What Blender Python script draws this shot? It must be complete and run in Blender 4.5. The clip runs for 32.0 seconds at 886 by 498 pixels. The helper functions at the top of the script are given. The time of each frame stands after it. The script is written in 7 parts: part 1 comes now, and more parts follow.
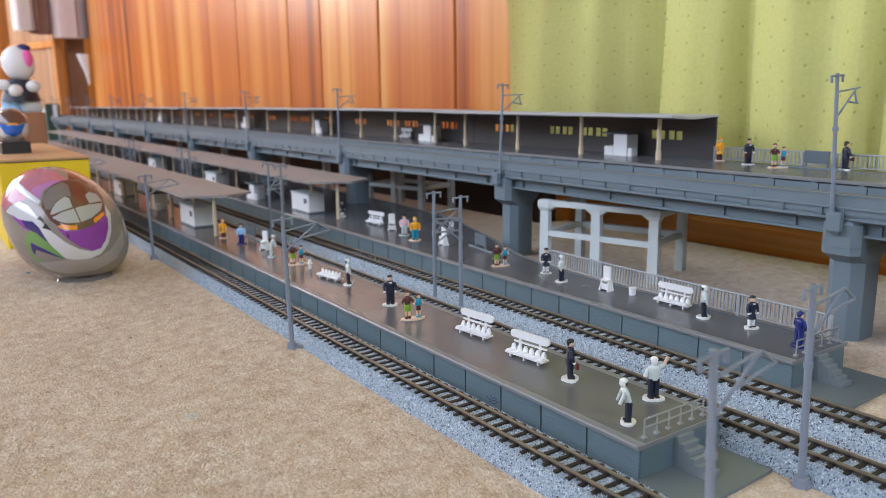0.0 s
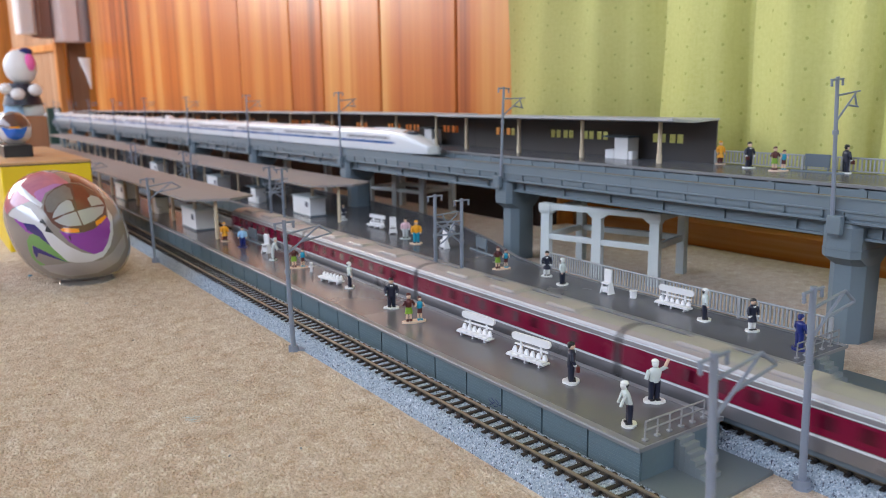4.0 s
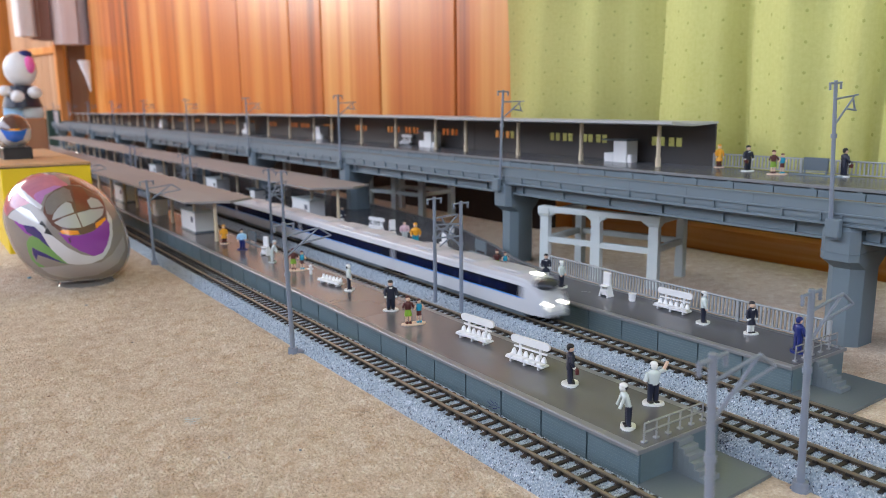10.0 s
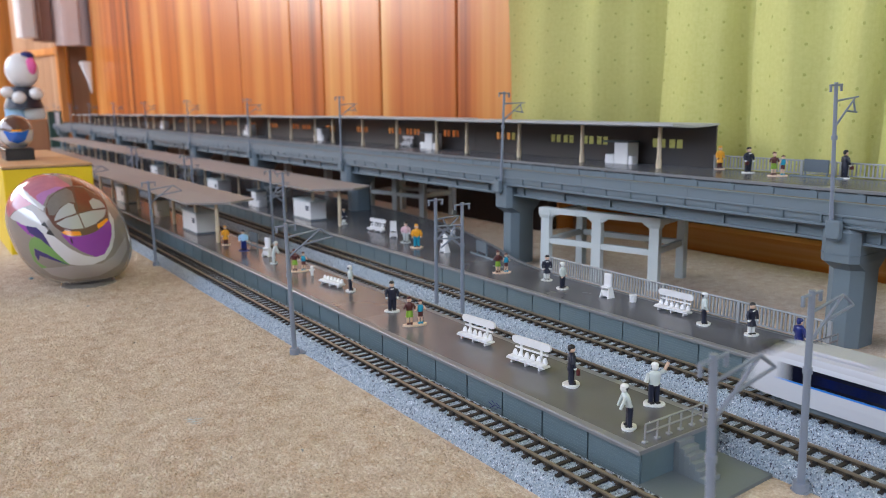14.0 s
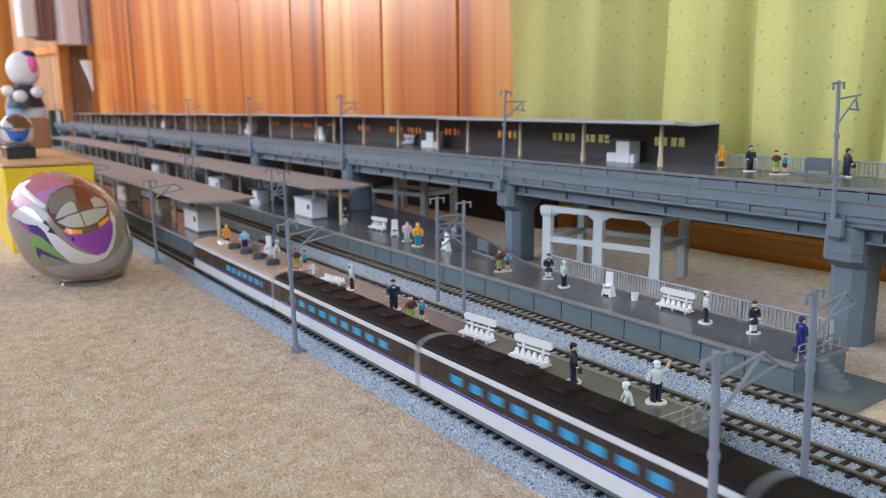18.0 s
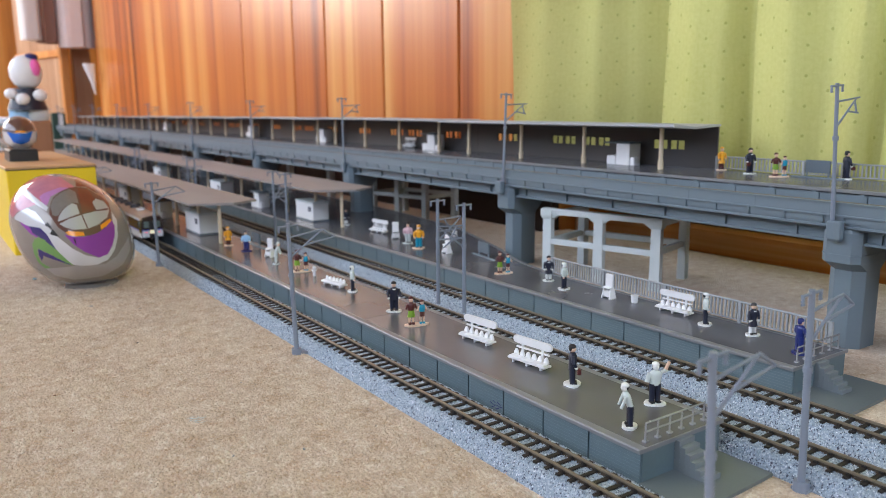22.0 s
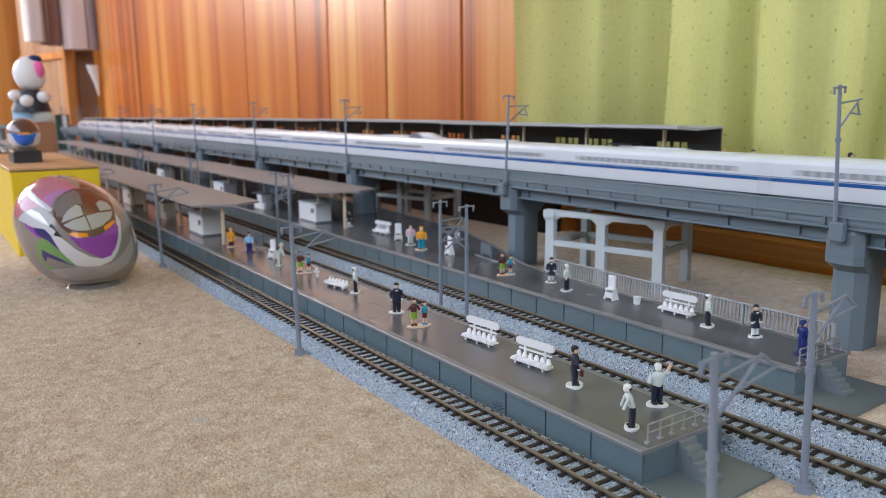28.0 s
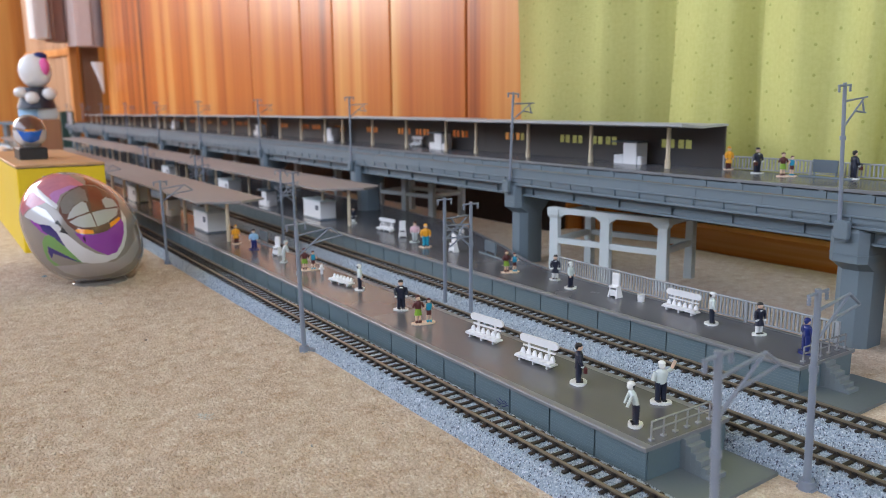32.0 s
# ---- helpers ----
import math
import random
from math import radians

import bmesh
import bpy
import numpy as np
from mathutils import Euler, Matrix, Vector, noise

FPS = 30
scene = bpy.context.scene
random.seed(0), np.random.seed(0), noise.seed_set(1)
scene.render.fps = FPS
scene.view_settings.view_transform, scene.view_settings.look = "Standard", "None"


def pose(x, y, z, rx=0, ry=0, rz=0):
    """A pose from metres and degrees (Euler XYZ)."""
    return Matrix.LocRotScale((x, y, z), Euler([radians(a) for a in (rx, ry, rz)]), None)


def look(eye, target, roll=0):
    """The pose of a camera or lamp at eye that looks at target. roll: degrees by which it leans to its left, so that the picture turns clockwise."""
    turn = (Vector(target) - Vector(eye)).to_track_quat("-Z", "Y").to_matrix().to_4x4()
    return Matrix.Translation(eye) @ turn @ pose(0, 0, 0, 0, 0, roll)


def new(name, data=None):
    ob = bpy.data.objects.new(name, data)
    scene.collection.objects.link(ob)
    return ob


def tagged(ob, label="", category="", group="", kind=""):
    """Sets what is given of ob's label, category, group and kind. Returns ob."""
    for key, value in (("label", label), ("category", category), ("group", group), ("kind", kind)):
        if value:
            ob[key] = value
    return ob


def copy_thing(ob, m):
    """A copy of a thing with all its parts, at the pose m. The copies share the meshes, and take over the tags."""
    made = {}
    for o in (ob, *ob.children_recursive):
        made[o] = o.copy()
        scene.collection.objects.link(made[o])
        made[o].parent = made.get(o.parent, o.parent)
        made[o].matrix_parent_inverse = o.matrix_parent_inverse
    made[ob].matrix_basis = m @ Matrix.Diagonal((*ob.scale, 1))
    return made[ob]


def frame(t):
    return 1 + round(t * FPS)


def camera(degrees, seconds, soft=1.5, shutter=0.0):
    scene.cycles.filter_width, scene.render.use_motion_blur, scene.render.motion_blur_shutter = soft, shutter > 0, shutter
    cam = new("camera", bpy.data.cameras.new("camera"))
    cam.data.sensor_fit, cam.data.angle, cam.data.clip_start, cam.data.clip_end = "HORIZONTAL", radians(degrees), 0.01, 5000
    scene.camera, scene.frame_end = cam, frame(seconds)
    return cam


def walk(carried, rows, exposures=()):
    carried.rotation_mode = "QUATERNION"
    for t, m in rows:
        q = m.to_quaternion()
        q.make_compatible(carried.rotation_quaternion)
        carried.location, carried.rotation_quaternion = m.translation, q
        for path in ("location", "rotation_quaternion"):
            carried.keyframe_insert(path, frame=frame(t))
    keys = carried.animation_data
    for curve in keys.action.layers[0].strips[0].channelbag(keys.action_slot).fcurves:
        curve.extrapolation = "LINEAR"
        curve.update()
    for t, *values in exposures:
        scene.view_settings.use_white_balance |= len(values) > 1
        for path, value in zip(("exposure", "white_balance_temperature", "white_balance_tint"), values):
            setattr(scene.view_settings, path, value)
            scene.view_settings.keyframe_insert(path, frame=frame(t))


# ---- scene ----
cam = camera(60.1, 32.0, soft=0.65, shutter=0.5)
cam.data.dof.use_dof = True
cam.data.dof.focus_distance = 0.305
cam.data.dof.aperture_fstop = 20.0
PATH = [
    (0.0, pose(-0.0000, 0.0001, 0.1184, 78.612, 0.671, -34.910)),
    (0.5, pose(0.0001, 0.0003, 0.1186, 78.604, 0.703, -34.943)),
    (1.0, pose(0.0003, 0.0004, 0.1184, 78.671, 0.734, -34.924)),
    (1.5, pose(0.0000, 0.0002, 0.1182, 78.730, 0.662, -34.895)),
    (2.0, pose(-0.0003, -0.0001, 0.1180, 78.719, 0.616, -34.859)),
    (2.5, pose(-0.0006, -0.0004, 0.1181, 78.746, 0.643, -34.856)),
    (3.0, pose(-0.0007, -0.0003, 0.1182, 78.769, 0.670, -34.854)),
    (3.5, pose(-0.0005, -0.0004, 0.1182, 78.817, 0.683, -34.830)),
    (5.5, pose(-0.0010, -0.0008, 0.1184, 79.041, 0.583, -34.937)),
    (6.0, pose(-0.0007, -0.0005, 0.1184, 79.031, 0.624, -34.950)),
    (6.5, pose(-0.0008, -0.0005, 0.1180, 79.083, 0.613, -34.949)),
    (7.0, pose(-0.0010, -0.0009, 0.1181, 79.098, 0.599, -34.934)),
    (7.5, pose(-0.0009, -0.0006, 0.1181, 79.106, 0.591, -34.954)),
    (8.0, pose(-0.0009, -0.0009, 0.1182, 79.150, 0.636, -34.953)),
    (8.5, pose(-0.0010, -0.0011, 0.1182, 79.168, 0.667, -34.941)),
    (9.0, pose(-0.0011, -0.0012, 0.1184, 79.119, 0.594, -34.927)),
    (9.5, pose(-0.0014, -0.0012, 0.1183, 79.092, 0.532, -34.916)),
    (10.0, pose(-0.0012, -0.0010, 0.1181, 79.113, 0.562, -34.902)),
    (10.5, pose(-0.0012, -0.0009, 0.1181, 79.136, 0.591, -34.932)),
    (11.0, pose(-0.0011, -0.0011, 0.1182, 79.171, 0.553, -34.891)),
    (11.5, pose(-0.0011, -0.0012, 0.1180, 79.195, 0.570, -34.856)),
    (12.0, pose(-0.0015, -0.0016, 0.1180, 79.201, 0.553, -34.823)),
    (12.5, pose(-0.0016, -0.0020, 0.1179, 79.241, 0.582, -34.775)),
    (13.0, pose(-0.0017, -0.0019, 0.1178, 79.272, 0.580, -34.805)),
    (13.5, pose(-0.0018, -0.0017, 0.1180, 79.269, 0.593, -34.848)),
    (14.0, pose(-0.0021, -0.0016, 0.1181, 79.228, 0.507, -34.852)),
    (14.5, pose(-0.0021, -0.0018, 0.1179, 79.200, 0.501, -34.809)),
    (16.5, pose(-0.0021, -0.0005, 0.1176, 78.973, 0.492, -34.843)),
    (17.0, pose(-0.0023, -0.0009, 0.1174, 79.035, 0.473, -34.812)),
    (17.5, pose(-0.0023, -0.0014, 0.1175, 79.103, 0.484, -34.768)),
    (18.0, pose(-0.0022, -0.0012, 0.1176, 79.162, 0.505, -34.782)),
    (18.5, pose(-0.0023, -0.0013, 0.1173, 79.258, 0.529, -34.784)),
    (19.0, pose(-0.0024, -0.0017, 0.1175, 79.240, 0.488, -34.753)),
    (19.5, pose(-0.0026, -0.0019, 0.1176, 79.217, 0.460, -34.730)),
    (20.0, pose(-0.0023, -0.0023, 0.1175, 79.254, 0.493, -34.663)),
    (20.5, pose(-0.0021, -0.0027, 0.1174, 79.313, 0.519, -34.612)),
    (21.0, pose(-0.0022, -0.0028, 0.1177, 79.290, 0.503, -34.601)),
    (21.5, pose(-0.0022, -0.0027, 0.1176, 79.303, 0.497, -34.615)),
    (22.0, pose(-0.0024, -0.0028, 0.1175, 79.372, 0.509, -34.651)),
    (22.5, pose(-0.0021, -0.0027, 0.1176, 79.423, 0.492, -34.665)),
    (23.0, pose(-0.0021, -0.0026, 0.1176, 79.479, 0.512, -34.695)),
    (23.5, pose(-0.0024, -0.0028, 0.1177, 79.498, 0.525, -34.704)),
    (24.0, pose(-0.0024, -0.0029, 0.1176, 79.497, 0.556, -34.687)),
    (24.5, pose(-0.0025, -0.0029, 0.1175, 79.463, 0.522, -34.663)),
    (25.0, pose(-0.0028, -0.0029, 0.1175, 79.460, 0.495, -34.662)),
    (25.5, pose(-0.0027, -0.0027, 0.1177, 79.423, 0.497, -34.645)),
    (27.5, pose(-0.0029, -0.0032, 0.1176, 79.445, 0.467, -34.510)),
    (28.0, pose(-0.0027, -0.0033, 0.1175, 79.490, 0.505, -34.447)),
    (28.5, pose(-0.0030, -0.0034, 0.1175, 79.498, 0.520, -34.397)),
    (29.0, pose(-0.0035, -0.0039, 0.1178, 79.409, 0.478, -34.287)),
    (29.5, pose(-0.0037, -0.0042, 0.1178, 79.319, 0.451, -34.182)),
    (30.0, pose(-0.0036, -0.0040, 0.1178, 79.250, 0.462, -34.138)),
    (30.5, pose(-0.0036, -0.0038, 0.1176, 79.279, 0.481, -34.146)),
    (31.0, pose(-0.0034, -0.0037, 0.1177, 79.277, 0.484, -34.153)),
    (31.5, pose(-0.0033, -0.0037, 0.1176, 79.298, 0.471, -34.152)),
    (32.0, pose(-0.0034, -0.0039, 0.1177, 79.291, 0.451, -34.143)),
]
EXPOSURES = [(0.0, 0.06), (3.0, 0.07), (5.5, -0.08), (8.0, -0.09), (9.0, 0.04), (10.0, 0.06), (13.0, -0.05), (14.0, -0.02), (16.5, 0.04), (21.0, 0.07), (25.0, 0.03), (27.5, -0.06), (30.0, -0.11), (31.3, -0.06), (32.0, -0.02)]
walk(cam, PATH, EXPOSURES)

# ---- light ----
world = bpy.data.worlds.new("sky_world")
scene.world = world
world.use_nodes = True
wn = world.node_tree.nodes
sky = wn.new("ShaderNodeTexSky")
sky.sky_type = "NISHITA"
sky.sun_disc = False
sky.sun_elevation = radians(48)
sky.sun_rotation = radians(250)
wn["Background"].inputs["Strength"].default_value = 0.10
world.node_tree.links.new(sky.outputs["Color"], wn["Background"].inputs["Color"])


DAY = (0.85, 0.94, 1.155)
FARDAY = (1.0, 0.95, 0.90)


def area(name, m, sx, sy, watts, color):
    lamp = bpy.data.lights.new(name, "AREA")
    lamp.shape, lamp.size, lamp.size_y, lamp.energy, lamp.color = "RECTANGLE", sx, sy, watts, color
    ob = new(name, lamp)
    ob.matrix_world = m
    return ob


# Lamp and opening lengthened northwards to brighten the far end.
area("window_daylight", look((-2.12, 1.75, 1.45), (0.3, 1.55, 0.0)), 4.0, 1.5, 72, DAY)
area("north_window_daylight", look((-1.20, 3.93, 1.30), (-0.1, 0.5, 0.3)), 1.1, 1.3, 58, FARDAY)
area("curtain_daylight", look((0.62, 0.0, 0.95), (-0.1, 0.0, 0.85)), 1.2, 1.5, 20, DAY)
# Light from behind the camera; its source is unseen, the south window invented.
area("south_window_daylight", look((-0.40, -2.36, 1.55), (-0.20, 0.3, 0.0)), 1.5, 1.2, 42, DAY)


# ---- materials ----
def mat(name, color, rough=0.5, metal=0.0, vary=0.12, scale=60.0, fine=900.0, bump=0.0, tone=None, spec=0.5, coat=0.0):
    """Painted or moulded surface: broad tone changes, fine grain and slight relief."""
    m = bpy.data.materials.new(name)
    m.use_nodes = True
    n, l = m.node_tree.nodes, m.node_tree.links
    b = n["Principled BSDF"]
    tc = n.new("ShaderNodeTexCoord")
    a = n.new("ShaderNodeTexNoise")
    a.inputs["Scale"].default_value, a.inputs["Detail"].default_value = scale, 5.0
    f = n.new("ShaderNodeTexNoise")
    f.inputs["Scale"].default_value, f.inputs["Detail"].default_value = fine, 3.0
    l.new(tc.outputs["Object"], a.inputs["Vector"])
    l.new(tc.outputs["Object"], f.inputs["Vector"])
    mix = n.new("ShaderNodeMix")
    mix.data_type = "RGBA"
    dark = tone if tone else tuple(c * (1 - 2.0 * vary) for c in color)
    mix.inputs["A"].default_value = (*dark, 1)
    mix.inputs["B"].default_value = (*tuple(min(1, c * (1 + vary)) for c in color), 1)
    s = n.new("ShaderNodeMath")
    s.operation = "MULTIPLY_ADD"
    s.inputs[1].default_value = 0.35
    l.new(f.outputs["Fac"], s.inputs[0])
    t = n.new("ShaderNodeMath")
    t.operation = "MULTIPLY"
    t.inputs[1].default_value = 0.75
    l.new(a.outputs["Fac"], t.inputs[0])
    l.new(t.outputs[0], s.inputs[2])
    l.new(s.outputs[0], mix.inputs["Factor"])
    l.new(mix.outputs["Result"], b.inputs["Base Color"])
    r = n.new("ShaderNodeMapRange")
    r.inputs["To Min"].default_value, r.inputs["To Max"].default_value = max(0.03, rough - 0.1), min(1, rough + 0.12)
    l.new(a.outputs["Fac"], r.inputs["Value"])
    l.new(r.outputs["Result"], b.inputs["Roughness"])
    b.inputs["Metallic"].default_value = metal
    b.inputs["Specular IOR Level"].default_value = spec
    b.inputs["Coat Weight"].default_value = coat
    if bump:
        bp = n.new("ShaderNodeBump")
        bp.inputs["Strength"].default_value, bp.inputs["Distance"].default_value = 0.6, bump
        l.new(f.outputs["Fac"], bp.inputs["Height"])
        l.new(bp.outputs["Normal"], b.inputs["Normal"])
    return m


def glow(name, color, strength):
    m = bpy.data.materials.new(name)
    m.use_nodes = True
    b = m.node_tree.nodes["Principled BSDF"]
    b.inputs["Base Color"].default_value = (*color, 1)
    b.inputs["Emission Color"].default_value = (*color, 1)
    b.inputs["Emission Strength"].default_value = strength
    return m


def ramp(n, stops):
    r = n.new("ShaderNodeValToRGB")
    while len(r.color_ramp.elements) < len(stops):
        r.color_ramp.elements.new(0.5)
    for e, (p, c) in zip(r.color_ramp.elements, stops):
        e.position, e.color = p, (*c, 1)
    return r


def carpet_mat(pile=False):
    m = bpy.data.materials.new("carpet_tufts" if pile else "carpet_pile")
    m.use_nodes = True
    n, l = m.node_tree.nodes, m.node_tree.links
    b = n["Principled BSDF"]
    tc = n.new("ShaderNodeTexCoord")
    big = n.new("ShaderNodeTexNoise")
    big.inputs["Scale"].default_value, big.inputs["Detail"].default_value, big.inputs["Roughness"].default_value = 95, 6, 0.75
    tuft = n.new("ShaderNodeTexNoise")
    tuft.inputs["Scale"].default_value, tuft.inputs["Detail"].default_value, tuft.inputs["Roughness"].default_value = 150, 6, 0.75
    fib = n.new("ShaderNodeTexNoise")
    fib.inputs["Scale"].default_value, fib.inputs["Detail"].default_value = 900, 5
    for t in (big, tuft, fib):
        l.new(tc.outputs["Object"], t.inputs["Vector"])
    add = n.new("ShaderNodeMath")
    add.operation = "MULTIPLY_ADD"
    add.inputs[1].default_value = 0.60
    low = n.new("ShaderNodeMath")
    low.operation = "MULTIPLY_ADD"
    low.inputs[1].default_value = 0.75
    l.new(tuft.outputs["Fac"], low.inputs[0])
    low.inputs[2].default_value = 0.0
    if pile:
        geo = n.new("ShaderNodeNewGeometry")
        each = n.new("ShaderNodeMath")
        each.operation = "MULTIPLY_ADD"
        each.inputs[1].default_value, each.inputs[2].default_value = 0.19, -0.08
        l.new(geo.outputs["Random Per Island"], each.inputs[0])
        l.new(each.outputs[0], low.inputs[2])
    l.new(fib.outputs["Fac"], add.inputs[0])
    l.new(low.outputs[0], add.inputs[2])
    r = ramp(n, [(0.38, (0.22, 0.145, 0.09)), (0.48, (0.545, 0.41, 0.28)), (0.68, (0.72, 0.57, 0.42)), (0.86, (0.90, 0.81, 0.69))])
    l.new(add.outputs[0], r.inputs["Fac"])
    mix = n.new("ShaderNodeMix")
    mix.data_type, mix.blend_type = "RGBA", "MULTIPLY"
    mix.inputs["Factor"].default_value = 0.75
    r2 = ramp(n, [(0.28, (0.40, 0.34, 0.28)), (0.40, (0.88, 0.77, 0.66)), (0.48, (0.98, 0.97, 0.95)), (0.64, (1.0, 1.0, 1.0))])
    l.new(big.outputs["Fac"], r2.inputs["Fac"])
    l.new(r.outputs["Color"], mix.inputs["A"])
    l.new(r2.outputs["Color"], mix.inputs["B"])
    l.new(mix.outputs["Result"], b.inputs["Base Color"])
    b.inputs["Roughness"].default_value = 0.95
    b.inputs["Sheen Weight"].default_value = 0.15
    bp = n.new("ShaderNodeBump")
    bp.inputs["Strength"].default_value, bp.inputs["Distance"].default_value = 1.0, 0.0019 if pile else 0.0026
    l.new(add.outputs[0], bp.inputs["Height"])
    l.new(bp.outputs["Normal"], b.inputs["Normal"])
    return m


def wood_mat(name, stops, along="z", gloss=0.25, stretch=0.05, scale=14.0, random_shift=True):
    m = bpy.data.materials.new(name)
    m.use_nodes = True
    n, l = m.node_tree.nodes, m.node_tree.links
    b = n["Principled BSDF"]
    tc = n.new("ShaderNodeTexCoord")
    mp = n.new("ShaderNodeMapping")
    mp.inputs["Scale"].default_value = tuple(stretch if a == along else 1.0 for a in "xyz")
    l.new(tc.outputs["Object"], mp.inputs["Vector"])
    oi = n.new("ShaderNodeObjectInfo")
    if random_shift:
        cm = n.new("ShaderNodeCombineXYZ")
        k = n.new("ShaderNodeMath")
        k.operation = "MULTIPLY"
        k.inputs[1].default_value = 37.0
        l.new(oi.outputs["Random"], k.inputs[0])
        for ax in ("X", "Y"):
            l.new(k.outputs[0], cm.inputs[ax])
        l.new(cm.outputs[0], mp.inputs["Location"])
    g = n.new("ShaderNodeTexNoise")
    g.inputs["Scale"].default_value, g.inputs["Detail"].default_value, g.inputs["Distortion"].default_value = scale, 6, 0.6
    v = n.new("ShaderNodeTexNoise")
    v.inputs["Scale"].default_value, v.inputs["Detail"].default_value, v.inputs["Roughness"].default_value = scale * 4.5, 5, 0.6
    f = n.new("ShaderNodeTexNoise")
    f.inputs["Scale"].default_value, f.inputs["Detail"].default_value = scale * 16, 4
    for t in (g, v, f):
        l.new(mp.outputs["Vector"], t.inputs["Vector"])
    mid = n.new("ShaderNodeMath")
    mid.operation = "MULTIPLY_ADD"
    mid.inputs[1].default_value = 0.26
    l.new(v.outputs["Fac"], mid.inputs[0])
    less = n.new("ShaderNodeMath")
    less.operation = "MULTIPLY_ADD"
    less.inputs[1].default_value, less.inputs[2].default_value = 1.15, -0.175
    l.new(g.outputs["Fac"], less.inputs[0])
    l.new(less.outputs[0], mid.inputs[2])
    add = n.new("ShaderNodeMath")
    add.operation = "MULTIPLY_ADD"
    add.inputs[1].default_value = 0.16
    l.new(f.outputs["Fac"], add.inputs[0])
    l.new(mid.outputs[0], add.inputs[2])
    r = ramp(n, stops)
    l.new(add.outputs[0], r.inputs["Fac"])
    l.new(r.outputs["Color"], b.inputs["Base Color"])
    b.inputs["Roughness"].default_value = gloss
    b.inputs["Specular IOR Level"].default_value = 0.42
    b.inputs["Coat Weight"].default_value = 0.06
    b.inputs["Coat Roughness"].default_value = 0.18
    bp = n.new("ShaderNodeBump")
    bp.inputs["Strength"].default_value, bp.inputs["Distance"].default_value = 0.25, 0.0008
    l.new(f.outputs["Fac"], bp.inputs["Height"])
    l.new(bp.outputs["Normal"], b.inputs["Normal"])
    return m


def ballast_mat():
    m = bpy.data.materials.new("ballast")
    m.use_nodes = True
    n, l = m.node_tree.nodes, m.node_tree.links
    b = n["Principled BSDF"]
    tc = n.new("ShaderNodeTexCoord")
    v = n.new("ShaderNodeTexVoronoi")
    v.inputs["Scale"].default_value = 2000
    w = n.new("ShaderNodeTexNoise")
    w.inputs["Scale"].default_value, w.inputs["Detail"].default_value = 620, 4
    l.new(tc.outputs["Object"], v.inputs["Vector"])
    l.new(tc.outputs["Object"], w.inputs["Vector"])
    sep = n.new("ShaderNodeSeparateColor")
    l.new(v.outputs["Color"], sep.inputs["Color"])
    r = ramp(n, [(0.0, (0.05, 0.06, 0.09)), (0.07, (0.08, 0.09, 0.13)), (0.11, (0.25, 0.315, 0.37)), (0.75, (0.37, 0.45, 0.52)), (1.0, (0.60, 0.67, 0.72))])
    l.new(sep.outputs["Red"], r.inputs["Fac"])
    mix = n.new("ShaderNodeMix")
    mix.data_type, mix.blend_type = "RGBA", "MULTIPLY"
    mix.inputs["Factor"].default_value = 0.2
    r2 = ramp(n, [(0.38, (0.55, 0.58, 0.64)), (0.6, (1, 1, 1))])
    l.new(w.outputs["Fac"], r2.inputs["Fac"])
    l.new(r.outputs["Color"], mix.inputs["A"])
    l.new(r2.outputs["Color"], mix.inputs["B"])
    l.new(mix.outputs["Result"], b.inputs["Base Color"])
    b.inputs["Roughness"].default_value = 0.6
    bp = n.new("ShaderNodeBump")
    bp.inputs["Strength"].default_value, bp.inputs["Distance"].default_value = 0.9, 0.0005
    l.new(v.outputs["Distance"], bp.inputs["Height"])
    l.new(bp.outputs["Normal"], b.inputs["Normal"])
    return m


def stone_mat():
    """Loose grains, each of its own tone."""
    m = bpy.data.materials.new("ballast_grain")
    m.use_nodes = True
    n, l = m.node_tree.nodes, m.node_tree.links
    geo = n.new("ShaderNodeNewGeometry")
    r = ramp(n, [(0.0, (0.030, 0.040, 0.075)), (0.10, (0.07, 0.085, 0.14)), (0.13, (0.25, 0.33, 0.42)), (0.6, (0.36, 0.445, 0.53)), (0.93, (0.50, 0.58, 0.66)), (1.0, (0.80, 0.85, 0.90))])
    l.new(geo.outputs["Random Per Island"], r.inputs["Fac"])
    l.new(r.outputs["Color"], n["Principled BSDF"].inputs["Base Color"])
    n["Principled BSDF"].inputs["Roughness"].default_value = 0.55
    return m


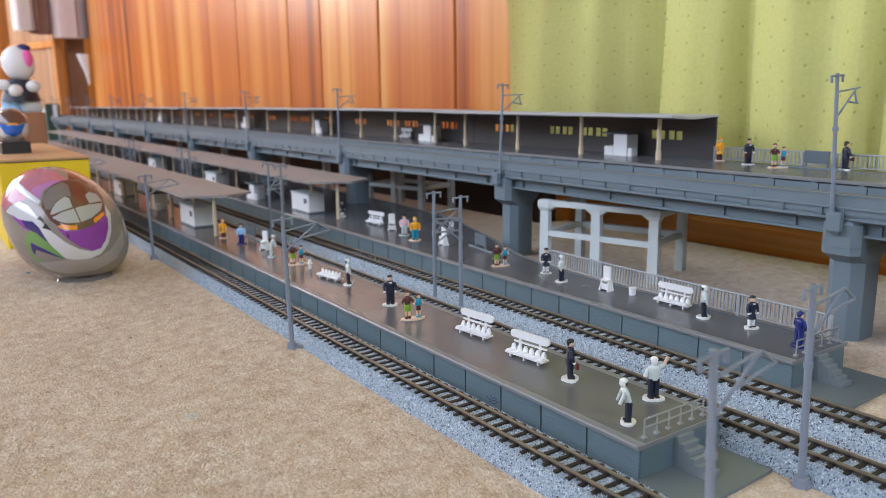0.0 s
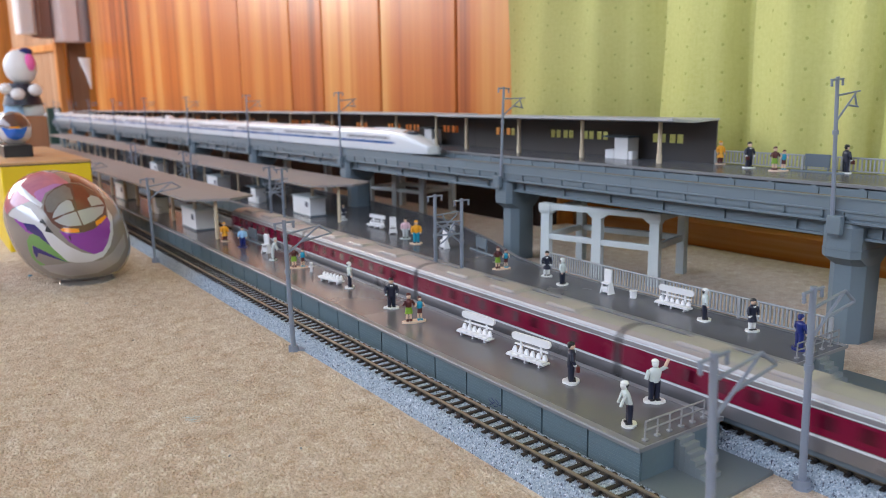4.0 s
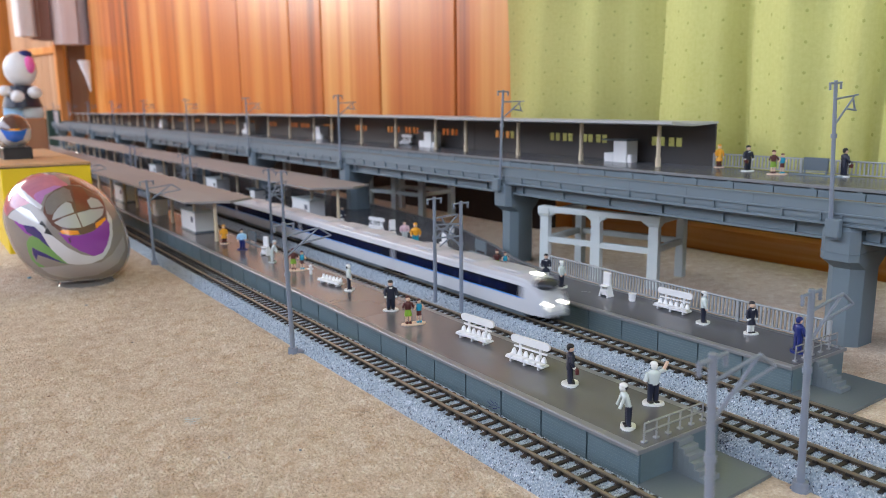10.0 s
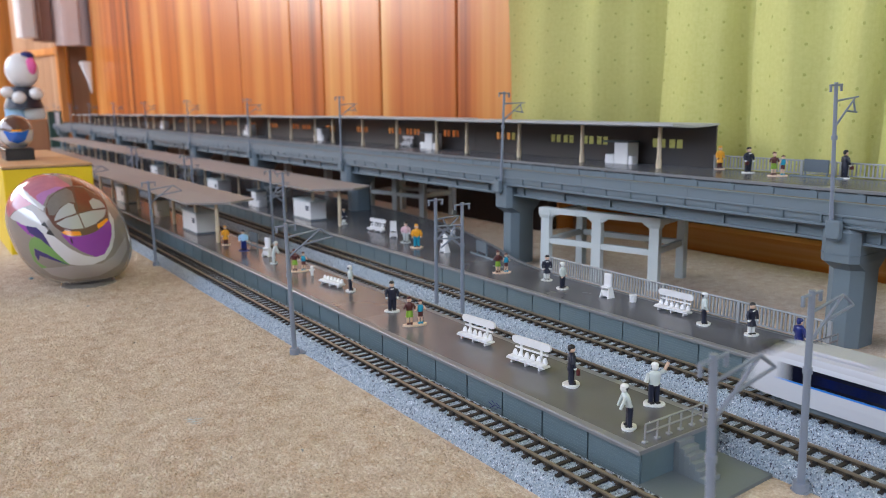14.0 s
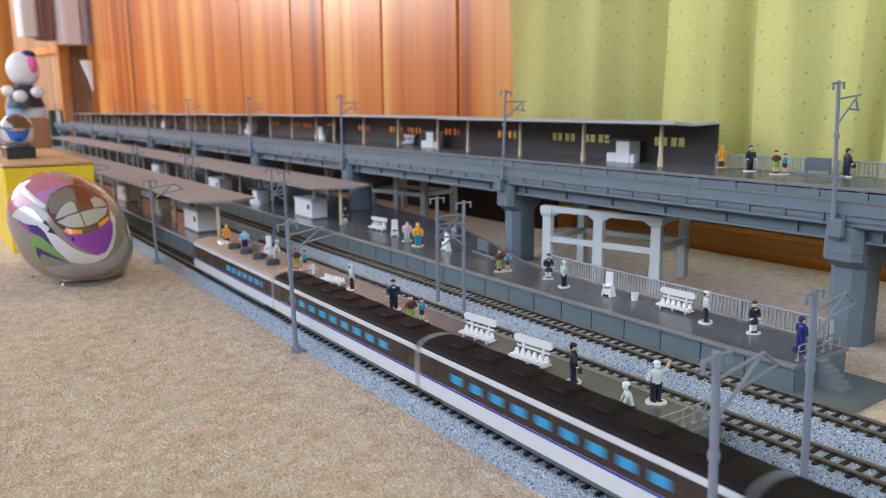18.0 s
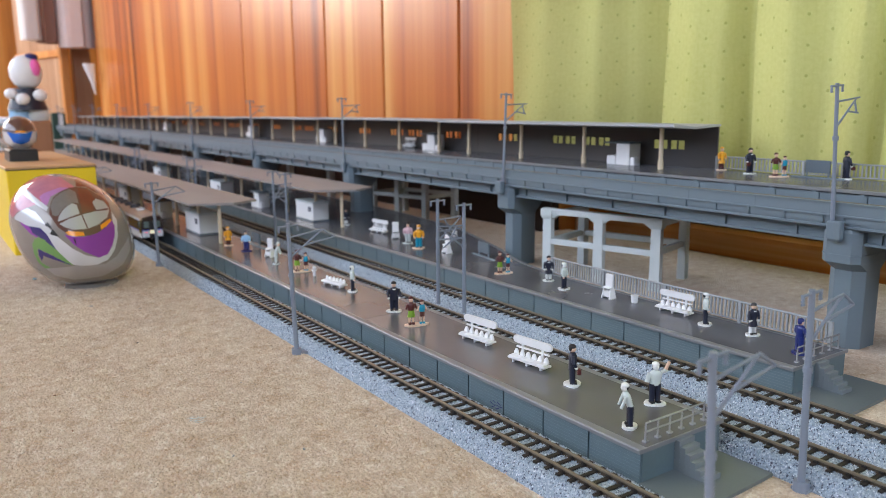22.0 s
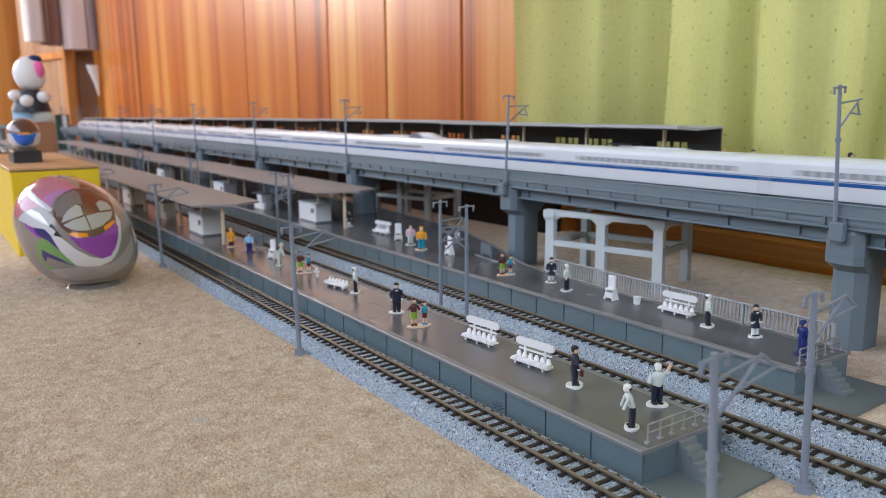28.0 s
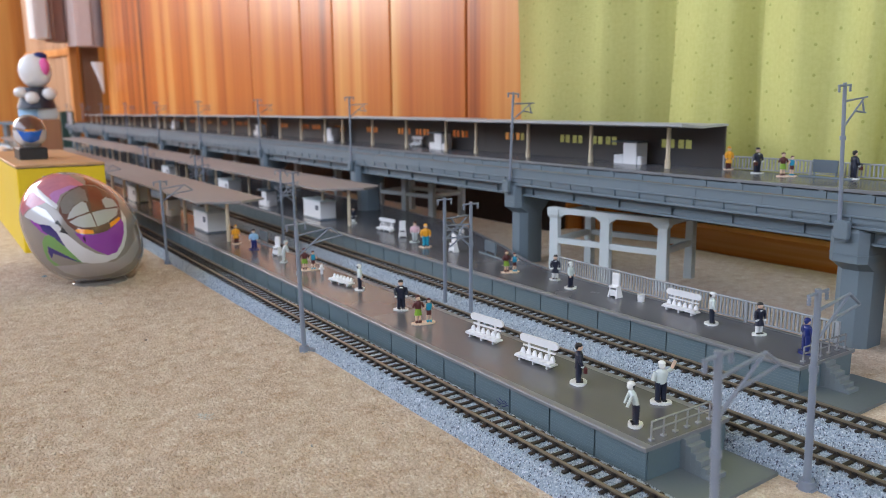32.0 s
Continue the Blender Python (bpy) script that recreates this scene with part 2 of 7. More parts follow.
def curtain_mat():
    m = bpy.data.materials.new("green_curtain_cloth")
    m.use_nodes = True
    n, l = m.node_tree.nodes, m.node_tree.links
    b, out = n["Principled BSDF"], n["Material Output"]
    uv = n.new("ShaderNodeUVMap")
    sp = n.new("ShaderNodeSeparateXYZ")
    l.new(uv.outputs["UV"], sp.inputs[0])

    def math1(op, a, c=None):
        k = n.new("ShaderNodeMath")
        k.operation = op
        for i, val in enumerate((a, c)):
            if val is None:
                continue
            if isinstance(val, (int, float)):
                k.inputs[i].default_value = val
            else:
                l.new(val, k.inputs[i])
        return k.outputs[0]
    row = math1("DIVIDE", sp.outputs["Y"], 0.0092)
    odd = math1("MULTIPLY", math1("MODULO", math1("FLOOR", row), 2.0), 0.5)
    col = math1("ADD", math1("DIVIDE", sp.outputs["X"], 0.027), odd)
    fx = math1("MULTIPLY", math1("SUBTRACT", math1("FRACT", col), 0.5), 0.027)
    fy = math1("MULTIPLY", math1("SUBTRACT", math1("FRACT", row), 0.5), 0.0092)
    d = math1("SQRT", math1("ADD", math1("MULTIPLY", fx, fx), math1("MULTIPLY", fy, fy)))
    dot = math1("LESS_THAN", d, 0.0010)
    weave = n.new("ShaderNodeTexNoise")
    weave.inputs["Scale"].default_value, weave.inputs["Detail"].default_value, weave.inputs["Roughness"].default_value = 330, 5, 0.7
    broad = n.new("ShaderNodeTexNoise")
    broad.inputs["Scale"].default_value, broad.inputs["Detail"].default_value = 9, 4
    l.new(uv.outputs["UV"], weave.inputs["Vector"])
    l.new(uv.outputs["UV"], broad.inputs["Vector"])
    stripe = math1("MULTIPLY", math1("LESS_THAN", math1("FRACT", math1("DIVIDE", sp.outputs["X"], 0.0052)), 0.22), -0.05)
    base = n.new("ShaderNodeMix")
    base.data_type = "RGBA"
    base.inputs["A"].default_value = (0.42, 0.405, 0.105, 1)
    base.inputs["B"].default_value = (0.60, 0.58, 0.235, 1)
    l.new(math1("ADD", math1("ADD", math1("MULTIPLY", weave.outputs["Fac"], 0.85), math1("MULTIPLY", math1("SUBTRACT", broad.outputs["Fac"], 0.35), 0.5)), stripe), base.inputs["Factor"])
    mix = n.new("ShaderNodeMix")
    mix.data_type = "RGBA"
    l.new(math1("MULTIPLY", dot, 0.55), mix.inputs["Factor"])
    l.new(base.outputs["Result"], mix.inputs["A"])
    mix.inputs["B"].default_value = (0.24, 0.26, 0.05, 1)
    l.new(mix.outputs["Result"], b.inputs["Base Color"])
    b.inputs["Roughness"].default_value = 0.85
    bp = n.new("ShaderNodeBump")
    bp.inputs["Strength"].default_value, bp.inputs["Distance"].default_value = 0.5, 0.0012
    l.new(weave.outputs["Fac"], bp.inputs["Height"])
    l.new(bp.outputs["Normal"], b.inputs["Normal"])
    tr = n.new("ShaderNodeBsdfTranslucent")
    l.new(mix.outputs["Result"], tr.inputs["Color"])
    ms = n.new("ShaderNodeMixShader")
    ms.inputs["Fac"].default_value = 0.38
    l.new(b.outputs[0], ms.inputs[1])
    l.new(tr.outputs[0], ms.inputs[2])
    l.new(ms.outputs[0], out.inputs["Surface"])
    return m


def glass_mat(name, color=(1, 1, 1), rough=0.03):
    m = bpy.data.materials.new(name)
    m.use_nodes = True
    b = m.node_tree.nodes["Principled BSDF"]
    b.inputs["Base Color"].default_value = (*color, 1)
    b.inputs["Roughness"].default_value = rough
    b.inputs["Transmission Weight"].default_value = 1.0
    b.inputs["IOR"].default_value = 1.45
    return m


CARPET = carpet_mat()
TUFTS = carpet_mat(True)
BALLAST = ballast_mat()
STONES = stone_mat()
WALLWOOD = wood_mat("orange_wood_panel", [(0.33, (0.055, 0.016, 0.012)), (0.43, (0.26, 0.060, 0.016)), (0.52, (0.48, 0.125, 0.026)), (0.64, (0.58, 0.190, 0.040)), (0.80, (0.70, 0.325, 0.095))], "z", 0.30, 0.012, 10)
# Wood coloured almost black to stand in for shade behind the viaduct.
SHADEWOOD = mat("shade_dark_wood", (0.030, 0.016, 0.011), 0.45, 0, 0.2, 20, 300)
# Wood grain; its raised contrast also imitates glossy reflection streaks.
FLOORWOOD = wood_mat("varnished_floor_board", [(0.34, (0.05, 0.014, 0.007)), (0.48, (0.30, 0.085, 0.022)), (0.60, (0.50, 0.18, 0.050)), (0.80, (0.62, 0.33, 0.16))], "y", 0.12, 0.02, 34)
DARKWOOD = wood_mat("brown_door_wood", [(0.3, (0.10, 0.04, 0.02)), (0.55, (0.30, 0.14, 0.07)), (0.85, (0.42, 0.21, 0.11))], "z", 0.35, 0.05, 12)
# Plaster kept darker than real to lower the bounce light.
PLASTER = mat("dimmed_plaster", (0.26, 0.25, 0.23), 0.85, 0, 0.06, 3, 90, 0.001)
WEB = mat("dark_rail_web", (0.075, 0.055, 0.036), 0.5, 0.2, 0.15, 120, 1500)
RAIL = mat("brown_nickel_rail", (0.235, 0.195, 0.14), 0.38, 0.45, 0.15, 120, 1500)
TIE = mat("dark_brown_sleeper", (0.014, 0.011, 0.010), 0.55, 0, 0.2, 300, 1500)
GREY = mat("blue_grey_plastic", (0.150, 0.198, 0.232), 0.42, 0, 0.07, 25, 900, 0.00005)
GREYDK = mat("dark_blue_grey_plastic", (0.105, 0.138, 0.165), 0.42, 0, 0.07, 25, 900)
# Paler copy of the platform grey, standing for the light on the steps.
STEPLIT = mat("lit_grey_step_plastic", (0.205, 0.235, 0.250), 0.4, 0, 0.06, 40, 900)
PLATEGREY = mat("green_grey_plastic", (0.142, 0.168, 0.178), 0.36, 0, 0.08, 25, 900, 0.00005)
SIDING = mat("platform_siding", (0.112, 0.165, 0.190), 0.40, 0, 0.12, 40, 700, 0.00004)
# Deck is one grey; the brown tint imitates the orange wall's reflection.
DECKBROWN = mat("wall_reflection_brown_deck", (0.112, 0.098, 0.098), 0.20, 0, 0.10, 18, 900, spec=0.40)
DECKNEAR = mat("near_grey_platform_top", (0.124, 0.124, 0.132), 0.20, 0, 0.08, 18, 900, spec=0.42)
DECKGREY = mat("slate_grey_platform_top", (0.112, 0.115, 0.128), 0.22, 0, 0.08, 18, 900, spec=0.35)
LIP = mat("platform_edge_grey", (0.205, 0.212, 0.222), 0.38, 0, 0.07, 30, 900)
ROOF = mat("warm_grey_roof", (0.27, 0.25, 0.24), 0.6, 0, 0.14, 22, 700, 0.00008)
ROOFEL = mat("pale_grey_roof", (0.40, 0.41, 0.42), 0.5, 0, 0.06, 22, 700)
# Grey back wall darkened in colour to deepen the shade under the canopy.
WALLSHADE = mat("shade_darkened_grey_wall", (0.062, 0.057, 0.056), 0.5, 0, 0.12, 25, 900)
CREAM = mat("cream_column", (0.62, 0.52, 0.37), 0.5, 0, 0.08, 200, 900)
WHITE = mat("white_plastic", (0.78, 0.79, 0.80), 0.35, 0, 0.03, 120, 900)
PALE = mat("pale_grey_plastic", (0.57, 0.63, 0.635), 0.42, 0, 0.05, 40, 900)
FENCEGREY = mat("fence_grey_plastic", (0.34, 0.36, 0.375), 0.42, 0, 0.05, 40, 900)
MAST = mat("mast_grey_plastic", (0.21, 0.245, 0.305), 0.38, 0, 0.06, 120, 900)
STEEL = mat("silver_rail", (0.30, 0.31, 0.31), 0.3, 0.6, 0.1, 200, 900)
CHROME = mat("bright_plated_rail", (0.36, 0.37, 0.39), 0.22, 0.35, 0.12, 200, 900)
BLACK = mat("black_plastic", (0.015, 0.015, 0.017), 0.4, 0, 0.1, 120, 900)
NAVY = mat("navy_paint", (0.012, 0.025, 0.16), 0.3, 0, 0.1, 200, 900)
NAVYDK = mat("dark_navy_paint", (0.012, 0.016, 0.035), 0.4, 0, 0.1, 200, 900)
GREENP = mat("green_paint", (0.20, 0.36, 0.03), 0.4, 0, 0.1, 200, 900)
TEAL = mat("teal_paint", (0.01, 0.30, 0.46), 0.4, 0, 0.1, 200, 900)
MAROON = mat("dark_maroon_paint", (0.09, 0.018, 0.018), 0.4, 0, 0.1, 200, 900)
ORANGE = mat("orange_yellow_paint", (0.80, 0.36, 0.015), 0.4, 0, 0.08, 200, 900)
SKIN = mat("flesh_paint", (0.74, 0.52, 0.38), 0.45, 0, 0.05, 200, 900)
SKYBLUE = mat("light_blue_paint", (0.32, 0.56, 0.80), 0.4, 0, 0.06, 200, 900)
PINK = mat("pale_pink_paint", (0.72, 0.50, 0.56), 0.45, 0, 0.06, 200, 900)
PEACH = mat("peach_base", (0.80, 0.60, 0.45), 0.45, 0, 0.05, 200, 900)
WHITEP = mat("glossy_white_paint", (0.80, 0.82, 0.80), 0.25, 0, 0.04, 200, 900)
# White shirts tinted grey green, their shade put into the paint.
SHIRTP = mat("shaded_white_shirt_paint", (0.60, 0.67, 0.65), 0.22, 0, 0.06, 200, 900)
CURTAIN = curtain_mat()


# ---- mesh helpers ----
class Shape:
    """Collects faces of one mesh, each with a material slot."""

    def __init__(self):
        self.v, self.f, self.k, self.mats, self.smooth = [], [], [], [], []

    def slot(self, m):
        if m not in self.mats:
            self.mats.append(m)
        return self.mats.index(m)

    def add(self, verts, faces, m, smooth=False):
        o, s = len(self.v), self.slot(m)
        self.v.extend(tuple(p) for p in verts)
        for q in faces:
            self.f.append(tuple(i + o for i in q))
            self.k.append(s)
            self.smooth.append(smooth)
        return self

    def box(self, x0, x1, y0, y1, z0, z1, m, b=0.0):
        if b <= 0:
            vs = [(x, y, z) for z in (z0, z1) for y in (y0, y1) for x in (x0, x1)]
            fs = [(0, 2, 3, 1), (4, 5, 7, 6), (0, 1, 5, 4), (2, 6, 7, 3), (0, 4, 6, 2), (1, 3, 7, 5)]
            return self.add(vs, fs, m)
        # edges chamfered all round the top and the uprights
        ring = lambda e: [(x0 + e + b, y0 + e), (x1 - e - b, y0 + e), (x1 - e, y0 + e + b), (x1 - e, y1 - e - b), (x1 - e - b, y1 - e), (x0 + e + b, y1 - e), (x0 + e, y1 - e - b), (x0 + e, y0 + e + b)]
        vs = [(x, y, z0) for x, y in ring(0)] + [(x, y, z1 - b) for x, y in ring(0)] + [(x, y, z1) for x, y in ring(b * 0.9)]
        fs = [tuple(reversed(range(8))), tuple(range(16, 24))]
        for k in (0, 8):
            fs += [(k + i, k + (i + 1) % 8, k + 8 + (i + 1) % 8, k + 8 + i) for i in range(8)]
        return self.add(vs, fs, m)

    def tube(self, p, q, r, m, n=8, r2=None, caps=True):
        p, q = Vector(p), Vector(q)
        r2 = r if r2 is None else r2
        d = (q - p).normalized()
        u = d.cross(Vector((0, 0, 1)) if abs(d.z) < 0.9 else Vector((1, 0, 0))).normalized()
        w = d.cross(u)
        ring = lambda c, e: [c + (u * math.cos(a) + w * math.sin(a)) * e for a in [2 * math.pi * i / n for i in range(n)]]
        fs = [(i, (i + 1) % n, n + (i + 1) % n, n + i) for i in range(n)]
        self.add(ring(p, r) + ring(q, r2), fs, m, n > 5)
        if caps:
            self.add(ring(p, r) + ring(q, r2), [tuple(reversed(range(n))), tuple(range(n, 2 * n))], m)
        return self

    def loft(self, rings, m, caps=True, smooth=True, closed=True):
        n = len(rings[0])
        vs = [p for r in rings for p in r]
        fs = []
        for j in range(len(rings) - 1):
            for i in range(n if closed else n - 1):
                a, b = j * n + i, j * n + (i + 1) % n
                fs.append((a, b, b + n, a + n))
        self.add(vs, fs, m, smooth)
        if caps:
            self.add(list(rings[0]) + list(rings[-1]), [tuple(reversed(range(n))), tuple(range(n, 2 * n))], m)
        return self

    def ball(self, c, rx, ry, rz, m, n=10, k=6):
        rings = []
        for j in range(k + 1):
            a = -math.pi / 2 + math.pi * j / k
            e = max(0.02, math.cos(a))
            rings.append([(c[0] + rx * e * math.cos(2 * math.pi * i / n), c[1] + ry * e * math.sin(2 * math.pi * i / n), c[2] + rz * math.sin(a)) for i in range(n)])
        return self.loft(rings, m)

    def prism(self, outline, z0, z1, m, side=None):
        n = len(outline)
        vs = [(x, y, z0) for x, y in outline] + [(x, y, z1) for x, y in outline]
        self.add(vs, [tuple(reversed(range(n))), tuple(range(n, 2 * n))], m)
        self.add(vs, [(i, (i + 1) % n, n + (i + 1) % n, n + i) for i in range(n)], side or m)
        return self

    def along(self, profile, y0, y1, m, smooth=False):
        """Extrudes a closed (x, z) profile from y0 to y1."""
        return self.loft([[(x, y, z) for x, z in profile] for y in (y0, y1)], m, True, smooth)

    def mesh(self, name):
        me = bpy.data.meshes.new(name)
        me.from_pydata(self.v, [], self.f)
        for m in self.mats:
            me.materials.append(m)
        me.polygons.foreach_set("material_index", self.k)
        me.polygons.foreach_set("use_smooth", self.smooth)
        bm = bmesh.new()
        bm.from_mesh(me)
        bmesh.ops.recalc_face_normals(bm, faces=bm.faces)
        bm.to_mesh(me)
        bm.free()
        me.update()
        return me


def thing(name, label, category, at=None, group="", kind=""):
    ob = tagged(new(name), label, category, group, kind)
    ob.empty_display_size = 0.01
    if at is not None:
        ob.matrix_basis = at
    return ob


def part(name, shape, parent, label="", at=None):
    ob = new(name, shape if isinstance(shape, bpy.types.Mesh) else shape.mesh(name))
    ob.parent = parent
    if at is not None:
        ob.matrix_basis = at
    if label:
        tagged(ob, label)
    return ob


def solid(name, shape, label, category, at=None, group="", kind=""):
    ob = tagged(new(name, shape if isinstance(shape, bpy.types.Mesh) else shape.mesh(name)), label, category, group, kind)
    if at is not None:
        ob.matrix_basis = at
    return ob


mm = 0.001
Y0, Y1 = -0.80, 2.70            # straight part of all lines
XC = -0.10                      # middle of the ovals
T1, T2, T3, TV = 0.1566, 0.2254, 0.2590, 0.3720
RAILZ, VRAILZ = 7.6 * mm, 68.6 * mm


def oval(X, s):
    """Place and heading (degrees from +y, to the left) at s metres along the oval through (X, 0)."""
    r = X - XC
    half, straight = math.pi * r, Y1 - Y0
    total = 2 * (half + straight)
    u = (s - Y0) % total
    if u < straight:
        return X, Y0 + u, 0.0
    u -= straight
    if u < half:
        a = u / r
        return XC + r * math.cos(a), Y1 + r * math.sin(a), math.degrees(a)
    u -= half
    if u < straight:
        return XC - r, Y1 - u, 180.0
    u -= straight
    a = u / r
    return XC - r * math.cos(a), Y0 - r * math.sin(a), 180 + math.degrees(a)


def oval_length(X):
    return 2 * (math.pi * (X - XC) + Y1 - Y0)


# ---- room ----
floor = Shape()
floor.box(-2.2, 0.61, -2.4, 4.0, -0.06, -0.0075, FLOORWOOD)
wood_floor = solid("floor", floor, "dark varnished wooden floor beside the carpet", "floor", kind="structure")
for i in range(3):
    x0 = 0.355 + 0.06 * i
    s = Shape().box(-0.0293, 0.0293, -3.0, 3.0, -0.0072, -0.0050, FLOORWOOD, 0.0005)
    part("floor_board", s, wood_floor, at=pose(x0 + 0.0, 0.8, 0, 0, 0, 0))

edge = [(0.512, -2.0), (0.512, 0.10), (0.510, 0.2124), (0.512, 0.2618), (0.509, 0.3133), (0.508, 0.525), (0.476, 0.530), (0.474, 0.647), (0.468, 1.2), (0.47, 3.1)]
cs = Shape()
outline = [(-1.9, 3.1), (-1.9, -2.0)] + edge
cs.prism(outline, -0.0048, 0.0, CARPET)
carpet = solid("carpet", cs, "beige looped pile carpet with darker specks", "carpet", kind="structure")


def tufts(x0, x1, y0, y1, gap, seed):
    """Low domes of yarn standing close together."""
    rg = np.random.default_rng(seed)
    nx, ny = int((x1 - x0) / gap), int((y1 - y0) / gap)
    gx, gy = np.meshgrid(np.arange(nx), np.arange(ny))
    cx = x0 + gx.ravel() * gap + rg.uniform(-0.5, 0.5, nx * ny) * gap
    cy = y0 + gy.ravel() * gap + rg.uniform(-0.5, 0.5, nx * ny) * gap
    n = len(cx)
    drift = 0.55 + 0.45 * np.sin(cx * 190 + 3 * np.sin(cy * 120)) * np.sin(cy * 260 + 2 * np.sin(cx * 150))
    r, h = gap * rg.uniform(0.45, 0.95, n), gap * rg.uniform(0.06, 0.55, n) * (0.45 + 0.9 * drift)
    turn, tip = rg.uniform(0, 6.283, n), rg.uniform(-0.5, 0.5, (2, n))
    vs = np.empty((n, 11, 3))
    for i in range(5):
        a = turn + i * 6.2832 / 5
        st = 0.7 + 0.6 * rg.random(n)
        vs[:, i] = np.stack([cx + r * st * np.cos(a), cy + r * st * np.sin(a), np.full(n, -0.0002)], 1)
        vs[:, i + 5] = np.stack([cx + r * (0.62 * np.cos(a) + 0.5 * tip[0]), cy + r * (0.62 * np.sin(a) + 0.5 * tip[1]), h * 0.72], 1)
    vs[:, 10] = np.stack([cx + r * tip[0], cy + r * tip[1], h], 1)
    base = (np.arange(n) * 11)[:, None, None]
    quads = base + np.array([[i, (i + 1) % 5, 5 + (i + 1) % 5, 5 + i] for i in range(5)])[None]
    tris = base + np.array([[5 + i, 5 + (i + 1) % 5, 10] for i in range(5)])[None]
    loops = np.concatenate([quads.reshape(n, -1), tris.reshape(n, -1)], 1).ravel()
    sizes = np.tile(np.array([4] * 5 + [3] * 5), n)
    starts = np.concatenate([[0], np.cumsum(sizes)[:-1]])
    me = bpy.data.meshes.new("carpet_tufts")
    me.vertices.add(n * 11)
    me.vertices.foreach_set("co", vs.ravel())
    me.loops.add(len(loops))
    me.loops.foreach_set("vertex_index", loops.astype(np.int32))
    me.polygons.add(len(sizes))
    me.polygons.foreach_set("loop_start", starts.astype(np.int32))
    me.polygons.foreach_set("use_smooth", np.ones(len(sizes), dtype=bool))
    me.materials.append(TUFTS)
    me.update(calc_edges=True)
    return me


def wisps(x0, x1, y0, y1, count, seed):
    """Loose bent fibres lying over the tufts, combed roughly one way in drifts."""
    rg = np.random.default_rng(seed)
    cx, cy = rg.uniform(x0, x1, count), rg.uniform(y0, y1, count)
    way = 0.9 + 1.3 * np.sin(cx * 61 + 2.0 * np.sin(cy * 37)) + 0.9 * rg.standard_normal(count)
    ln, w = rg.uniform(0.7, 2.4, count) * mm, rg.uniform(0.07, 0.17, count) * mm
    z0, rise = rg.uniform(0.15, 0.5, count) * mm, rg.uniform(0.1, 0.65, count) * mm
    bend = rg.uniform(-0.9, 0.9, count)
    vs = np.empty((count, 6, 3))
    for i, (u, k, e) in enumerate(((0.0, 0.8, 0.0), (0.5, 1.0, 1.0), (1.0, 0.35, 0.55))):
        a = way + bend * u
        px, py, pz = cx + ln * u * np.cos(a), cy + ln * u * np.sin(a), z0 + rise * e
        vs[:, 2 * i] = np.stack([px - w * k * np.sin(a), py + w * k * np.cos(a), pz], 1)
        vs[:, 2 * i + 1] = np.stack([px + w * k * np.sin(a), py - w * k * np.cos(a), pz + 0.3 * w], 1)
    fs = np.array([[0, 1, 3, 2], [2, 3, 5, 4]])
    loops = ((np.arange(count) * 6)[:, None, None] + fs[None]).ravel()
    me = bpy.data.meshes.new("carpet_wisps")
    me.vertices.add(count * 6)
    me.vertices.foreach_set("co", vs.ravel())
    me.loops.add(len(loops))
    me.loops.foreach_set("vertex_index", loops.astype(np.int32))
    me.polygons.add(count * 2)
    me.polygons.foreach_set("loop_start", (np.arange(count * 2) * 4).astype(np.int32))
    me.materials.append(TUFTS)
    me.update(calc_edges=True)
    return me


tagged(part("carpet_tufts", tufts(-0.002, 0.144, 0.15, 0.66, 0.00125, 3), carpet, "short beige yarn tufts"), kind="stuff")
tagged(part("carpet_wisps", wisps(-0.002, 0.143, 0.15, 0.64, 110000, 8), carpet, "loose beige yarn fibres"), kind="stuff")

# back wall of upright orange boards, above a plain base
WX = 0.505
wall = solid("wall_east", Shape().box(WX + 0.022, WX + 0.10, 0.5336, 2.615, -0.0075, 2.4, DARKWOOD), "orange brown varnished wooden wall", "wall", kind="structure")
JOINTS = [0.5336, 0.7002, 0.8644, 1.0286, 1.1401, 1.3581, 1.62, 1.94, 2.18, 2.42, 2.615]
for k, (ya, yb) in enumerate(zip(JOINTS, JOINTS[1:])):
    gap = 0.0016 if k < 5 else 0.0004
    part("board", Shape().box(0, 0.022, gap, yb - ya - gap, -0.0075, 2.4, WALLWOOD, 0.0014 if k < 5 else 0.0004), wall, at=pose(WX, ya, 0))
# Low wall takes the near-black wood in place of real shade.
low = Shape().box(WX + 0.042, WX + 0.10, -2.4, 0.533, -0.0075, 0.085, SHADEWOOD)
# Sill added out of view to block light falling behind the curtain.
low.box(WX + 0.016, WX + 0.10, -2.4, 0.533, 0.0855, 0.098, SHADEWOOD)
low.box(WX + 0.02, WX + 0.10, -2.4, 0.533, 2.0, 2.4, WALLWOOD)
low.box(WX + 0.02, WX + 0.10, -2.4, -0.75, 0.0985, 2.0, WALLWOOD)
solid("wall_window", low, "wooden wall around the curtained window", "wall", kind="structure")
sk = Shape().box(WX - 0.012, WX, 0.5345, 2.615, -0.0075, 0.078, SHADEWOOD, 0.002)
# Orange strip drawn where a streak of light falls along the floor.
sk.box(WX + 0.028, WX + 0.0415, -2.4, 0.533, -0.0050, 0.017, FLOORWOOD, 0.003)
solid("baseboard", sk, "wooden skirting board, dark for shade, with an orange strip for a light streak", "baseboard", kind="structure")
win = Shape()
